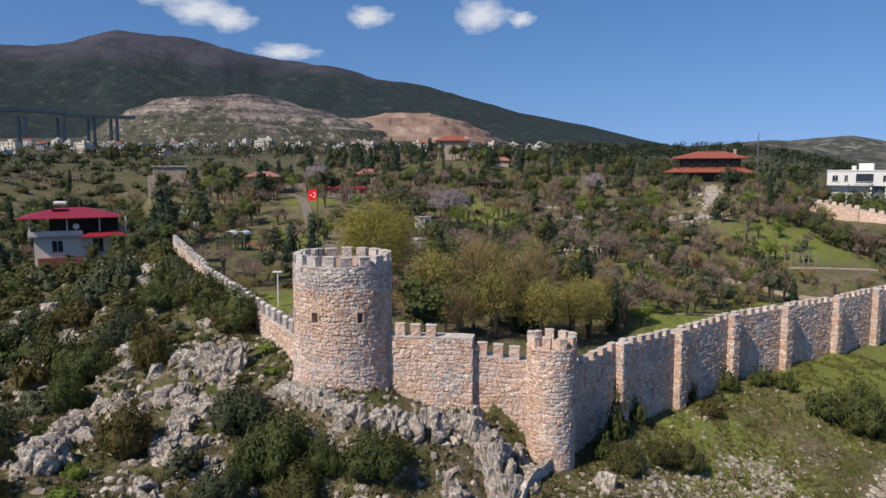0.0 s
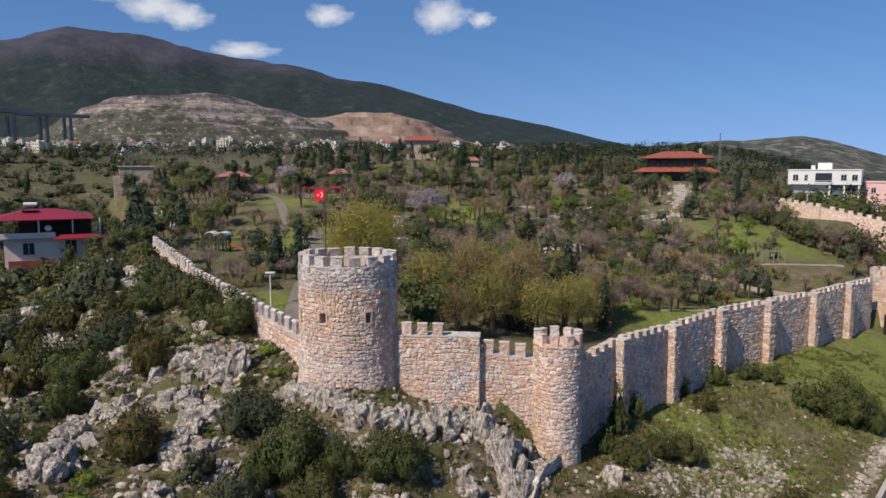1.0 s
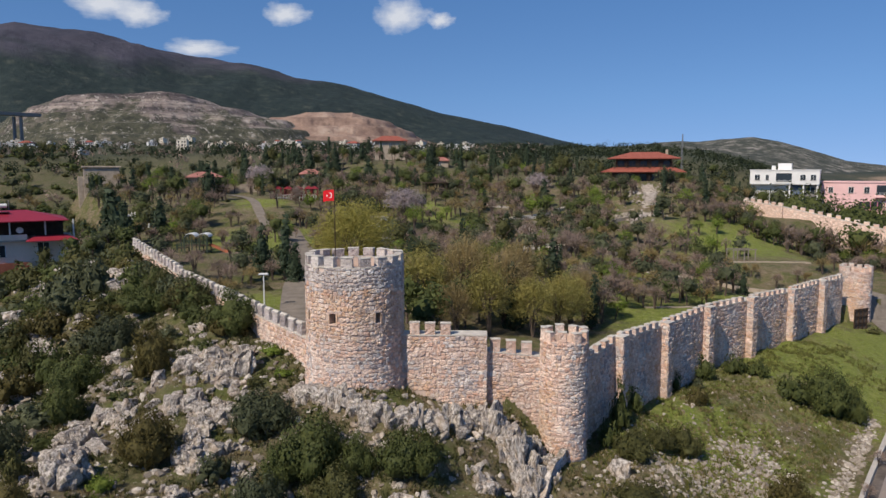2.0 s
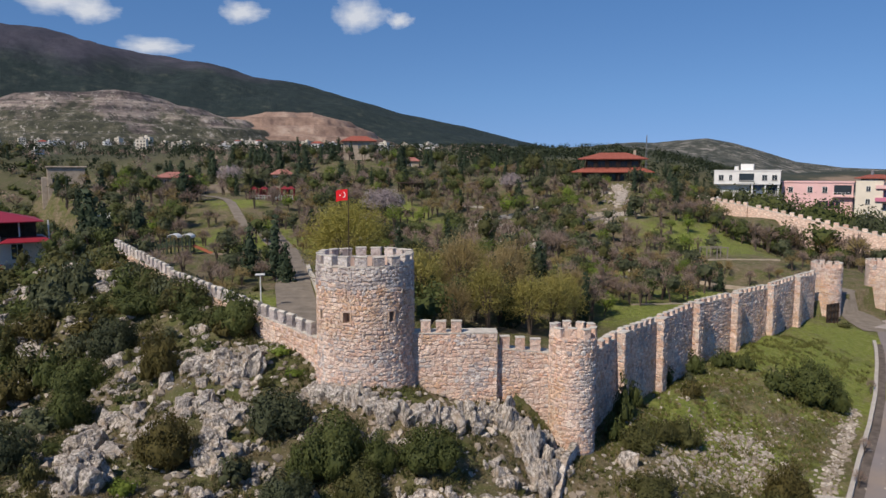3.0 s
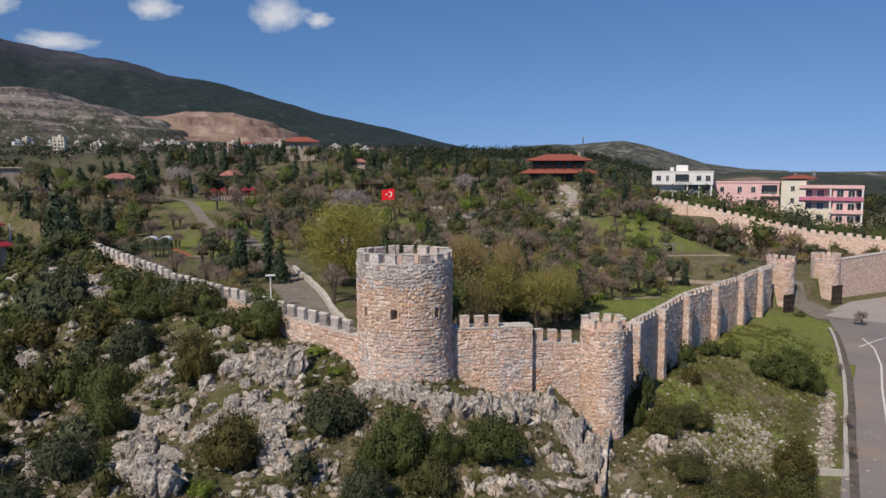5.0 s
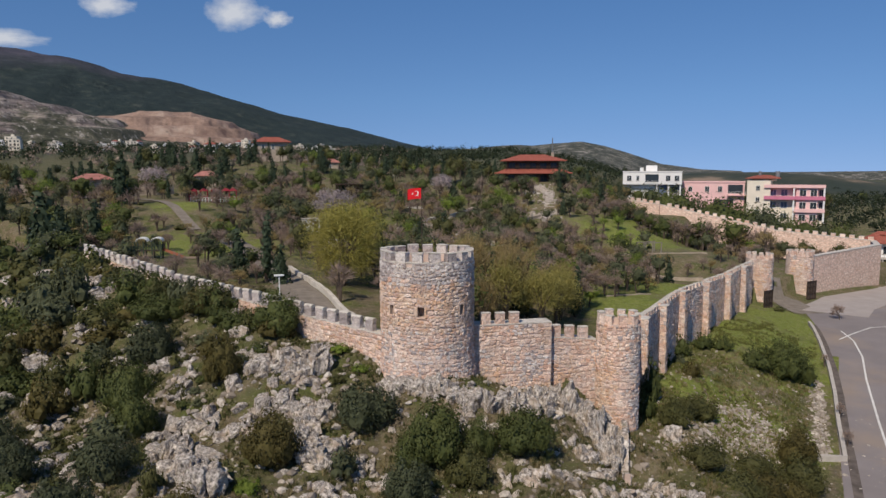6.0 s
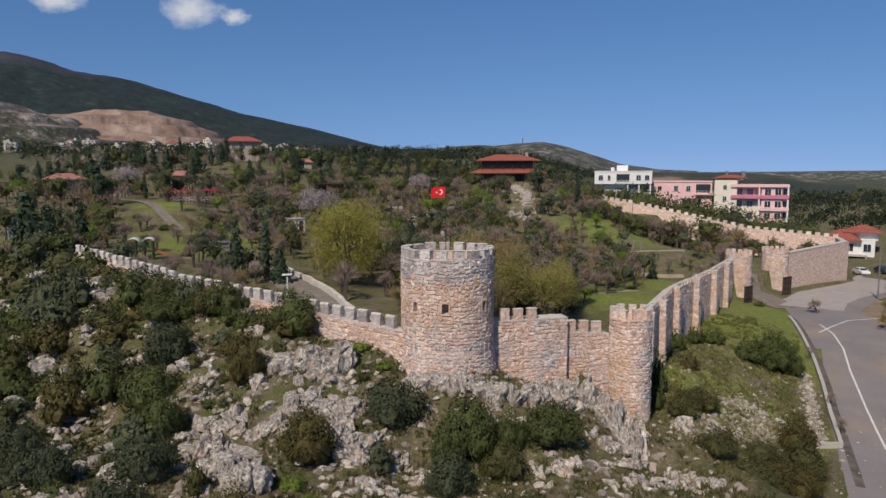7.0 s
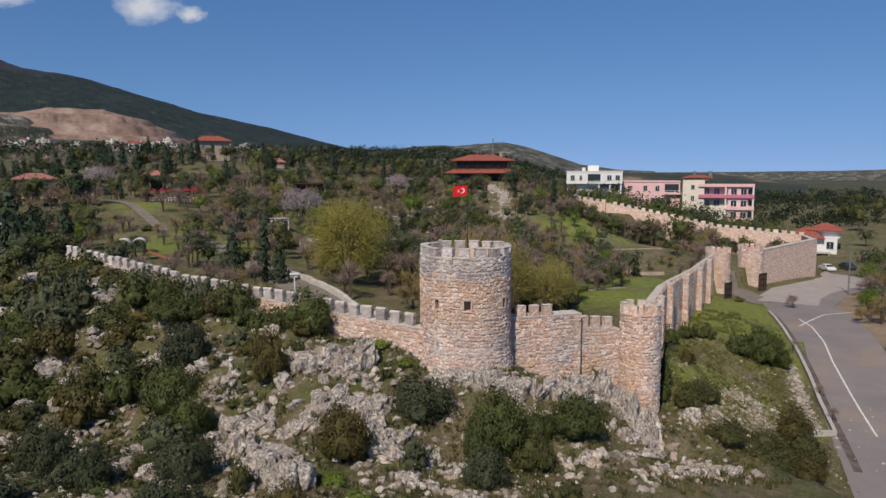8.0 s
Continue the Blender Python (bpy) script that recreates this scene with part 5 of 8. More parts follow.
# open scrub further along the western slope
rng = random.Random(300)
placed = [(x, y, w) for _, x, y, w, _ in FRONT]
tries = 0
while tries < 16000 and len(placed) < 360:
    tries += 1
    y = rng.uniform(34, 108)
    x = rng.uniform(-28 - (y - 34) * 0.62, -13 - (y - 46) * 0.40 if y > 46 else -14)
    w = (rng.uniform(1.2, 2.4) if rng.random() < 0.4 else rng.uniform(2.4, 4.4)) * (1 + 0.008 * (y - 40))
    near = to_line([(-9.4, 45.4), (-23.5, 68.0), (-33.2, 85.6)], x, y)[0]
    if near < 3.0:
        w = rng.uniform(1.8, 3.0) if y > 56 else 1.2
    if near < 0.9 + 0.1 * w or inside(x + w * 0.45, y) or (y < 76 and near > 3.0 and noise.noise((x * 0.21, y * 0.21, 4)) < -0.10) or (x > -37 and y < 58) or (x > -28 and y < 62):
        continue
    if any((x - a) ** 2 + (y - b) ** 2 < (0.29 * (w + c)) ** 2 for a, b, c in placed):
        continue
    placed.append((x, y, w))
    plant(rng.choices(["oak", "dull", "grey", "brown"], [3.4, 4.2, 2.4, 0.8])[0], x, y, w / 2.1, tall=rng.uniform(0.8, 1.15) * (1.25 if near < 3.0 and y > 60 else 1.0), rng=rng)

rng = random.Random(305)
fill = 0
while fill < 70:
    y = rng.uniform(36, 62)
    x = rng.uniform(-40, -20 if y < 50 else -17)
    w = rng.uniform(0.9, 2.1)
    if inside(x + 1.2, y) or any((x - a) ** 2 + (y - b) ** 2 < (0.40 * (w + c)) ** 2 for a, b, c in placed) or (-25 < x < -19 and y < 46):
        continue
    fill += 1
    placed.append((x, y, w))
    plant(rng.choices(["oak", "dull", "grey", "brown"], [2.5, 4, 3, 1.5])[0], x, y, w / 2.1, tall=rng.uniform(0.7, 1.1), rng=rng)
# shrubs close under the western wall
for (ax, ay), (bx, by) in (((-14.5, 53.6), (-23.5, 68.0)), ((-23.5, 68.0), (-33.2, 85.6))):
    d = Vector((bx - ax, by - ay))
    n = int(d.length / 1.7)
    for i in range(n):
        p = Vector((ax, ay)) + d * (i + rng.uniform(-0.3, 0.3)) / n + Vector((-d.y, d.x)).normalized() * rng.uniform(1.7, 2.6)
        if noise.noise((p.x * 0.2, p.y * 0.2, 31)) > -0.22:
            plant(rng.choices(["oak", "dull", "grey", "brown"], [3, 4, 2.4, 1])[0], p.x, p.y, rng.uniform(1.2, 1.75), tall=rng.uniform(1.1, 1.5), rng=rng)

# ---- trees and shrubs of the park
plant("willow", -7.4, 71.0, 1.0, 0, tall=(19.9 - height(-7.4, 71.0)) / 9.4)
plant("conifer", -14.6, 76.4, 1.15, 2)
plant("conifer", -17.2, 78.6, 0.95, 0)
plant("conifer", -13.4, 74.2, 0.75, 1)
plant("palm", 0.4, 73.6, 1.45)
plant("palm", -22.5, 134, 1.5)
plant("blossom", 1.0, 119.8, 1.1, 0)
plant("blossom", 34, 158, 1.2, 1)
plant("blossom", -30, 168, 1.3, 1)
for x, y, s, k in ((-0.6, 61.0, 1.1, 1), (13.4, 63.0, 1.0, 1), (15.8, 66.5, 0.9, 2), (5.0, 67.5, 1.0, 1), (4.4, 56.5, 1.0, 0), (8.4, 57.6, 0.95, 1), (1.4, 54.6, 0.8, 2), (6.4, 60.5, 1.1, 2), (11.2, 60.0, 0.95, 0), (3.0, 62.5, 1.2, 2), (9.0, 66.0, 1.1, 2)):
    plant("willow_small", x, y, s, k)
for x, y, s in ((-1.4, 52.2, 0.9), (0.2, 55.8, 1.0), (-2.4, 58.0, 0.9), (2.6, 58.6, 0.9)):
    plant("green", x, y, s)
for x, y, s in ((-2.5, 66.0, 0.9), (-0.5, 69.5, 1.0), (1.5, 86, 1.0), (-6.0, 78, 0.9)):
    plant("bare", x, y, s)


def path_clear(x, y):
    """Keeps lawns, paths and buildings free."""
    if to_line([(-12.5, 66.0), (-11.0, 73.0), (-10.5, 90)], x, y)[0] < 2.6:
        return False
    if to_line([(-23, 118), (-28, 137), (-34, 158)], x, y)[0] < 3.0:
        return False
    if to_line([(43, 126), (57, 149), (63, 162)], x, y)[0] < 3.0 or (54 < x < 77 and 164 < y < 182):
        return False
    if to_line([(46, 103), (52, 101.6), (64, 100)], x, y)[0] < 4.2 or to_line([(78, 120), (87, 124)], x, y)[0] < 3.0:
        return False
    if -9 < x < 15 and 226 < y < 252:
        return False
    if -31 < x < -24 and 84 < y < 93:
        return False
    if math.hypot(x + 7.4, y - 71) < 4.5 or math.hypot(x - 1, y - 119.8) < 3.5:
        return False
    return True


def in_band(x, y, line, a, b):
    d, side, _ = to_line(line, x, y)
    return side < 0 and a < d < b


rng = random.Random(41)
spots = [(-7.6, 70.5, 4), (4.4, 56.5, 2)]
tries = 0
LONG_WALL = [(8.0, 43.45), (18.2, 53.15), (31.2, 62.85), (51.6, 77.4), (66, 84)]
while tries < 6000 and len(spots) < 330:
    tries += 1
    y = 58 + 190 * rng.random() ** 1.15
    x = rng.uniform(-34 - 0.42 * max(0, y - 86), 20 + 0.62 * (y - 45))
    if not inside(x, y) or not path_clear(x, y):
        continue
    near_wall = in_band(x, y, LONG_WALL, 0, 10)
    lawn = (-33 < x < -13 and 70 < y < 128) or (34 < x < 80 and 96 < y < 132)
    if near_wall or (lawn and rng.random() < 0.72) or (-16 < x < -5 and y < 70):
        continue
    gap = 1.1 + (1.2 if lawn else 0.0)
    if any((x - a) ** 2 + (y - b) ** 2 < (gap + c * 0.6) ** 2 for a, b, c in spots):
        continue
    n = noise.noise((x * 0.05, y * 0.05, 9))
    if y > 150:
        key = rng.choices(["conifer", "green", "olive", "bare", "spring"], [4, 5, 3, 1.5, 0.7])[0]
    elif lawn:
        key = rng.choices(["conifer", "green", "olive", "bare", "spring"], [1.5, 1.2, 1.5, 4, 0.6])[0]
    else:
        key = rng.choices(["conifer", "green", "olive", "bare", "spring"], [0.8 + max(0, -n) * 3, 2.2, 2.2 + n * 3, 4.2, 1.0])[0]
    s = rng.uniform(0.55, 1.05) * (1.0 if y < 110 else 1.15)
    spots.append((x, y, 1.6 * s))
    plant(key, x, y, s, rng=rng)
rng = random.Random(43)
tries = 0
while tries < 12000 and len(spots) < 1000:
    tries += 1
    y = rng.uniform(64, 165)
    x = rng.uniform(-26 - 0.2 * (y - 66), 20 + 0.66 * (y - 50))
    if not inside(x, y) or not path_clear(x, y) or in_band(x, y, LONG_WALL, 0, 9) or (-30 < x < -13 and rng.random() < 0.6) or (48 < x < 72 and 108 < y < 126 and rng.random() < 0.5):
        continue
    if any((x - a) ** 2 + (y - b) ** 2 < (0.5 + c * 0.45) ** 2 for a, b, c in spots):
        continue
    s = rng.uniform(0.5, 0.95)
    spots.append((x, y, 1.6 * s))
    plant(rng.choices(["thicket", "bare", "green", "olive", "spring", "dull"], [7, 0.3, 0.9, 1.0, 0.7, 2.0])[0], x, y, s, rng=rng)
rng = random.Random(44)
for i in range(400):
    y = rng.uniform(112, 215)
    x = rng.uniform(-36 - 0.36 * (y - 86), 70)
    if not inside(x, y) or not path_clear(x, y) or (48 < x < 72 and 104 < y < 126) or (noise.noise((x * 0.07, y * 0.07, 21)) < -0.22):
        continue
    plant(rng.choices(["thicket", "bare", "olive", "green", "spring", "dull"], [6, 1.5, 1.6, 1.0, 0.5, 1.5])[0], x, y, rng.uniform(0.55, 1.0), rng=rng)
# russet shrubs of the stone garden
for x, y, w in ((23.6, 113.0, 2.4), (26.2, 105.4, 2.2), (33.8, 97.0, 2.6), (30.4, 93.0, 2.2), (36.5, 99.5, 2.4), (-21.5, 150, 3.0), (20.0, 165, 2.6), (41.0, 104, 2.2)):
    plant("russet", x, y, w / 2.1)
# trees behind the houses and along the lane, and on the plain
for x, y, k, s in ((58.5, 58.0, "bare", 0.9), (62.5, 60.5, "spring", 0.9), (66, 63, "bare", 1.0), (69, 60.5, "olive", 0.9), (74, 67, "bare", 1.1), (80, 72, "spring", 1.0), (60, 53.5, "bare", 1.0), (86, 76, "olive", 1.0)):
    plant(k, x, y, s)
for x, y, top in ((86.0, 165.5, 20.0), (88.6, 163.5, 19.4), (91.4, 161.6, 18.4), (94.2, 159.4, 18.8), (97.0, 157.2, 19.4), (99.6, 155.0, 19.0), (101.5, 152.6, 17.4), (104.0, 150.4, 16.2), (106.5, 148.0, 17.0), (109.2, 145.4, 15.6), (112.0, 142.7, 14.4), (114.5, 140.2, 14.8),
                  (110.2, 137.4, 12.6), (112.6, 135.0, 12.9), (115.0, 132.5, 12.2), (117.3, 130.0, 12.4), (119.6, 127.4, 11.6), (121.6, 125.0, 11.2)):
    plant("dense", x, y, max(0.5, (top - height(x, y)) / 5.4))
rng = random.Random(57)
for i in range(150):
    t = rng.random()
    x, y = 66 + 34 * t + rng.gauss(0, 3.4), 132 - 30 * t + rng.gauss(0, 3.4)
    if inside(x, y):
        plant(rng.choices(["thicket", "green", "olive", "spring"], [5, 1.5, 1.5, 0.5])[0], x, y, rng.uniform(0.5, 0.85), rng=rng)
for i in range(32):
    t = rng.random()
    x, y = 68.5 + 18 * t + rng.gauss(0, 1.6), 129.0 - 18.5 * t + rng.gauss(0, 1.6)
    if inside(x, y):
        key = rng.choices(["thicket", "green", "olive"], [7, 1, 1])[0]
        plant(key, x, y, max(0.5, (13.2 - 1.6 * t + rng.gauss(0, 0.5) - height(x, y)) / 4.4), rng=rng)
# roadside trees
for x, y, k, s in ((59.5, 57.0, "thicket", 1.0), (62.0, 60.5, "spring", 0.8), (64.0, 58.0, "thicket", 1.2), (66.0, 62.0, "olive", 0.9), (70.5, 66.0, "thicket", 1.1), (77.0, 66.0, "green", 1.2), (84.0, 72.0, "thicket", 1.3), (92.0, 78.0, "green", 1.4), (98.0, 84.0, "olive", 1.3)):
    plant(k, x, y, s)
for x, y, s in ((-42, 119, 0.85), (-40, 112, 0.9), (-38, 107, 0.85), (-37, 101, 0.8), (-36, 96, 0.75), (-38, 91, 0.7), (-40.5, 87, 0.65), (-37.2, 84, 0.6), (-36.0, 90.0, 0.7), (-43, 85, 0.6), (-34.6, 87.8, 0.7)):
    plant("green", x, y, s)
for i in range(26):
    t = rng.random()
    x, y = 46 + 34 * t + rng.gauss(0, 3), 88 + 16 * t + rng.gauss(0, 4)
    if inside(x, y) and path_clear(x, y):
        plant(rng.choices(["thicket", "spring", "olive", "bare"], [5, 1, 1, 1])[0], x, y, rng.uniform(0.5, 0.8), rng=rng)
# dark trees west of the park
for i in range(230):
    y = rng.uniform(90, 175)
    x = -36 - 0.42 * (y - 86) + rng.uniform(-30, 4)
    if math.hypot(x + 51, y - 98) < 9:
        continue
    plant(rng.choices(["green", "olive", "conifer", "thicket"], [4, 2, 2, 2])[0], x, y, rng.uniform(0.7, 1.1), rng=rng)
for x, y, s, k in ((-39.0, 97.0, 1.75, 1), (-36.5, 93.5, 1.2, 1), (-41.0, 104, 1.1, 2), (-34.0, 99.0, 1.0, 0)):
    plant("conifer", x, y, s, k)
rng = random.Random(52)
for i in range(80):
    r = rng.uniform(165, 420)
    a = radians(rng.uniform(39, 66))
    x, y = r * math.sin(a) - 20, r * math.cos(a)
    if r < 235 and math.degrees(a) < 54:
        continue
    plant(rng.choice(["green", "olive", "green"]), x, y, rng.uniform(0.9, 1.5), rng=rng)
for i in range(130):
    y = rng.uniform(110, 320)
    x = rng.uniform(-210, -50 - 0.38 * max(0, y - 110))
    plant(rng.choices(["green", "olive", "bare", "conifer"], [4, 3, 2, 1])[0], x, y, rng.uniform(0.8, 1.4), rng=rng)
for i in range(300):
    y = rng.uniform(105, 310)
    x = rng.uniform(-60 - 0.62 * y, -44 - 0.40 * max(0, y - 105))
    if math.hypot(x + 51, y - 98) > 10 and noise.noise((x * 0.03, y * 0.03, 14)) > -0.25:
        plant(rng.choices(["oak", "dull", "grey"], [3, 3, 2])[0], x, y, rng.uniform(1.3, 2.8), tall=rng.uniform(0.7, 1.0), rng=rng)
# the skyline of trees on the hilltop
for i in range(70):
    x = -40 + i * 2.0 + rng.uniform(-1, 1)
    y = 222 + rng.uniform(-14, 22) - 0.12 * abs(x - 20)
    if -9 < x < 15 and 224 < y < 242:
        continue
    plant(rng.choices(["conifer", "green", "olive"], [5, 3, 1])[0], x, y, rng.uniform(0.9, 1.35), rng=rng)


for x, y, w in ((-70.0, 163.0, 1.0), (-66.4, 165.4, 1.1), (-63.4, 166.8, 0.9), (-68.0, 154.0, 0.9), (-60.0, 148.0, 1.0)):
    plant("dull", x, y, w * 1.6)


far_mass("bare_tree", "far_thickets", "leafless brown thickets across the park", "thicket")
far_mass("olive_tree", "far_olive_trees", "grey-green olive trees of the upper park", "trees")
far_mass("leafy_tree", "far_trees", "dark green trees of the hilltop and the slopes beyond", "trees")
far_mass("bush", "far_bushes", "dense olive-green scrub covering the far slope", "bushes")


# ---------------------------------------------------------------- rocks
def rock_mesh(seed, points=15, bevel=0.05, pitted=True):
    """A weathered limestone block: an angular broken lump with worn edges, grooved down its sides."""
    rng = random.Random(seed)
    bm = bmesh.new()
    for _ in range(points):
        d = Vector((rng.uniform(-1, 1), rng.uniform(-1, 1), rng.uniform(-1, 1)))
        d = d / max(abs(d.x), abs(d.y), abs(d.z)) * 0.55 + d.normalized() * 0.45
        bm.verts.new(d * rng.uniform(0.78, 1.0))
    hull = bmesh.ops.convex_hull(bm, input=list(bm.verts))
    bmesh.ops.delete(bm, geom=list({*hull["geom_interior"], *hull["geom_unused"]}), context="VERTS")
    bmesh.ops.dissolve_limit(bm, angle_limit=0.30, verts=list(bm.verts), edges=list(bm.edges))
    bmesh.ops.bevel(bm, geom=list(bm.edges), offset=bevel, segments=1, affect="EDGES", clamp_overlap=True)
    bmesh.ops.triangulate(bm, faces=list(bm.faces))
    if pitted:
        for _ in range(2):
            bmesh.ops.subdivide_edges(bm, edges=[e for e in bm.edges if e.calc_length() > 0.42], cuts=1, use_grid_fill=True)
            bmesh.ops.triangulate(bm, faces=list(bm.faces))
        sd = rng.random() * 90
        for v in bm.verts:
            c = v.co
            groove = abs(noise.noise((c.x * 3.6 + sd, c.y * 3.6, c.z * 0.8))) ** 0.7
            out = Vector((c.x, c.y, 0.25 * c.z)).normalized()
            v.co = c + out * (0.20 * (groove - 0.35)) + Vector((noise.noise(c * 5 + Vector((sd, 0, 0))), noise.noise(c * 5 + Vector((0, sd, 0))), noise.noise(c * 5 + Vector((0, 0, sd))))) * 0.05
    me = bpy.data.meshes.new("rock")
    bm.to_mesh(me)
    bm.free()
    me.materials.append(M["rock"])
    return me


ROCKS = [rock_mesh(500 + i) for i in range(9)] + [rock_mesh(520 + i, 12, 0.06, False) for i in range(7)]


def rock(x, y, z, sx, sy, sz, rng, k=None, label="weathered grey limestone block with deep grooves", group="limestone rocks"):
    ob = new("rock", ROCKS[(rng.randrange(9) if max(sx, sz) > 0.4 else 9 + rng.randrange(7)) if k is None else k])
    ob.matrix_basis = Matrix.Translation((x, y, z)) @ pose(0, 0, 0, rng.uniform(-16, 16), rng.uniform(-16, 16), rng.uniform(0, 360)) @ Matrix.Diagonal((sx, sy, sz, 1))
    return tagged(ob, label, "rock", group)


def outcrop(line, width, tall, count, seed, thin=(0.24, 0.60), lean=13, label="jagged outcrop of grey karst limestone with deep clefts"):
    """Bedrock that breaks through the slope in upright, cleft and leaning blocks of uneven height."""
    rng = random.Random(seed)
    lens = [math.dist(a, b) for a, b in zip(line, line[1:])]
    t = thing("rock_outcrop", label, "rock", "limestone outcrops", at=pose(*line[0], height(*line[0])))
    base = t.matrix_basis.inverted()
    grain = rng.uniform(0, 180)
    rubble = []
    for _ in range(count):
        s = rng.random() * sum(lens)
        k = 0
        while k < len(lens) - 1 and s > lens[k]:
            s -= lens[k]
            k += 1
        (ax, ay), (bx, by) = line[k], line[k + 1]
        f = s / lens[k]
        off = max(-1.25, min(1.25, rng.gauss(0, 0.5)))
        dx, dy = (by - ay) / lens[k], -(bx - ax) / lens[k]
        x, y = ax + (bx - ax) * f + dx * off * width, ay + (by - ay) * f + dy * off * width
        env = max(0.12, 1 - 0.62 * off * off) * (0.72 + 0.55 * noise.noise((x * 0.7, y * 0.7, seed)))
        up = max(0.16, tall * env * rng.uniform(0.5, 1.1))
        w = rng.uniform(*thin) * (0.75 + 0.25 * min(1.6, tall))
        g = height(x, y)
        m = base @ Matrix.Translation((x, y, g + up * 0.5 - 0.18)) @ pose(0, 0, 0, rng.gauss(0, lean), rng.gauss(0, lean), grain + rng.gauss(0, 30)) @ Matrix.Diagonal((w * rng.uniform(0.9, 1.5), w * rng.uniform(0.65, 1.0), up * 0.62 + 0.2, 1))
        if up > 0.42:
            part("block", ROCKS[rng.randrange(9)], None, t).matrix_basis = m
        else:
            me = ROCKS[9 + rng.randrange(7)]
            rubble.append(([m @ v.co for v in me.vertices], [tuple(p.vertices) for p in me.polygons]))
    if rubble:
        tagged(part("rubble", mesh_of("rubble", *joined(*rubble), M["rock"]), None, t), kind="stuff")


rng = random.Random(71)
# outcrops: the line they follow, half width, how far they stand out, number of blocks
outcrop([(-18.7, 47.4), (-17.3, 46.8)], 0.55, 1.6, 16, 1)
outcrop([(-16.6, 47.1), (-15.2, 46.5), (-13.7, 46.2)], 0.75, 2.0, 34, 2)
outcrop([(-17.2, 45.4), (-15.0, 45.1), (-13.4, 44.6)], 0.5, 0.55, 18, 3)
outcrop([(-17.9, 43.5), (-16.0, 43.2), (-14.3, 42.0)], 0.85, 1.35, 44, 4)
outcrop([(-15.6, 41.6), (-15.9, 39.8), (-15.4, 37.2)], 0.6, 1.15, 34, 5)
outcrop([(-23.4, 45.6), (-20.6, 44.3)], 0.5, 0.8, 18, 6, (0.3, 0.75), 24)
outcrop([(-23.8, 42.6), (-22.6, 40.2), (-21.8, 37.2), (-21.2, 35.2)], 1.05, 1.6, 70, 7)
outcrop([(-20.4, 42.8), (-18.6, 42.0)], 0.6, 0.5, 14, 8, (0.5, 0.9), 6, "low smooth pale limestone slabs")
outcrop([(-23.2, 47.8), (-22.3, 50.2), (-22.9, 53.4)], 0.8, 0.6, 34, 9)
outcrop([(-29.4, 55.6), (-28.2, 55.3)], 0.6, 0.7, 14, 10)
outcrop([(-25.4, 63.0), (-23.4, 63.9), (-21.7, 64.7)], 0.5, 0.8, 22, 11)
outcrop([(-30.6, 61.9), (-28.8, 62.9)], 0.7, 0.7, 14, 12)
outcrop([(-14.1, 39.5), (-12.8, 37.8), (-12.0, 35.6)], 0.8, 0.55, 34, 13, (0.2, 0.42), 20)
outcrop([(-10.6, 43.6), (-9.4, 42.4), (-8.2, 41.5), (-6.5, 40.4), (-4.8, 39.6), (-3.2, 39.2), (-1.7, 39.7)], 0.6, 1.35, 96, 14, (0.2, 0.55), 17, "fluted grey bedrock ledge under the tower")
outcrop([(-9.6, 43.6), (-8.0, 42.2), (-6.3, 41.5), (-4.2, 41.2)], 0.4, 0.5, 34, 28, (0.16, 0.36), 9, "fluted grey bedrock ledge under the tower")
outcrop([(-8.6, 39.6), (-6.0, 38.6), (-3.4, 37.8)], 0.8, 0.45, 30, 15, (0.2, 0.42), 16, "broken grey bedrock below the tower")
outcrop([(-0.8, 40.4), (0.5, 41.4), (1.5, 42.1)], 0.8, 1.75, 50, 16, (0.24, 0.52), 12, "upright cracked limestone crag below the wall")
outcrop([(2.0, 41.2), (3.1, 39.4), (3.7, 37.6)], 0.95, 2.35, 70, 17, (0.26, 0.55), 11, "tall cracked limestone cliff at the turret's foot")
outcrop([(4.2, 41.3), (5.2, 40.2), (5.0, 38.6)], 0.6, 1.1, 22, 18, (0.22, 0.45))
outcrop([(-6.0, 34.8), (-3.2, 33.6), (-1.4, 34.3), (0.6, 34.2)], 0.8, 0.65, 40, 19, (0.24, 0.6), 18)
outcrop([(-0.4, 37.4), (1.4, 36.2), (2.8, 35.0)], 0.8, 0.8, 28, 20)
outcrop([(-31.0, 37.6), (-29.0, 36.8)], 0.7, 0.8, 16, 21)
outcrop([(-16.4, 35.8), (-14.8, 33.6), (-12.6, 31.8)], 0.8, 0.7, 30, 29, (0.22, 0.5), 18)
outcrop([(-2.6, 32.0), (0.6, 31.4), (3.4, 32.0)], 1.0, 0.55, 34, 30, (0.24, 0.55), 18)
outcrop([(4.6, 36.2), (5.6, 34.4), (5.0, 32.2)], 0.9, 0.7, 34, 31, (0.22, 0.5), 16)
outcrop([(-29.4, 44.0), (-31.4, 47.4)], 0.8, 0.7, 20, 22)
outcrop([(-25.4, 56.2), (-26.4, 58.4)], 0.7, 0.7, 14, 23)
outcrop([(-34.4, 62.0), (-36.0, 65.0)], 0.8, 0.8, 14, 24)
outcrop([(-31.0, 70.6), (-33.6, 72.4)], 0.8, 0.9, 14, 25)
outcrop([(-16.8, 51.6), (-18.4, 50.2)], 0.6, 0.6, 14, 26)
outcrop([(-28.0, 41.6), (-25.4, 40.6)], 0.6, 0.6, 16, 27)
rock(9.9, 40.3, height(9.9, 40.3) + 0.3, 0.98, 0.8, 0.8, rng, 2, "single pale rounded boulder below the turret")
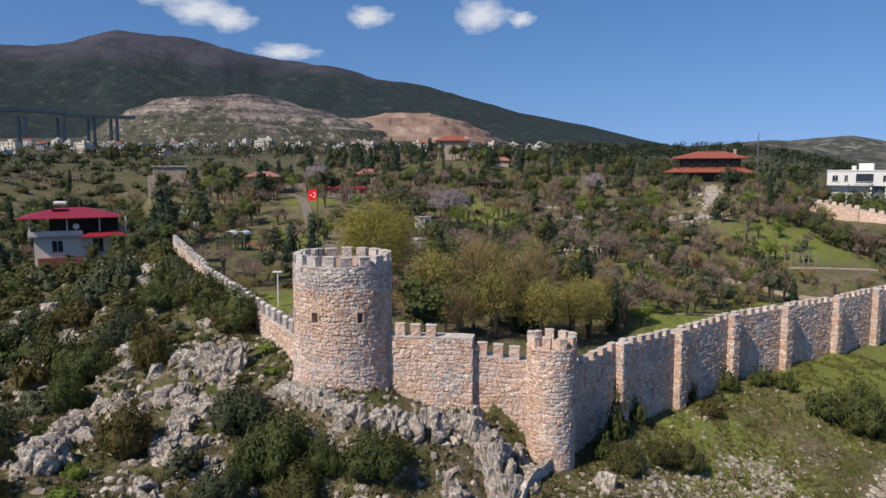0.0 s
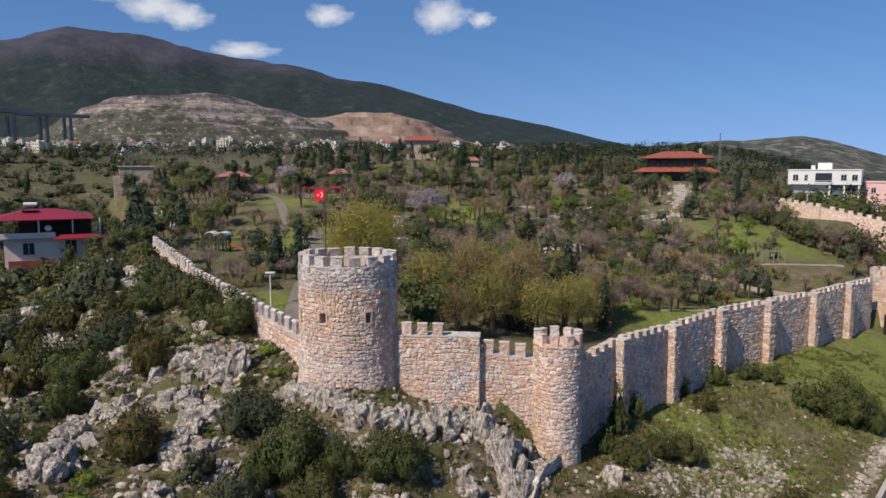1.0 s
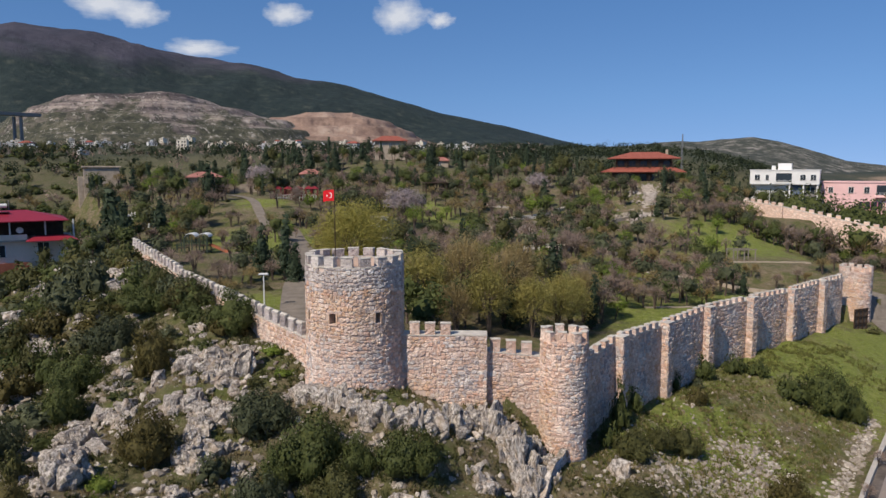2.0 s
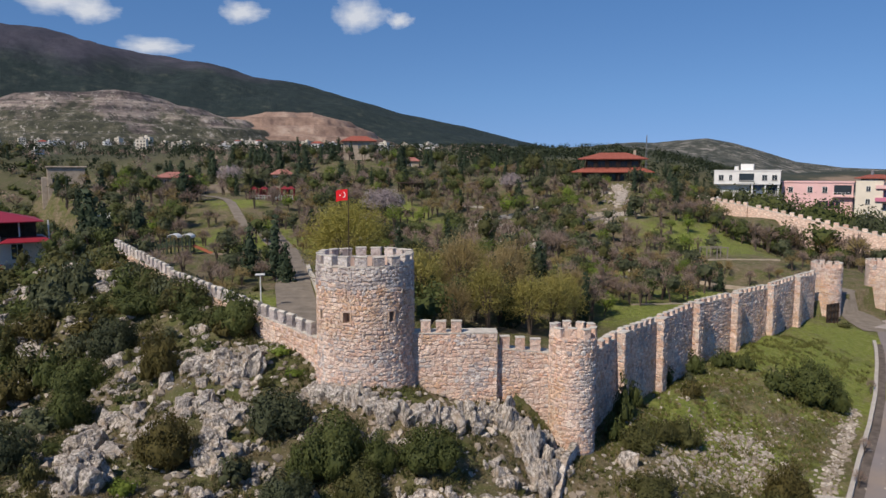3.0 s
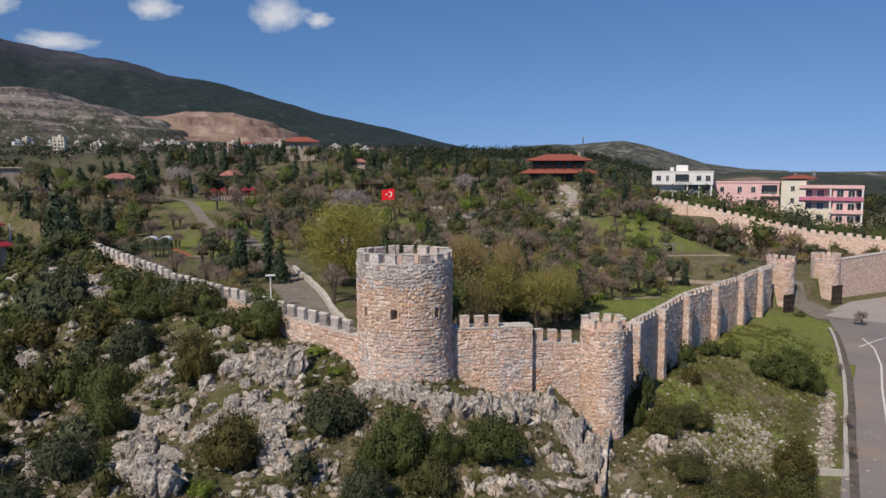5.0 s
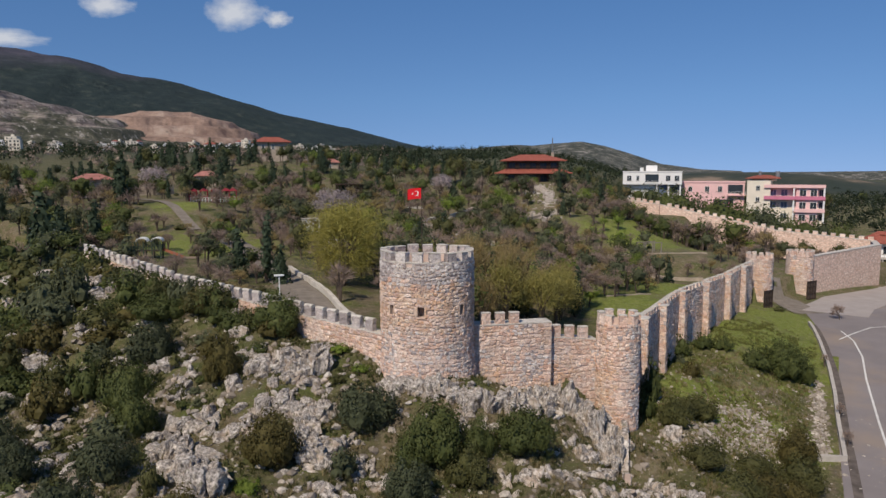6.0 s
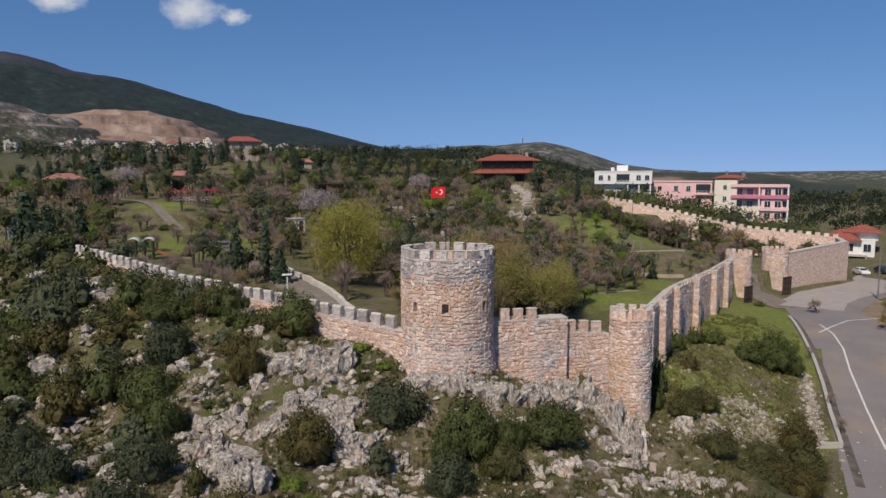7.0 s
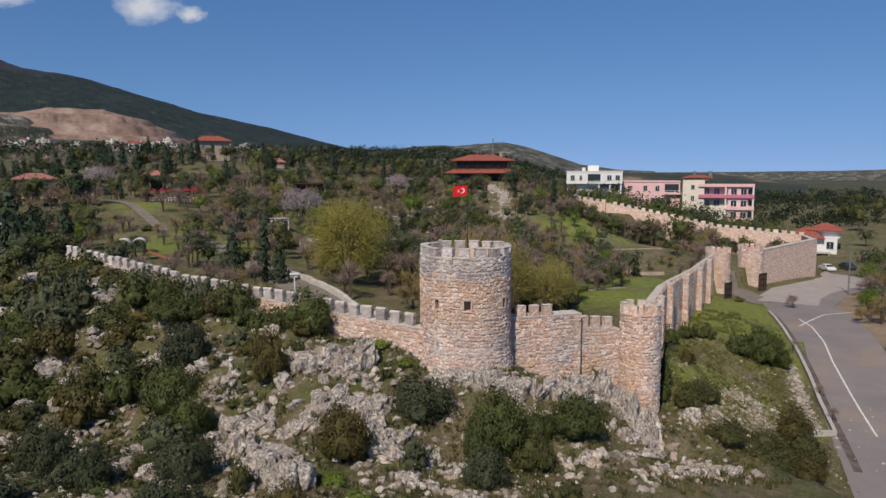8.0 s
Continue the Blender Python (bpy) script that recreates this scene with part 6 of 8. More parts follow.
for i in range(330):
    y = rng.uniform(34, 84)
    x = rng.uniform(-28 - (y - 38) * 0.45, -13 - (y - 46) * 0.45 if y > 46 else -13)
    if inside(x + 0.8, y) or noise.noise((x * 0.21, y * 0.21, 4)) > 0.12:
        continue
    s = (0.28 + 0.75 * rng.random() ** 1.6) * (1.0 if y < 60 else 1.3)
    rock(x, y, height(x, y) + 0.1 * s, s, s * 0.8, s * rng.uniform(0.6, 0.9), rng)

# pale loose stones and scree: many, joined
def scatter_stones(name, label, count, where, smin, smax, seed, in_park=False):
    rng = random.Random(seed)
    verts, faces = [], []
    base = []
    for s in range(5):
        bm = bmesh.new()
        bmesh.ops.create_icosphere(bm, subdivisions=1, radius=1.0)
        for v in bm.verts:
            v.co *= 1 + 1.1 * noise.noise(v.co * 1.9 + Vector((s * 13.1, 0, 0)))
        bm.verts.index_update()
        base.append(([v.co.copy() for v in bm.verts], [tuple(v.index for v in f.verts) for f in bm.faces]))
        bm.free()
    made = 0
    while made < count:
        x, y = where(rng)
        if inside(x, y) != in_park:
            continue
        made += 1
        s = smin + (smax - smin) * rng.random() ** 2.5
        m = Matrix.Translation((x, y, height(x, y) + 0.02 * s)) @ pose(0, 0, 0, rng.uniform(-30, 30), rng.uniform(-30, 30), rng.uniform(0, 360)) @ Matrix.Diagonal((s, s * rng.uniform(0.6, 0.9), s * rng.uniform(0.4, 0.75), 1))
        bv, bf = base[rng.randrange(5)]
        k = len(verts)
        verts += [m @ v for v in bv]
        faces += [tuple(i + k for i in f) for f in bf]
    tagged(part(name, mesh_of(name, verts, faces, M["scree"]), None), label, "stones", kind="stuff")


n = Net("loose_stone", 0.92)
c = n.ramp(n.rnd(), (0.0, (0.20, 0.165, 0.13)), (0.5, (0.32, 0.275, 0.23)), (1.0, (0.52, 0.47, 0.41)))
c = n.mix(n.ramp(n.noise(6, 5), (0.4, 0.5), (0.6, 0)), c, (0.20, 0.17, 0.14))
n.bump(n.noise(15, 5), 0.6, 0.04)
M["scree"] = n.done(c)
SCREE = [(8.2, 37.4), (12.6, 40.4), (16.8, 43.4), (21.9, 47.0), (22.6, 45.0), (19.6, 40.9), (16.0, 42.0)]


def on_scree(rng):
    k = rng.randrange(len(SCREE) - 1)
    t = rng.random()
    return (SCREE[k][0] + (SCREE[k + 1][0] - SCREE[k][0]) * t + rng.gauss(0, 1.5), SCREE[k][1] + (SCREE[k + 1][1] - SCREE[k][1]) * t + rng.gauss(0, 1.5))


scatter_stones("scree", "pale loose stones scattered on the grass", 2200, on_scree, 0.05, 0.27, 1)
scatter_stones("field_stones", "scattered pale stones in rough grass", 1500, lambda r: (r.uniform(8, 35), r.uniform(32, 57)), 0.05, 0.20, 2)
scatter_stones("slope_stones", "loose limestone rubble on the rocky slope", 2300, lambda r: (r.uniform(-37, 6), r.uniform(30, 52)), 0.08, 0.42, 3)
scatter_stones("slope_rubble", "pale rubble among the bushes of the western slope", 900, lambda r: (r.uniform(-46, -14), r.uniform(44, 84)), 0.12, 0.5, 4)
scatter_stones("bank_stones", "rough stones of the bank below the kerb", 420, lambda r: (lambda t: (25.3 + 13 * t - 0.6 - r.random() * 1.1, 39.4 + 12.6 * t + 0.4 + r.random()))(r.random()), 0.10, 0.34, 5)


# rough grass and low herbs: countless blades, joined
def tufts(name, label, count, where, seed, mat, h0, h1):
    rng = random.Random(seed)
    verts, faces = [], []
    made = 0
    while made < count:
        x, y = where(rng)
        if inside(x, y) or to_line(ROAD, x, y)[0] < 5.2:
            continue
        made += 1
        if noise.noise((x * 0.5, y * 0.5, seed)) < -0.1:
            continue
        z = height(x, y) - 0.03
        h = rng.uniform(h0, h1)
        for _ in range(7):
            a, b = rng.uniform(0, 6.283), rng.uniform(0, 6.283)
            o = Vector((x + 0.6 * h * math.cos(b) * rng.random(), y + 0.6 * h * math.sin(b) * rng.random(), z))
            t = Vector((math.cos(a), math.sin(a), 0)) * h * 0.13
            k = len(verts)
            verts += [o - t, o + t, o + Vector((rng.gauss(0, 0.35) * h, rng.gauss(0, 0.35) * h, h * rng.uniform(0.6, 1.1)))]
            faces.append((k, k + 1, k + 2))
    tagged(part(name, mesh_of(name, verts, faces, M[mat]), None), label, "grass", kind="stuff")


M["blade"] = leaf_material("rough_grass_blade", (0.095, 0.105, 0.028), (0.170, 0.175, 0.048), (0.280, 0.245, 0.105))
M["herb"] = leaf_material("low_herb", (0.055, 0.065, 0.022), (0.095, 0.105, 0.034), (0.180, 0.160, 0.070))
M["dry"] = leaf_material("dry_grass_blade", (0.17, 0.135, 0.065), (0.28, 0.225, 0.115), (0.42, 0.35, 0.20))
tufts("rough_grass", "tufted rough grass on the bank", 9000, lambda r: (r.uniform(7, 46), r.uniform(31, 68)), 81, "blade", 0.12, 0.38)
tufts("dry_grass", "straw-coloured dry grass among the scree", 2600, lambda r: (r.uniform(6, 34), r.uniform(31, 56)), 85, "dry", 0.12, 0.40)
tufts("slope_grass", "low herbs between the rocks", 7000, lambda r: (r.uniform(-36, 7), r.uniform(29, 52)), 82, "herb", 0.14, 0.42)
tufts("slope_dry_grass", "straw-coloured dry grass between the rocks", 4200, lambda r: (r.uniform(-30, 7), r.uniform(29, 46)), 84, "dry", 0.12, 0.36)
tufts("western_grass", "low herbs and dry grass along the western slope", 4200, lambda r: (r.uniform(-54, -14), r.uniform(48, 92)), 83, "herb", 0.2, 0.6)


# ---------------------------------------------------------------- buildings
M["red_tile"] = None
n = Net("red_roof_tile", 0.8)
w = n.node("ShaderNodeTexWave", Scale=3.2, Distortion=0.6)
n.put(w, "Vector", n.obj())
c = n.ramp(n.noise(1.2, 6), (0.3, (0.25, 0.072, 0.052)), (0.7, (0.38, 0.125, 0.088)))
c = n.mix(n.ramp(w.outputs["Fac"], (0.0, 0.35), (0.5, 0.0)), c, (0.24, 0.05, 0.03))
n.bump(w.outputs["Fac"], 0.6, 0.05)
M["red_tile"] = n.done(c)
M["faded_tile"] = plain("faded_red_tile", (0.40, 0.175, 0.145), 0.85, 0.22, 0.8, bump=0.3)
M["red_sheet"] = plain("red_sheet_roof", (0.28, 0.026, 0.045), 0.45, 0.12, 0.8)
M["white_wall"] = plain("white_render", (0.74, 0.73, 0.71), 0.85, 0.08, 0.5)
M["pink_wall"] = plain("pink_render", (0.76, 0.49, 0.475), 0.85, 0.08, 0.5)
M["magenta"] = plain("magenta_paint", (0.56, 0.19, 0.28), 0.8, 0.1, 0.6)
M["cream"] = plain("cream_render", (0.72, 0.65, 0.54), 0.85, 0.08, 0.5)
M["dark_wood"] = plain("dark_wood", (0.075, 0.048, 0.034), 0.7, 0.3, 2.0)
M["shade_glass"] = plain("window_glass", (0.035, 0.045, 0.055), 0.12, 0.2, 1.0)
M["blue_glass"] = plain("blue_curtain_glass", (0.16, 0.20, 0.28), 0.2, 0.2, 1.0)
M["metal"] = plain("grey_metal", (0.30, 0.30, 0.30), 0.5, 0.15, 3.0, metal=0.6)
M["white_metal"] = plain("white_enamel", (0.72, 0.72, 0.70), 0.45, 0.08, 2.0)
M["house_stone"] = plain("pale_house_stone", (0.46, 0.38, 0.30), 0.9, 0.25, 1.2, bump=0.4)
M["grey_block"] = plain("grey_block_wall", (0.28, 0.26, 0.24), 0.9, 0.25, 0.8)


def hip_roof(x0, x1, y0, y1, z0, z1, inset, thick=0.18):
    """A four-sided roof with an eaves board; inset is how far the ridge stands in from the ends."""
    bm = bmesh.new()
    low = [bm.verts.new(p) for p in ((x0, y0, z0 - thick), (x1, y0, z0 - thick), (x1, y1, z0 - thick), (x0, y1, z0 - thick))]
    eave = [bm.verts.new(p) for p in ((x0, y0, z0), (x1, y0, z0), (x1, y1, z0), (x0, y1, z0))]
    ym = (y0 + y1) / 2
    ra, rb = bm.verts.new((x0 + inset, ym, z1)), bm.verts.new((x1 - inset, ym, z1))
    bm.faces.new(low[::-1])
    for i in range(4):
        j = (i + 1) % 4
        bm.faces.new((low[i], low[j], eave[j], eave[i]))
    bm.faces.new((eave[0], eave[1], rb, ra))
    bm.faces.new((eave[1], eave[2], rb))
    bm.faces.new((eave[2], eave[3], ra, rb))
    bm.faces.new((eave[3], eave[0], ra))
    return bm


def skirt_roof(x0, x1, y0, y1, z0, z1, inn, thick=0.15):
    """A sloping canopy all round a building, open in the middle."""
    bm = bmesh.new()
    rings = []
    for d, z in ((0, z0 - thick), (0, z0), (inn, z1), (inn, z1 - thick)):
        rings.append([bm.verts.new(p) for p in ((x0 + d, y0 + d, z), (x1 - d, y0 + d, z), (x1 - d, y1 - d, z), (x0 + d, y1 - d, z))])
    for k in range(4):
        a, b = rings[k], rings[(k + 1) % 4]
        for i in range(4):
            bm.faces.new((a[i], a[(i + 1) % 4], b[(i + 1) % 4], b[i]))
    return bm


def window(parent, x, y, z, w, h, side="front", glass="shade_glass", frame_mat="white_metal", sill=True):
    """A window on the front (-y) or a side (+x or -x) face: frame, pane set back in it, sill."""
    m = {"front": Matrix.Translation((x, y, z)), "right": Matrix.Translation((x, y, z)) @ pose(0, 0, 0, 0, 0, 90), "left": Matrix.Translation((x, y, z)) @ pose(0, 0, 0, 0, 0, -90)}[side]
    wd = part("window", box(-w / 2, w / 2, -0.02, 0.05, 0, h, m=m), M[glass], parent)
    bm = bmesh.new()
    t = 0.08
    for q in ((-w / 2 - t, -w / 2, 0, h), (w / 2, w / 2 + t, 0, h), (-w / 2 - t, w / 2 + t, h, h + t), (-0.03, 0.03, 0, h)):
        add_box(bm, q[0], q[1], -0.06, 0.04, q[2], q[3], m=m)
    part("window_frame", bm, M[frame_mat], wd)
    if sill:
        part("window_sill", box(-w / 2 - 0.15, w / 2 + 0.15, -0.14, 0.04, -0.09, 0, m=m), M["concrete"], wd)
    return wd


def rail(parent, x0, x1, y, z, h=0.9, mat="white_metal", step=0.9, name="railing"):
    bm = bmesh.new()
    n = max(1, int((x1 - x0) / step))
    for i in range(n + 1):
        x = x0 + (x1 - x0) * i / n
        add_box(bm, x - 0.03, x + 0.03, y - 0.03, y + 0.03, z, z + h)
    for k in (0.5, 1.0):
        add_box(bm, x0, x1, y - 0.035, y + 0.035, z + h * k - 0.05, z + h * k)
    return part(name, bm, M[mat], parent)


def pavilion():
    t = thing("pavilion", "two-storey timber tea house with orange-red tiled roofs on a hill", "building", at=pose(66.4, 175.2, 0, 0, 0, -24))
    part("base", box(-8.2, 8.2, -4.8, 5.0, 12.0, 19.4), M["house_stone"], t)
    part("wall", box(-7.6, 7.6, -3.6, 4.4, 19.4, 22.4), M["dark_wood"], t)
    part("lower_roof", skirt_roof(-10.4, 10.4, -6.2, 6.2, 22.25, 23.4, 3.0), M["red_tile"], t, "orange-red tiled canopy roof")
    part("upper_wall", box(-6.9, 6.9, -2.9, 3.4, 22.4, 25.7), M["dark_wood"], t)
    part("upper_roof", hip_roof(-8.9, 8.9, -5.2, 5.2, 25.65, 27.3, 5.6), M["red_tile"], t, "orange-red tiled hipped roof")
    for i in range(6):
        x = -7.6 + i * 3.04
        part("post", box(x - 0.11, x + 0.11, -5.4, -5.18, 18.4, 22.2), M["dark_wood"], t)
        part("post", box(x * 0.93 - 0.09, x * 0.93 + 0.09, -4.3, -4.12, 23.1, 25.6), M["dark_wood"], t)
    rail(t, -7.2, 7.2, -4.2, 23.1, 0.9, "dark_wood")
    for i in range(5):
        window(t, -5.6 + i * 2.8, -2.9, 23.5, 1.6, 1.5, frame_mat="dark_wood", sill=False)
        window(t, -5.8 + i * 2.9, -3.6, 20.0, 1.7, 1.7, frame_mat="dark_wood", sill=False)
    part("chimney", box(5.2, 5.9, 1.0, 1.7, 26.0, 27.9, 0.03), M["house_stone"], t)


def white_house():
    t = thing("white_house", "white flat-roofed two-storey house with a recessed lower floor", "building", at=pose(96.6, 176.8, 0, 0, 0, -36))
    part("wall", box(0, 16.4, 0, 10, 18.9, 22.5), M["white_wall"], t)
    part("lower_wall", box(0.2, 9.0, 1.6, 9.8, 8.0, 18.9), M["white_wall"], t)
    part("parapet", box(-0.15, 16.55, -0.15, 10.15, 22.5, 22.75), M["white_wall"], t)
    part("stair_house", box(6.4, 9.6, 4.0, 8.0, 22.5, 24.4), M["white_wall"], t)
    part("tank", rod((5.2, 6, 22.7), (5.2, 6, 23.8), 0.55, seg=14), M["white_metal"], t)
    for x in (1.8, 4.2, 12.6, 15.0):
        window(t, x, 0.0, 20.0, 1.2 if x != 4.2 else 0.7, 1.4)
    part("loggia", box(6.3, 10.0, -0.02, 0.02, 19.6, 21.8), M["shade_glass"], t, "shaded loggia glazing")
    rail(t, 6.2, 10.1, -0.25, 19.0, 0.95)
    for x in (9.6, 12.8, 16.0):
        part("column", box(x - 0.2, x + 0.2, 0.3, 0.7, 9.0, 18.9), M["white_wall"], t)
    part("blue_shutter", box(10.2, 12.3, 1.4, 1.5, 16.2, 18.6), M["blue_glass"], t)
    window(t, 14.4, 1.55, 16.4, 2.0, 1.8)
    part("back_wall", box(9.0, 16.2, 1.55, 9.8, 8.0, 18.9), M["grey_block"], t)


def pink_house():
    t = thing("pink_house", "salmon-pink flat-roofed house with balconies", "building", at=pose(113.6, 171.6, 0, 0, 0, -42))
    part("wall", box(0, 16.8, 0, 9, 6.0, 19.4), M["pink_wall"], t)
    part("parapet", box(-0.2, 17.0, -0.2, 9.2, 19.4, 19.75), M["pink_wall"], t)
    for x in (6.8, 10.3):
        window(t, x, 0, 16.8, 1.1, 1.5)
    part("balcony_opening", box(12.4, 16.4, -0.03, 0.02, 16.3, 18.8), M["shade_glass"], t)
    part("balcony_slab", box(12.2, 17.2, -1.2, 0.0, 15.7, 16.0), M["pink_wall"], t)
    rail(t, 12.3, 17.1, -1.1, 16.0, 0.9)
    part("opening", box(8.6, 14.0, -0.03, 0.02, 12.6, 14.6), M["shade_glass"], t)
    for x in (9.8, 11.3, 12.8):
        part("mullion", box(x - 0.09, x + 0.09, -0.08, 0.0, 12.6, 14.6), M["magenta"], t)
    window(t, 2.2, 0, 16.8, 1.0, 1.4)


def apartments():
    t = thing("apartment_house", "cream and pink three-storey apartment house with long balconies", "building", at=pose(124.2, 157.4, 0, 0, 0, -47))
    part("wall", box(0, 6.0, 0, 10, 5.0, 20.2), M["cream"], t)
    part("roof", hip_roof(-0.5, 8.4, -0.5, 9.0, 20.75, 21.6, 3.0), M["red_tile"], t)
    part("attic", box(0.8, 7.2, 1.5, 8.0, 20.0, 20.7), M["cream"], t)
    part("wing", box(4.6, 19.0, 1.6, 10, 5.0, 18.5), M["cream"], t)
    part("bay", box(12.4, 17.6, 0.1, 1.6, 5.0, 18.2), M["pink_wall"], t)
    for k, z in enumerate((18.2, 15.0, 11.6)):
        part("balcony_slab", box(4.4 if k < 2 else 12.0, 19.4, -0.5, 1.6, z - 0.1, z + (0.75 if k == 0 else 0.85)), M["magenta"] if k == 1 else M["pink_wall"], t)
    for z in (15.9, 12.5, 9.2):
        for x in (6.6, 9.4, 14.0, 16.6, 18.4):
            y = 1.6 if x < 12.4 or x > 17.6 else 0.1
            window(t, x, y, z, 1.5 if x < 18 else 0.8, 1.7, glass="blue_glass" if x < 12 and z > 12 else "shade_glass", sill=False)
        part("column", box(11.6, 12.0, -0.4, 0.0, z - 0.7, z + 2.2), M["white_wall"], t)
        part("column", box(18.9, 19.3, -0.4, 0.0, z - 0.7, z + 2.2), M["white_wall"], t)
    for z in (17.4, 14.2, 10.8):
        window(t, 2.8, 0.0, z, 0.9, 1.2)
    part("tank", rod((3.0, 4, 21.4), (3.0, 4, 22.6), 0.4, seg=12), M["metal"], t)
    part("tank", rod((7.4, 5, 20.9), (7.4, 5, 22.6), 0.6, seg=12), M["metal"], t)


def red_roof_house():
    t = thing("roadside_house", "white roadside house with stepped red-tiled roofs", "building", at=pose(124.7, 123.1, -2.1, 0, 0, -55) @ Matrix.Diagonal((0.96, 0.96, 1.0, 1)))
    part("wall", box(2.0, 12.4, 0, 8, -3.0, 8.4), M["white_wall"], t)
    part("roof", hip_roof(0.6, 9.6, -1.4, 8.6, 8.2, 10.6, 4.0), M["red_tile"], t)
    part("upper_wall", box(6.0, 13.0, 3.0, 9.0, 8.0, 10.0), M["white_wall"], t)
    part("upper_roof", hip_roof(5.2, 13.8, 1.6, 10.0, 10.0, 11.6, 3.5), M["red_tile"], t)
    part("canopy", box(2.0, 11.0, -3.2, 0.0, 4.6, 4.85), M["concrete"], t)
    for x in (2.3, 6.4, 10.7):
        part("column", box(x - 0.15, x + 0.15, -3.1, -2.8, -2.0, 4.6), M["concrete"], t)
    part("shop_front", box(2.3, 10.8, -0.04, 0.0, 0.5, 4.4), M["shade_glass"], t)
    window(t, 7.0, 0.0, 5.6, 1.6, 1.7)
    window(t, 10.8, 0.0, 5.6, 1.6, 1.7)


M["villa_wall"] = plain("cream_render", (0.78, 0.66, 0.56), 0.85, 0.1, 0.6)


def villa():
    t = thing("villa", "white villa with a dark red sheet-metal roof over a terrace", "building", at=pose(-51.2, 98.4, 0, 0, 0, 26))
    part("wall", box(-5.6, 5.4, -2.2, 6.0, 4.0, 13.4), M["villa_wall"], t)
    part("base", box(-5.2, 0.5, -2.8, -2.2, 4.0, 10.6), M["red_brick"], t, "red-brown brick base")
    part("terrace", box(-6.2, 6.0, -3.0, 6.4, 13.4, 13.6), M["concrete"], t)
    part("parapet", box(-6.2, 0.4, -3.05, -2.9, 13.6, 14.3), M["villa_wall"], t)
    part("back_wall", box(-4.0, 5.0, 3.2, 6.0, 13.6, 16.0), M["dark_wood"], t)
    part("roof", hip_roof(-7.2, 5.2, -4.0, 6.4, 16.1, 17.3, 4.6, 0.12), M["red_sheet"], t, "dark red sheet-metal hipped roof")
    part("awning", hip_roof(0.2, 6.2, -4.6, -1.6, 13.5, 14.1, 1.2, 0.08), M["red_sheet"], t)
    for x in (-6.0, -1.5, 2.5, 5.8):
        part("post", box(x - 0.09, x + 0.09, -2.9, -2.72, 13.6, 16.1), M["white_metal"], t)
    window(t, -2.8, -2.2, 11.4, 1.3, 1.5)
    window(t, 2.2, -2.2, 11.2, 1.3, 1.9)
    d = part("dish_mast", rod((-0.4, -3.0, 13.5), (-0.4, -3.0, 14.9), 0.04), M["metal"], t)
    bm = bmesh.new()
    bmesh.ops.create_cone(bm, cap_ends=False, segments=20, radius1=0.42, radius2=0.05, depth=0.14, matrix=Matrix.Translation((-0.4, -3.15, 14.9)) @ pose(0, 0, 0, -70, 0, 0))
    part("dish", bm, M["white_metal"], d, "white satellite dish")
    tank = part("water_heater", rod((-3.2, 1.2, 17.9), (-1.6, 1.2, 17.9), 0.28, seg=14), M["white_metal"], t)
    part("panel", box(-3.4, -1.4, -0.9, 0.8, 17.0, 17.06, m=pose(0, 0, 0.1, 0, 0, 0)), M["shade_glass"], tank)
    part("stand", rod((-1.4, 1.3, 16.8), (-1.4, 1.3, 18.6), 0.05), M["metal"], tank)


M["red_brick"] = plain("red_brown_brick", (0.27, 0.10, 0.07), 0.9, 0.2, 1.5)


def stone_house():
    t = thing("stone_house", "old stone house with a low red roof on the hilltop", "building", at=pose(3.2, 243.5, 0, 0, 0, 0))
    part("wall", box(-5.0, 5.2, -3.5, 3.5, 22, 32.8), M["house_stone"], t)
    part("roof", hip_roof(-6.0, 6.2, -4.4, 4.4, 32.7, 34.4, 3.6), M["red_tile"], t)
    for x in (-3, 0.2, 3.2):
        window(t, x, -3.5, 30.2, 0.9, 1.3)


def red_hut(x, y, z, w, yaw, label, name="park_kiosk"):
    t = thing(name, label, "hut", "red-roofed huts", at=pose(x, y, z, 0, 0, yaw))
    part("roof", hip_roof(-w / 2, w / 2, -w * 0.36, w * 0.36, 2.4, 3.5, w * 0.33), M["faded_tile"], t)
    part("wall", box(-w * 0.40, w * 0.40, -w * 0.26, w * 0.28, -1.5, 2.35), M["house_stone"], t)
    for sx in (-1, 1):
        for sy in (-1, 1):
            part("post", box(sx * w * 0.46 - 0.08, sx * w * 0.46 + 0.08, sy * w * 0.32 - 0.08, sy * w * 0.32 + 0.08, -1.5, 2.3), M["dark_wood"], t)
    window(t, -w * 0.18, -w * 0.26, 0.6, 0.9, 1.1)


pavilion()
white_house()
pink_house()
apartments()
red_roof_house()
villa()
stone_house()
red_hut(-41.4, 162.5, 18.8, 8.0, 8, "low stone kiosk with a red tiled roof in the park")
red_hut(-18.8, 176, 19.4, 5.4, -4, "low hut with a faded red roof among trees")
red_hut(71.2, 131.4, 10.2, 3.6, -20, "small garden shelter with a bright red roof")
red_hut(18, 214, 23.2, 4.6, 0, "small red-roofed house behind the trees")


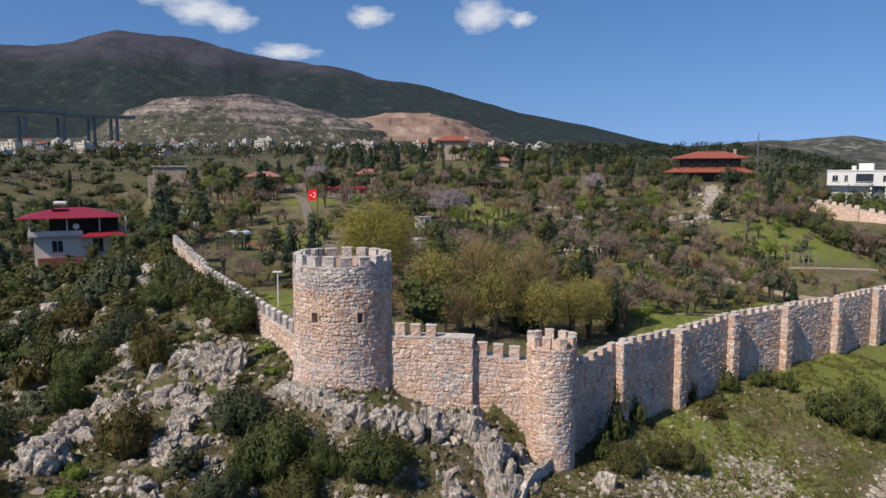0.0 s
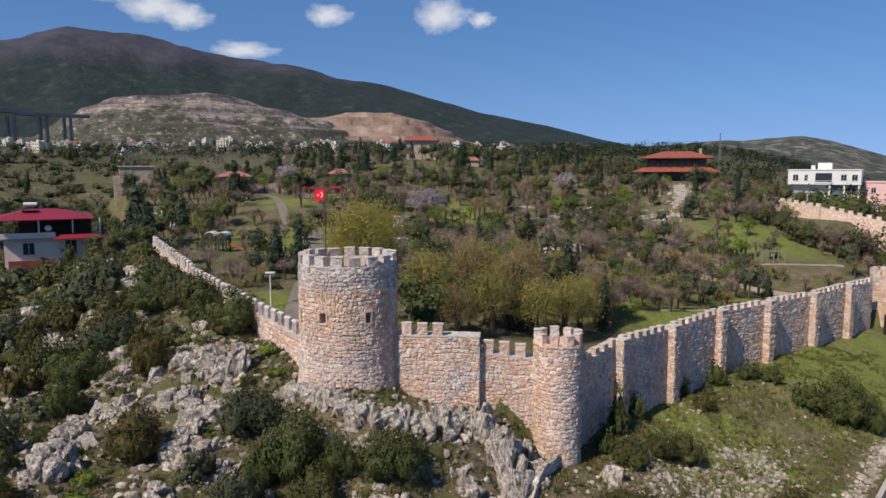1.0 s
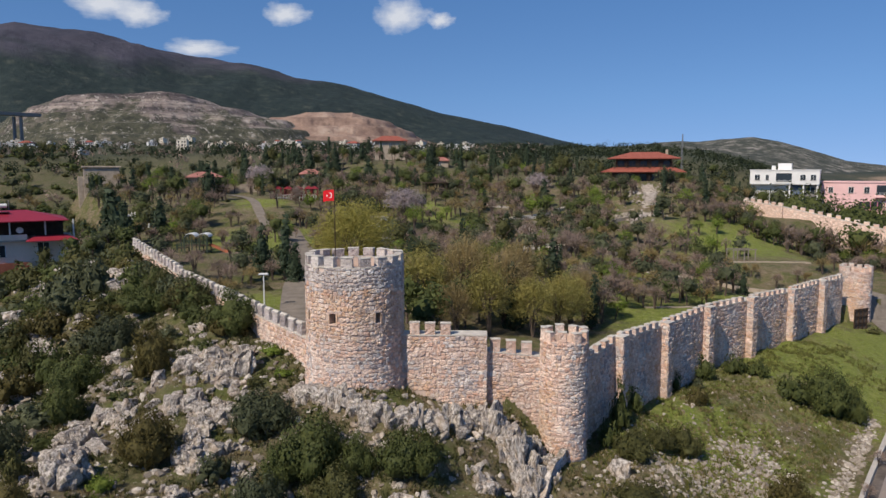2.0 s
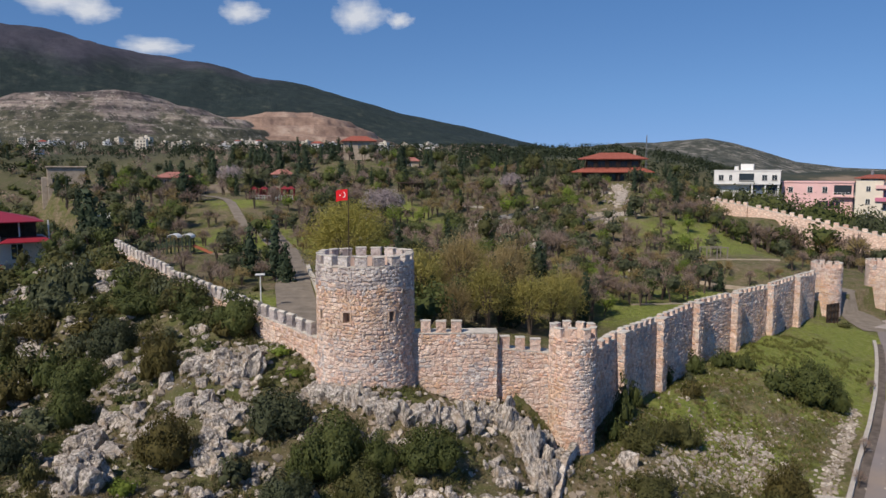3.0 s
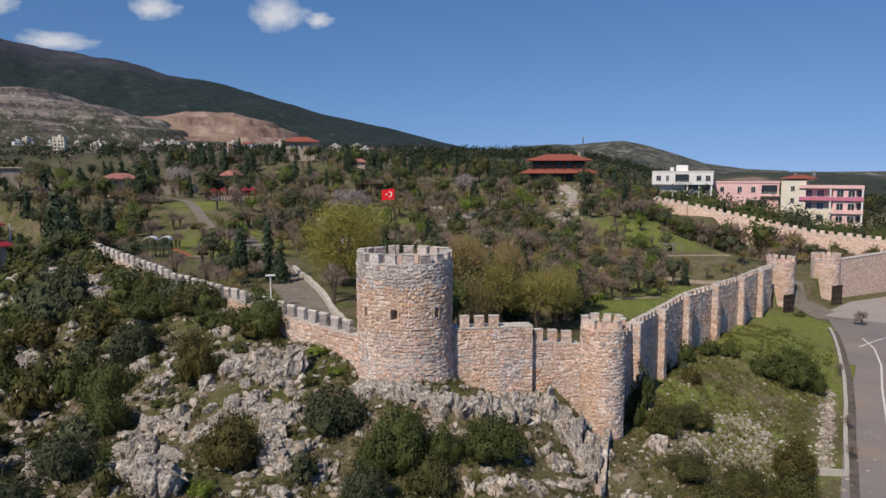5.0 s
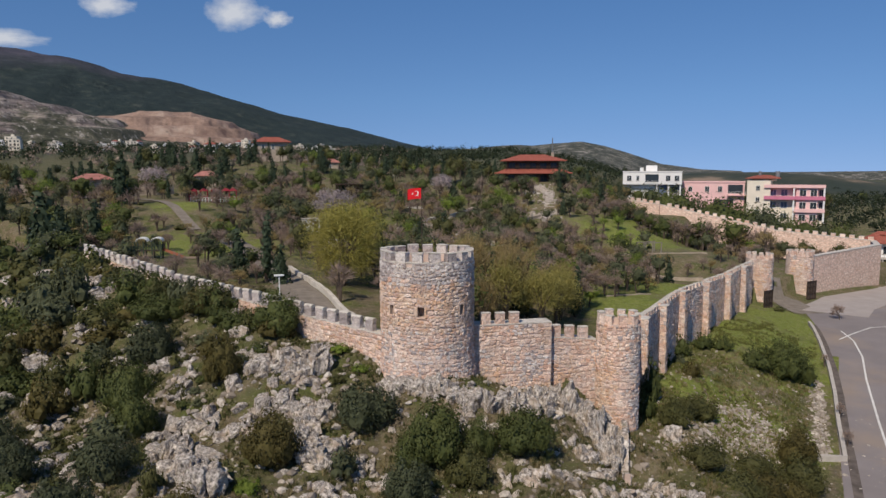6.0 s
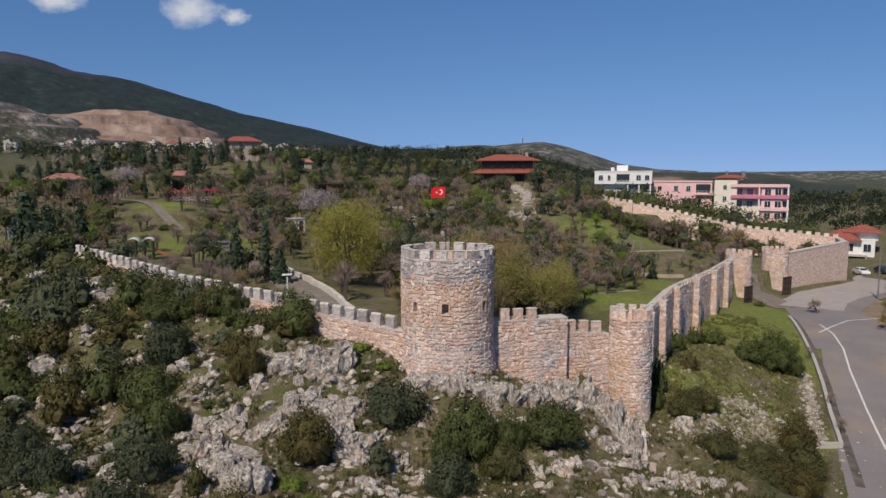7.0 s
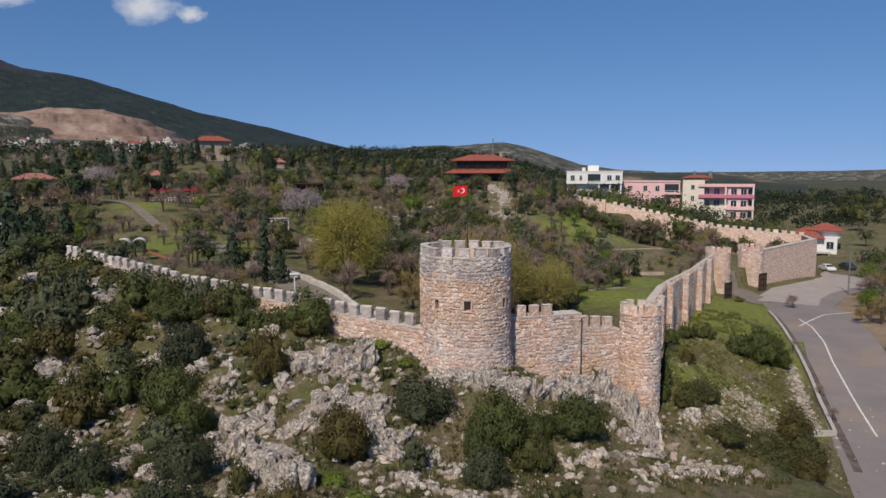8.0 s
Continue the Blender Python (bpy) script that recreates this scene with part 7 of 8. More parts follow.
def ruin():
    t = thing("ruined_building", "roofless old stone building with a flat ruined top", "ruin", at=pose(-69.5, 168.5, 0, 0, 0, 20))
    part("wall", box(0, 7.6, 0, 5, 14, 23.2, 0.1), M["house_stone"], t)
    part("parapet", box(-0.3, 8.0, -0.3, 5.3, 23.2, 23.6, 0.1), M["house_stone"], t)
    # flat dark sheet on the solid wall, standing for the shade inside a door opening
    part("doorway", box(1.0, 2.4, -0.03, 0.02, 18.5, 21.0), M["shade_glass"], t)
    part("gable", box(-1.2, 0, 0.2, 1.6, 14, 21.2, 0.1), M["house_stone"], t)


ruin()
# crumbling outer wall of pale stone climbing to the ruin
OLD = [(-72.6, 168.0), (-68.6, 158.5), (-65.6, 151.0), (-61.4, 144.0), (-57.0, 135.0)]
for a, b in zip(OLD, OLD[1:]):
    la = (Vector(b) - Vector(a)).length
    over = lambda u, a=a, b=b, la=la: height(a[0] + (b[0] - a[0]) * u / la, a[1] + (b[1] - a[1]) * u / la)
    wall_run("old_wall", "broken length of pale old stone wall among bushes", a, b, lambda u, over=over: over(u) + 1.5 + 0.9 * noise.noise((u * 0.5, 3, la)), lambda u, over=over: over(u) - 0.3, 0.8, RNG, True)


# ---- viaduct on the far slope
def viaduct():
    t = thing("viaduct", "long concrete motorway viaduct on tall piers below the mountain", "bridge")
    def at(az, e, r):
        return Vector((r * math.sin(radians(az)), r * math.cos(radians(az)), 22 + r * math.tan(radians(e))))
    line = [at(-46, 4.55, 700), at(-38, 4.42, 715), at(-32, 4.22, 730), at(-28, 4.0, 745), at(-23.6, 3.65, 760)]
    for a, b in zip(line, line[1:]):
        d = b - a
        m = Matrix.Translation(a) @ pose(0, 0, 0, 0, 0, math.degrees(math.atan2(d.y, d.x)))
        part("deck", box(-0.5, d.length + 0.5, -5, 5, -1.9, 0.0, 0.1, m=m), M["viaduct"], t)
        part("parapet", box(-0.5, d.length + 0.5, -5.15, -4.85, 0.0, 1.0, m=m), M["viaduct"], t)
    for az, e0, r in ((-41, 1.0, 712), (-37, 1.2, 718), (-34, 1.4, 726), (-30.7, 1.6, 733), (-28.35, 1.8, 744), (-26.4, 2.4, 752), (-24.9, 3.0, 757)):
        top = at(az, 3.75, r)
        for s in (-3.0, 3.0):
            part("pier", box(top.x + s - 0.95, top.x + s + 0.95, top.y - 1.5, top.y + 1.5, 8, top.z, 0.1), M["viaduct"], t)


M["viaduct"] = plain("bridge_concrete", (0.27, 0.26, 0.255), 0.9, 0.12, 0.05)
viaduct()


# ---- houses of the town below the quarry
def town_house(seed):
    rng = random.Random(seed)
    w, d, h = rng.uniform(8, 13), rng.uniform(7, 10), rng.choice((4.0, 6.5, 6.5, 9.5))
    t = thing("town_house", "small white flat-roofed house in the far town", "house", "town houses")
    wall = M["white_wall"] if seed % 4 else M["cream"]
    part("wall", box(-w / 2, w / 2, -d / 2, d / 2, -4, h), wall, t)
    if seed == 3:
        part("roof", hip_roof(-w / 2 - 0.5, w / 2 + 0.5, -d / 2 - 0.5, d / 2 + 0.5, h, h + 2.0, w * 0.3), M["red_tile"], t)
    else:
        part("roof", box(-w / 2 - 0.2, w / 2 + 0.2, -d / 2 - 0.2, d / 2 + 0.2, h, h + 0.35), M["concrete"], t)
        part("stair_house", box(-1.4, 1.4, -1.2, 1.6, h + 0.35, h + 2.4), wall, t)
    for z in range(1, int(h), 3):
        for x in (-w * 0.3, w * 0.05, w * 0.32):
            part("window", box(x - 0.7, x + 0.7, -d / 2 - 0.04, -d / 2 + 0.02, z, z + 1.5), M["shade_glass"], t)
    return t


kinds = [town_house(i) for i in range(6)]
rng = random.Random(19)
first = True
for i in range(110):
    az = rng.uniform(-36, 9)
    r = 330 + 470 * rng.random() ** 0.6
    x, y = r * math.sin(radians(az)), r * math.cos(radians(az))
    m = Matrix.Translation((x, y, height(x, y))) @ pose(0, 0, 0, 0, 0, rng.uniform(-40, 40))
    s = rng.uniform(0.4, 0.7)
    if i < 6:
        ob = kinds[i]
        ob.matrix_basis = m
    else:
        ob = copy_thing(kinds[rng.randrange(6)], m)
    ob.scale = (s, s, s)


# ---- far belts of trees round the town and over the plain: countless, joined
def wood(name, label, count, where, seed, mat, size):
    rng = random.Random(seed)
    verts, faces = [], []
    for _ in range(count):
        x, y = where(rng)
        z = height(x, y)
        s = size * rng.uniform(0.5, 1.2)
        cl = clumps(rng, 4, s * 0.8, s * 0.8, s * 0.5, s * 0.6, s * 0.5, 0.4, -0.6)
        v, f = leaf_quads(rng, cl, 11, 1.0, s * 0.17)
        k = len(verts)
        verts += [p + Vector((x, y, z)) for p in v]
        faces += [tuple(i + k for i in q) for q in f]
    tagged(part(name, mesh_of(name, verts, faces, M[mat]), None), label, "trees", kind="stuff")


def polar(rng, a0, a1, r0, r1):
    a, r = radians(rng.uniform(a0, a1)), r0 + (r1 - r0) * rng.random() ** 1.4
    return r * math.sin(a), r * math.cos(a)


M["leaf_far"] = leaf_material("far_orchard_leaf", (0.022, 0.032, 0.018), (0.040, 0.054, 0.026), (0.070, 0.085, 0.040))
wood("far_orchards", "dark orchards and hedges round the far town", 950, lambda r: polar(r, -36, 12, 275, 780), 61, "leaf_far", 3.4)
wood("far_scrub", "brownish bare orchards in the valley", 600, lambda r: polar(r, -40, 14, 250, 700), 62, "twig", 2.4)
wood("plain_orchards", "wide dark green orchards over the plain", 750, lambda r: polar(r, 38, 70, 340, 1200), 63, "leaf_far", 4.4)
wood("near_plain_wood", "dark trees on the plain beyond the houses", 420, lambda r: polar(r, 41, 66, 215, 360), 65, "leaf_far", 2.8)
wood("hill_wood", "dark trees along the far edge of the hill", 700, lambda r: polar(r, 10, 37, 245, 520), 64, "leaf_far", 3.4)


# ---------------------------------------------------------------- flag, lamps, playground, paths, vehicles
M["flag_red"] = plain("flag_cloth", (0.62, 0.012, 0.02), 0.8, 0.1, 3.0)
M["red_paint"] = plain("red_play_paint", (0.24, 0.026, 0.036), 0.6, 0.2, 2.0)
M["orange"] = plain("faded_orange_plastic", (0.42, 0.15, 0.08), 0.5, 0.12, 2.0)
M["play_green"] = plain("dark_green_post", (0.05, 0.07, 0.045), 0.6, 0.15, 2.0)
M["rubber"] = plain("tyre_rubber", (0.02, 0.02, 0.02), 0.8, 0.1, 3.0)
M["car_white"] = plain("white_car_paint", (0.70, 0.70, 0.70), 0.25, 0.04, 1.0)
M["car_dark"] = plain("dark_car_paint", (0.05, 0.055, 0.06), 0.25, 0.06, 1.0)


def flagpole():
    t = thing("flagpole", "red flag with a white crescent and star on a thin pole", "flag", at=pose(-7.75, 43.25, 0, 0, 0, -45))
    part("pole", rod((0, 0, 15.3), (0, 0, 21.45), 0.032, 0.024, 10), M["dark_wood"], t)
    bm = bmesh.new()
    wave = lambda x: 0.10 * math.sin(x * 6.5) * min(1, x)
    nx, nz, w, h = 18, 8, 0.98, 0.68
    for side in (0.0, 0.008):
        g = [[bm.verts.new((-0.05 - w * i / nx, wave(w * i / nx) + side, 21.35 - h * j / nz - 0.12 * (i / nx) ** 2)) for j in range(nz + 1)] for i in range(nx + 1)]
        for i in range(nx):
            for j in range(nz):
                bm.faces.new((g[i][j], g[i + 1][j], g[i + 1][j + 1], g[i][j + 1]))
    f = part("cloth", bm, M["flag_red"], t)

    def on_flag(x, z):
        return (-0.05 - x, wave(x) - 0.012, 21.35 - z - 0.12 * (x / w) ** 2)
    bm = bmesh.new()
    n = 28
    outer, inner = [], []
    for i in range(n + 1):
        a = radians(38 + (322 - 38) * i / n)
        outer.append(bm.verts.new(on_flag(0.34 + 0.17 * math.cos(a), h / 2 + 0.17 * math.sin(a))))
        b = radians(50 + (310 - 50) * i / n)
        inner.append(bm.verts.new(on_flag(0.385 + 0.132 * math.cos(b), h / 2 + 0.132 * math.sin(b))))
    for i in range(n):
        bm.faces.new((outer[i], outer[i + 1], inner[i + 1], inner[i]))
    part("crescent", bm, M["white_wall"], f, "white crescent")
    bm = bmesh.new()
    pts = []
    for i in range(10):
        r, a = (0.08 if i % 2 == 0 else 0.032), radians(36 * i)
        pts.append(bm.verts.new(on_flag(0.58 + r * math.cos(a), h / 2 + r * math.sin(a))))
    bm.faces.new(pts)
    part("star", bm, M["white_wall"], f, "white star")


def lamp_post(x, y, h=3.4):
    z = height(x, y)
    t = thing("park_lamp", "pale park lamp post with a flat T-shaped head", "lamp", "park lamps", at=pose(x, y, z))
    part("post", rod((0, 0, -0.2), (0, 0, h), 0.07, 0.055, 10), M["white_metal"], t)
    part("head", box(-0.42, 0.42, -0.14, 0.14, h - 0.05, h + 0.10, 0.03), M["white_metal"], t)
    part("lens", box(-0.36, 0.36, -0.10, 0.10, h - 0.08, h - 0.052), M["shade_glass"], t)
    return t


flagpole()
lamp_post(-14.8, 62.0, 13.45 - height(-14.8, 62.0))

# path beside the tower with its low coping wall
tagged(part("pavement_path", strip("pavement_path", [(-11.4, 50.5), (-11.6, 60), (-12.4, 70), (-13.0, 82), (-14.5, 96), (-18, 112)], -1.7, 1.9, 0.10, M["gravel"], height, 0.6), None), "worn pale gravel path climbing the park", "path", kind="structure")
tagged(part("pavement_ramp", strip("pavement_ramp", [(-21.5, 114), (-25, 126), (-29, 138), (-35, 158)], -0.8, 0.8, 0.15, M["gravel"], height, 0.8), None), "pale path climbing between trees", "path", kind="structure")


def low_wall(line, h, w, label, mat="coping", name="low_wall", over=0.0):
    verts, faces = [], []
    pts = []
    for (ax, ay), (bx, by) in zip(line, line[1:]):
        n = max(1, int(math.hypot(bx - ax, by - ay) / 0.8))
        pts += [(ax + (bx - ax) * i / n, ay + (by - ay) * i / n) for i in range(n)]
    pts.append(line[-1])
    for i, (x, y) in enumerate(pts):
        (ax, ay), (bx, by) = pts[max(0, i - 1)], pts[min(len(pts) - 1, i + 1)]
        d = Vector((bx - ax, by - ay)).normalized()
        z = height(x, y) + over
        j = RNG.uniform(-0.03, 0.03)
        for s, zz in ((-w / 2, -0.5), (-w / 2, h + j), (w / 2, h + j), (w / 2, -0.5)):
            verts.append((x + d.y * s, y - d.x * s, z + zz))
    for i in range(len(pts) - 1):
        for j in range(4):
            a, b = i * 4 + j, i * 4 + (j + 1) % 4
            faces.append((a, a + 4, b + 4, b))
    e = (len(pts) - 1) * 4
    faces += [(0, 1, 2, 3), (e + 3, e + 2, e + 1, e)]
    return tagged(part(name, mesh_of(name, verts, faces, M[mat]), None), label, "low wall")


low_wall([(-9.2, 50.5), (-9.3, 58), (-9.8, 66), (-10.4, 74.4), (-11.2, 84)], 0.55, 0.4, "low pale coping wall along the gravel path")
low_wall([(24.4, 71.7), (31.9, 73.5)], 0.12, 0.35, "low grey stone edging across the lawn", "house_stone")
low_wall([(37.5, 95.5), (45.3, 91.1), (52, 88)], 0.5, 0.5, "low stone terrace wall in the park", "house_stone")
low_wall([(10.0, 112), (17.3, 112), (22, 107)], 0.5, 0.5, "pale stone terrace edge among bare trees")
low_wall([(28, 118), (38, 124), (44, 127)], 0.6, 0.5, "low pale stone terrace wall below the steps", "house_stone")
low_wall([(30, 100), (40, 106), (47, 104)], 0.5, 0.5, "low stone terrace wall in the park", "house_stone")
low_wall([(-2, 96), (6, 95), (12, 98)], 0.4, 0.5, "low pale edging of a flower bed")
low_wall([(20, 130), (30, 136), (36, 143)], 0.6, 0.5, "low pale stone terrace wall on the slope")
low_wall([(60, 140), (72, 148), (84, 152)], 1.2, 0.7, "ragged old wall of pale stones on the slope", "house_stone")


for line in ([(18.4, 126.8), (24.4, 126.0)], [(18.6, 119.4), (27.2, 117.6)], [(16.6, 110.4), (25.4, 108.0)], [(18.2, 104.0), (25.0, 101.6)], [(22.4, 132.2), (27.4, 133.4)], [(18.6, 142.0), (24.0, 142.6)], [(30, 88.5), (36.5, 90.6)], [(31.5, 94.0), (39.0, 92.6)]):
    low_wall(line, 0.45, 0.55, "ragged low terrace wall of pale stones in the rock garden", "coping")
scatter_stones("west_rubble", "pale rocks and rubble beside the old wall", 260, lambda r: (r.uniform(-82, -64), r.uniform(140, 160)), 0.35, 1.2, 8)
scatter_stones("garden_rubble", "pale rubble and boulders of the park's stone garden", 420, lambda r: (r.gauss(22.5, 3.4), r.uniform(99, 129)), 0.18, 0.75, 6, True)
scatter_stones("stair_rubble", "pale rocks beside the stairway to the tea house", 260, lambda r: (lambda t: (44 + 19 * t + r.gauss(0, 2.6), 126 + 38 * t + r.gauss(0, 1.6)))(r.random()), 0.2, 0.8, 7, True)
M["old_step"] = plain("old_step_stone", (0.50, 0.44, 0.39), 0.95, 0.3, 1.2, bump=0.4)


def stairs():
    """Stone steps up to the tea house, each step a part."""
    t = thing("stairway", "pale stone stairway climbing to the tea house", "stairs")
    line = [Vector(p) for p in ((44.0, 126.0), (50.5, 134.5), (56.0, 146.0), (60.5, 158.0), (63.0, 164.5))]
    n = 44
    for i in range(n):
        s = i / n * (len(line) - 1)
        k = int(s)
        p = line[k].lerp(line[k + 1], s - k)
        d = (line[k + 1] - line[k]).normalized()
        z = height(p.x, p.y)
        m = Matrix.Translation((p.x, p.y, z)) @ pose(0, 0, 0, 0, 0, math.degrees(math.atan2(d.y, d.x)) - 90)
        part("step", box(-1.0, 1.0, -0.42, 0.6, -0.6, 0.22, 0.03, m=m), M["old_step"], t)
        if i % 3 == 0:
            for sx in (-1.2, 1.2):
                part("baluster", box(sx - 0.14, sx + 0.14, -0.14, 0.14, -0.5, 0.7, 0.04, m=m), M["old_step"], t)


stairs()


def shelter(x, y, yaw):
    t = thing("park_shelter", "open park shelter with a dark flat roof on posts", "shelter", at=Matrix.Translation((x, y, height(x, y))) @ pose(0, 0, 0, 0, 0, yaw))
    part("roof", box(-2.5, 2.5, -1.8, 1.8, 2.3, 2.5, 0.03), M["dark_wood"], t)
    for sx in (-2.2, 0, 2.2):
        for sy in (-1.5, 1.5):
            part("post", box(sx - 0.08, sx + 0.08, sy - 0.08, sy + 0.08, -0.4, 2.3), M["dark_wood"], t)
    part("table", box(-1.2, 1.2, -0.4, 0.4, 0.68, 0.76, 0.02), M["bark_pale"], t)


shelter(8.9, 145.5, 8)
low_wall([(-58, 165), (-48, 166.5), (-36, 168), (-26, 170)], 2.0, 0.5, "long pale garden wall beside the park kiosk", "house_stone")


def ruined_house(x, y, yaw):
    t = thing("ruined_wall", "pale ruined house front with two empty window openings", "ruin", at=Matrix.Translation((x, y, height(x, y))) @ pose(0, 0, 0, 0, 0, yaw))
    for a, b, top in ((-2.2, -1.4, 2.5), (-0.6, 0.3, 2.7), (1.0, 2.0, 2.1)):
        part("pier", box(a, b, -0.25, 0.25, -0.8, top, 0.06), M["white_wall"], t)
    for a, b in ((-1.4, -0.6), (0.3, 1.0)):
        part("sill_wall", box(a, b, -0.22, 0.22, -0.8, 0.9, 0.03), M["white_wall"], t)
    part("lintel", box(-1.5, -0.5, -0.24, 0.24, 2.0, 2.4, 0.04), M["white_wall"], t)


ruined_house(-42.0, 115.6, 14)


def playset(x, y, yaw, s=1.0):
    t = thing("climbing_frame", "wooden climbing frame with pale arched roofs and a slide", "playground", at=Matrix.Translation((x, y, height(x, y))) @ pose(0, 0, 0, 0, 0, yaw))
    for i in range(5):
        for yy in (-0.7, 0.7):
            part("post", box(i * 0.95 - 2.1, i * 0.95 - 1.96, yy - 0.07, yy + 0.07, -0.2, 2.1 if i in (1, 2, 3, 4) else 1.3), M["play_green"], t)
    for a, b, z in ((-2.1, -1.1, 0.7), (-1.1, 0.8, 1.0), (0.8, 1.9, 1.0)):
        part("platform", box(a, b, -0.7, 0.7, z - 0.08, z, 0.01), M["dark_wood"], t)
        for yy in (-0.7, 0.7):
            rail(t, a, b, yy, z, 0.6, "play_green", 0.3, "guard_rail")
    for cx in (-0.35, 1.35):
        ring = [(cx - 0.66 * math.cos(math.pi * k / 10), 2.05 + 0.42 * math.sin(math.pi * k / 10)) for k in range(11)]
        bm = bmesh.new()
        rows = []
        for px, pz in ring:
            rows.append([bm.verts.new((px, py, pz + dz)) for py, dz in ((-0.78, 0), (0.78, 0), (0.78, 0.07), (-0.78, 0.07))])
        for p, q in zip(rows, rows[1:]):
            for k in range(4):
                bm.faces.new((p[k], p[(k + 1) % 4], q[(k + 1) % 4], q[k]))
        bm.faces.new(rows[0])
        bm.faces.new(rows[-1][::-1])
        part("arched_roof", bm, M["white_metal"], t, "pale arched roof")
    sl = bmesh.new()
    add_box(sl, 1.9, 4.4, -0.32, 0.32, -0.03, 0.03, m=Matrix.Translation((1.9, 0, 1.0)) @ pose(0, 0, 0, 0, 24, 0) @ Matrix.Translation((-1.9, 0, 0)))
    for yy in (-0.34, 0.34):
        add_box(sl, 1.9, 4.4, yy - 0.03, yy + 0.03, 0.0, 0.2, m=Matrix.Translation((1.9, 0, 1.0)) @ pose(0, 0, 0, 0, 24, 0) @ Matrix.Translation((-1.9, 0, 0)))
    part("slide", sl, M["orange"], t, "faded orange slide")
    return t


playset(-27.2, 90.6, -8)
tagged(part("pavement_sand", strip("pavement_sand", [(-24.0, 89.6), (-21.2, 89.2)], -0.9, 0.9, 0.06, M["dirt"], height, 0.5), None), "reddish sand at the foot of the slide", "sand", kind="structure")


def red_playground(x, y):
    z = height(x, y)
    t = thing("red_playground", "red painted play castle with small pointed roofs", "playground", at=pose(x, y, z, 0, 0, -5))
    for i, (px, py) in enumerate(((-3.2, 0), (-1.4, 0.6), (0.6, 0), (2.4, 0.8), (3.6, -0.2))):
        for sx in (-0.6, 0.6):
            for sy in (-0.6, 0.6):
                part("post", box(px + sx - 0.06, px + sx + 0.06, py + sy - 0.06, py + sy + 0.06, -0.3, 2.2), M["red_paint"], t)
        part("roof", hip_roof(px - 0.8, px + 0.8, py - 0.8, py + 0.8, 2.0, 2.5, 0.7, 0.06), M["red_paint"], t)
        part("platform", box(px - 0.7, px + 0.7, py - 0.7, py + 0.7, 0.9, 1.0), M["red_paint"], t)
    rail(t, -3.6, 4.0, -0.9, 0.0, 0.9, "white_metal", 0.5, "fence")


red_playground(-18.6, 133)


def pergola(x, y, yaw, n=3):
    t = thing("pergola", "pale timber pergola frame on the lawn", "pergola", "pergolas", at=Matrix.Translation((x, y, height(x, y))) @ pose(0, 0, 0, 0, 0, yaw))
    for i in range(n):
        for yy in (0, 1.8):
            part("post", box(i * 1.9 - 0.07, i * 1.9 + 0.07, yy - 0.07, yy + 0.07, -0.3, 1.7), M["bark_pale"], t)
    for yy in (0, 1.8):
        part("beam", box(-0.2, (n - 1) * 1.9 + 0.2, yy - 0.06, yy + 0.06, 1.7, 1.84), M["bark_pale"], t)


pergola(51.4, 102.4, 4)
pergola(81.2, 121.4, 20)
low_wall([(44, 102.6), (51, 101.4), (62.6, 99.8)], 0.2, 0.3, "thin grey edging line across the lawn", "house_stone")


def gate_leaf(x, y, yaw, label):
    z = 3.3
    t = thing("gate_leaf", label, "gate", "gate leaves", at=pose(x, y, z, 0, 0, yaw))
    for px in (0.0, 0.75, 1.5, 2.25):
        part("stile", box(px - 0.08, px + 0.08, -0.05, 0.05, -0.2, 2.8), M["dark_wood"], t)
    for pz in (0.1, 1.0, 1.9, 2.7):
        part("bar", box(0, 2.25, -0.09, -0.05, pz - 0.08, pz + 0.08), M["dark_wood"], t)
    part("board", box(0, 2.25, 0.05, 0.09, -0.1, 2.7), M["bark"], t)


gate_leaf(52.0, 75.5, 18, "dark timber gate leaf standing open at the turret")
gate_leaf(64.4, 79.9, 12, "dark timber gate leaf standing open by the round turret")


def pole(x, y, h, label="grey street pole beside the lane"):
    z = height(x, y)
    t = thing("street_pole", label, "pole", "street poles", at=pose(x, y, z))
    part("shaft", rod((0, 0, -0.3), (0, 0, h), 0.12, 0.08, 10), M["metal"], t)
    part("arm", rod((0, 0, h - 0.1), (-0.9, -0.3, h + 0.15), 0.04), M["metal"], t)
    part("lamp_head", box(-1.3, -0.8, -0.42, -0.2, h + 0.1, h + 0.22, 0.03), M["metal"], t)


pole(75.5, 72.4, 8.0)
for x, y in ((40.9, 55.4), (31.6, 45.4), (27.5, 41.0)):
    plant("thicket", x, y, 0.3, 0, tall=1.3)
plant("bare", 58.0, 68.6, 0.55, 1)
plant("conifer", 0.0, 84.0, 0.9, 0)


def radio_mast(x, y, z, h):
    t = thing("radio_mast", "thin grey lattice radio mast behind the tea house", "mast", at=pose(x, y, z))
    for a in (0, 120, 240):
        part("leg", rod((0.5 * math.cos(radians(a)), 0.5 * math.sin(radians(a)), -1), (0.12 * math.cos(radians(a)), 0.12 * math.sin(radians(a)), h), 0.06), M["metal"], t)
    for k in range(10):
        r, zz = 0.5 - 0.038 * k, h * k / 10
        bm = bmesh.new()
        for a in (0, 120, 240):
            add_rod(bm, (r * math.cos(radians(a)), r * math.sin(radians(a)), zz), (r * math.cos(radians(a + 120)), r * math.sin(radians(a + 120)), zz + h / 12), 0.03, seg=4)
        part("brace", bm, M["metal"], t)


radio_mast(105.9, 237.4, 22.0, 13.3)


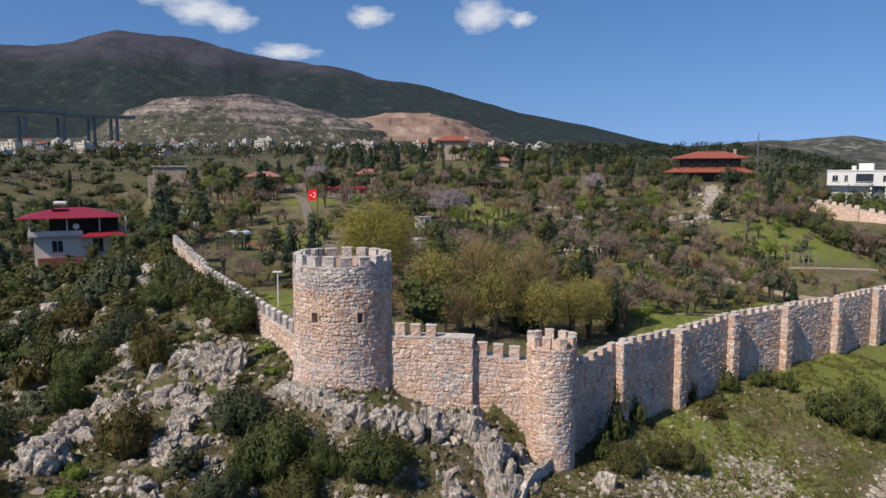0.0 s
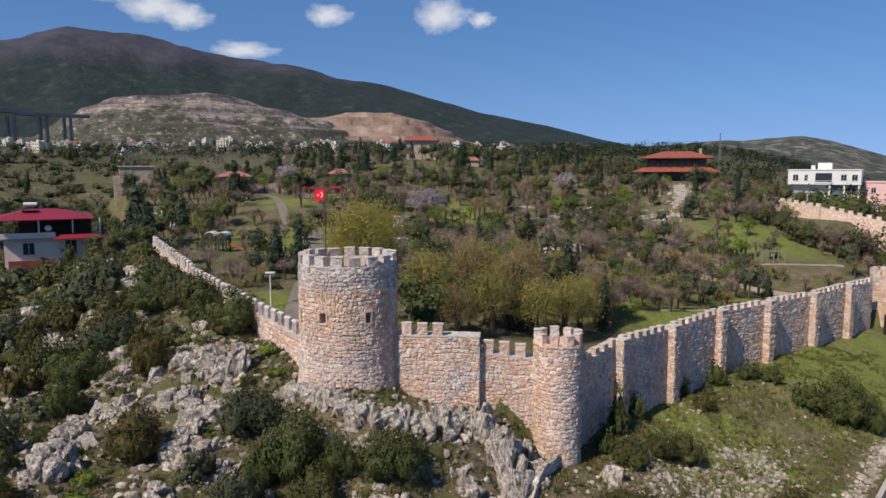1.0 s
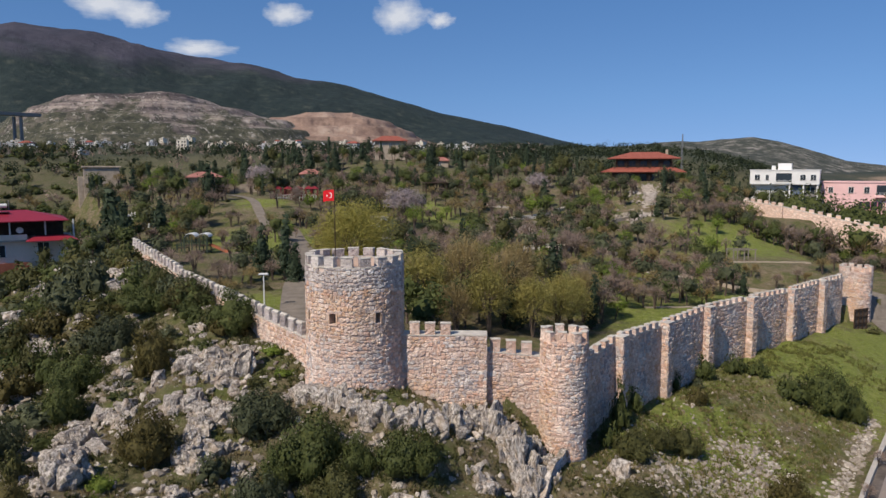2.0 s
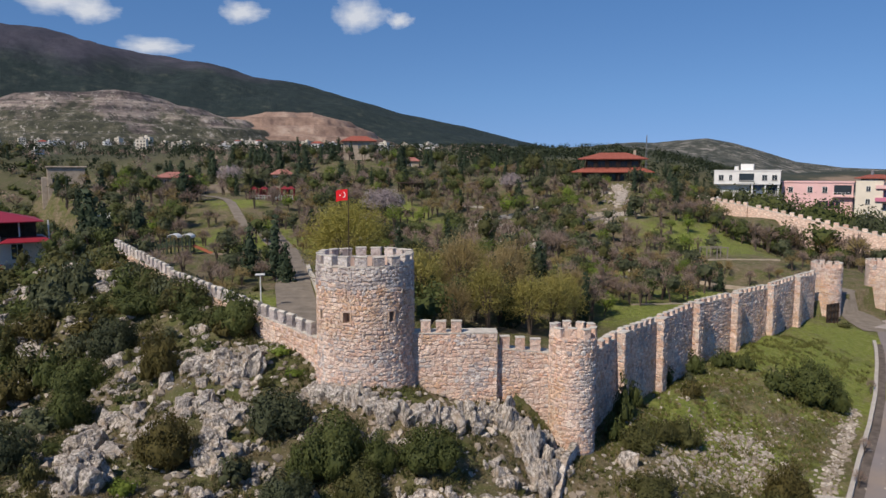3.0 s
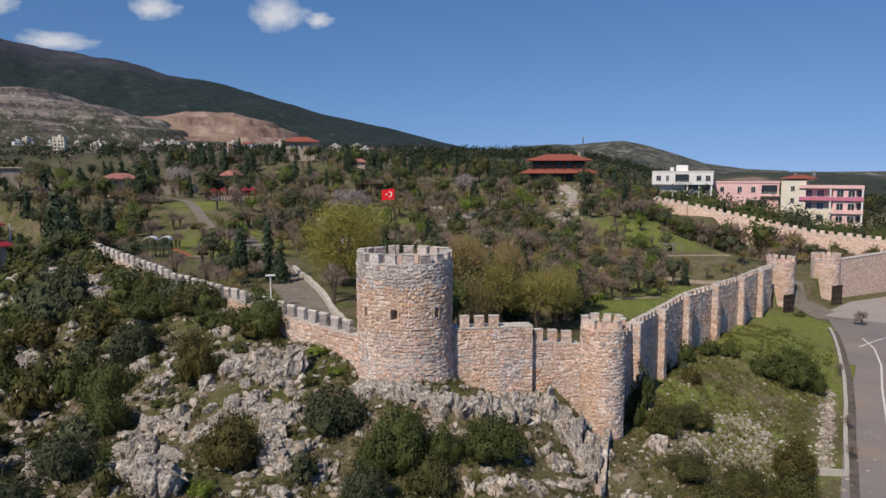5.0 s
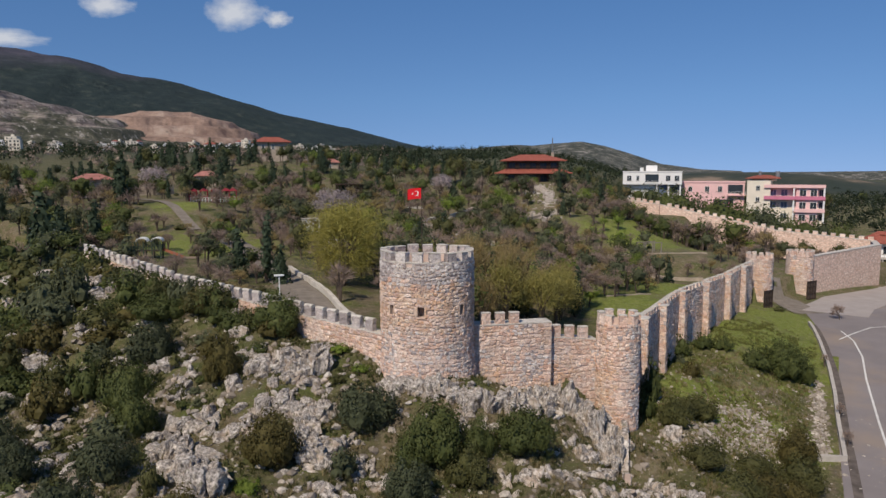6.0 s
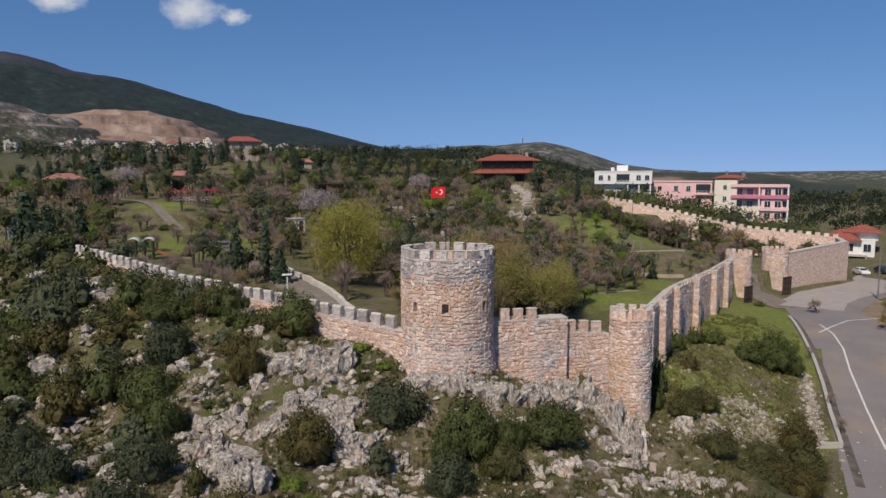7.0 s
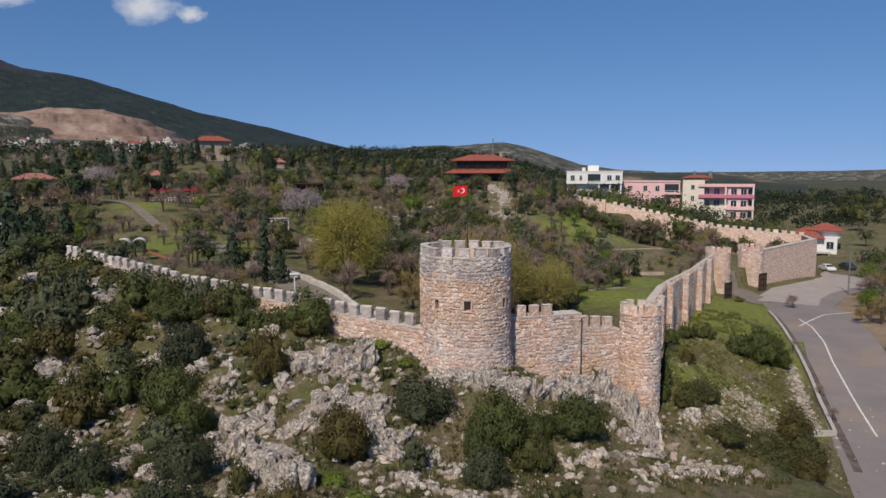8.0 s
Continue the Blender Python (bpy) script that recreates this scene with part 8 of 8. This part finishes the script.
def car(x, y, yaw, paint, label):
    z = height(x, y)
    t = thing("car", label, "car", "parked cars", at=pose(x, y, z + 0.02, 0, 0, yaw))
    bm = bmesh.new()
    prof = [(-2.05, 0.35), (-2.1, 0.7), (-1.95, 0.92), (-1.2, 0.98), (-0.6, 1.42), (0.75, 1.45), (1.45, 1.02), (2.0, 0.92), (2.1, 0.65), (2.05, 0.35)]
    rows = [[bm.verts.new((px, yy * (0.86 if pz > 1.1 else 1.0), pz)) for px, pz in prof] for yy in (-0.84, 0.84)]
    for i in range(len(prof) - 1):
        bm.faces.new((rows[0][i], rows[0][i + 1], rows[1][i + 1], rows[1][i]))
    bm.faces.new(rows[0])
    bm.faces.new(rows[1][::-1])
    bm.faces.new((rows[0][0], rows[1][0], rows[1][-1], rows[0][-1]))
    bmesh.ops.recalc_face_normals(bm, faces=bm.faces)
    bmesh.ops.bevel(bm, geom=list(bm.edges), offset=0.05, segments=2, affect="EDGES")
    part("body", bm, M[paint], t)
    for s in (-1, 1):
        part("side_window", box(-0.75, 0.95, s * 0.80 - 0.01, s * 0.80 + 0.01, 1.03, 1.34), M["shade_glass"], t)
    part("windscreen", box(-0.02, 0.02, -0.66, 0.66, -0.30, 0.30, m=Matrix.Translation((1.12, 0, 1.24)) @ pose(0, 0, 0, 0, -58, 0)), M["shade_glass"], t)
    part("rear_window", box(-0.02, 0.02, -0.66, 0.66, -0.28, 0.28, m=Matrix.Translation((-0.94, 0, 1.22)) @ pose(0, 0, 0, 0, 54, 0)), M["shade_glass"], t)
    for wx in (-1.3, 1.3):
        for s in (-1, 1):
            w = part("wheel", rod((wx, s * 0.72, 0.31), (wx, s * 0.90, 0.31), 0.31, seg=18), M["rubber"], t)
            part("rim", rod((wx, s * 0.86, 0.31), (wx, s * 0.91, 0.31), 0.19, seg=12), M["metal"], w)


car(105.6, 97.4, 62, "car_white", "white parked car in front of the roadside house")
car(109.8, 95.8, 62, "car_dark", "dark parked car in front of the roadside house")
# white panel van parked in the park
def van(x, y):
    t = thing("van", "small white van parked among the trees", "van", at=pose(x, y, height(x, y), 0, 0, 10))
    part("body", box(-1.5, 1.5, -0.85, 0.85, 0.4, 1.95, 0.12), M["car_white"], t)
    part("windscreen", box(1.47, 1.52, -0.7, 0.7, 1.2, 1.8), M["shade_glass"], t)
    part("bonnet", box(1.4, 2.1, -0.8, 0.8, 0.4, 1.1, 0.08), M["car_white"], t)
    for wx in (-0.95, 1.45):
        for s in (-1, 1):
            part("wheel", rod((wx, s * 0.7, 0.33), (wx, s * 0.88, 0.33), 0.33, seg=16), M["rubber"], t)


van(-3.1, 99.3)


# ---------------------------------------------------------------- clouds, far above the mountain
def cloud_material(seed):
    n = Net("cloud_%d" % seed, 1.0)
    co = n.obj()
    far = n.t.nodes.new("ShaderNodeVectorMath")
    far.operation = "LENGTH"
    n.t.links.new(co, far.inputs[0])
    puff = n.math("ADD", n.math("SUBTRACT", 1.0, far.outputs["Value"]), n.math("MULTIPLY", n.math("SUBTRACT", n.noise(1.7, 6, 0.55, co), 0.5), 1.15))
    alpha = n.ramp(puff, (0.02, 0), (0.80, 0.85))
    glow = n.node("ShaderNodeEmission", Strength=0.70)
    glow.inputs["Color"].default_value = (0.93, 0.95, 1.0, 1)
    clear = n.t.nodes.new("ShaderNodeBsdfTransparent")
    mixed = n.t.nodes.new("ShaderNodeMixShader")
    n.t.links.new(alpha, mixed.inputs[0])
    n.t.links.new(clear.outputs[0], mixed.inputs[1])
    n.t.links.new(glow.outputs[0], mixed.inputs[2])
    n.t.links.new(mixed.outputs[0], n.t.nodes["Material Output"].inputs["Surface"])
    return n.mat


def cloud(az, el, wide, high, seed):
    r = 4300.0
    c = Vector((r * math.sin(radians(az)), r * math.cos(radians(az)), 22 + r * math.tan(radians(el))))
    me = mesh_of("backdrop_cloud", [(-1.4, 0, -1.4), (1.4, 0, -1.4), (1.4, 0, 1.4), (-1.4, 0, 1.4)], [(0, 1, 2, 3)], cloud_material(seed))
    ob = tagged(part("backdrop_cloud", me, None), "small white fair-weather cloud", "cloud", kind="structure")
    ob.matrix_basis = Matrix.Translation(c) @ pose(0, 0, 0, 0, 0, -az) @ Matrix.Diagonal((wide, 1, high, 1))
    ob.visible_shadow = False


cloud(-18.6, 11.9, 230, 95, 1)
cloud(-16.4, 11.3, 150, 80, 2)
cloud(-5.9, 11.95, 150, 75, 3)
cloud(3.0, 12.1, 185, 115, 4)
cloud(6.2, 11.75, 90, 55, 5)
cloud(-12.4, 9.15, 210, 60, 6)
cloud(-21.5, 12.9, 200, 80, 7)


# small white hut among the bare trees
t = thing("garden_hut", "small white flat-roofed hut among bare trees", "hut", at=pose(-3.4, 117.7, height(-3.4, 117.7), 0, 0, 12))
part("wall", box(-1.2, 1.2, -1.0, 1.0, -0.5, 2.0), M["white_wall"], t)
part("roof", box(-1.35, 1.35, -1.15, 1.15, 2.0, 2.12, 0.03), M["concrete"], t)
part("door", box(0.2, 0.9, -1.04, -1.0, 0.0, 1.7), M["dark_wood"], t)
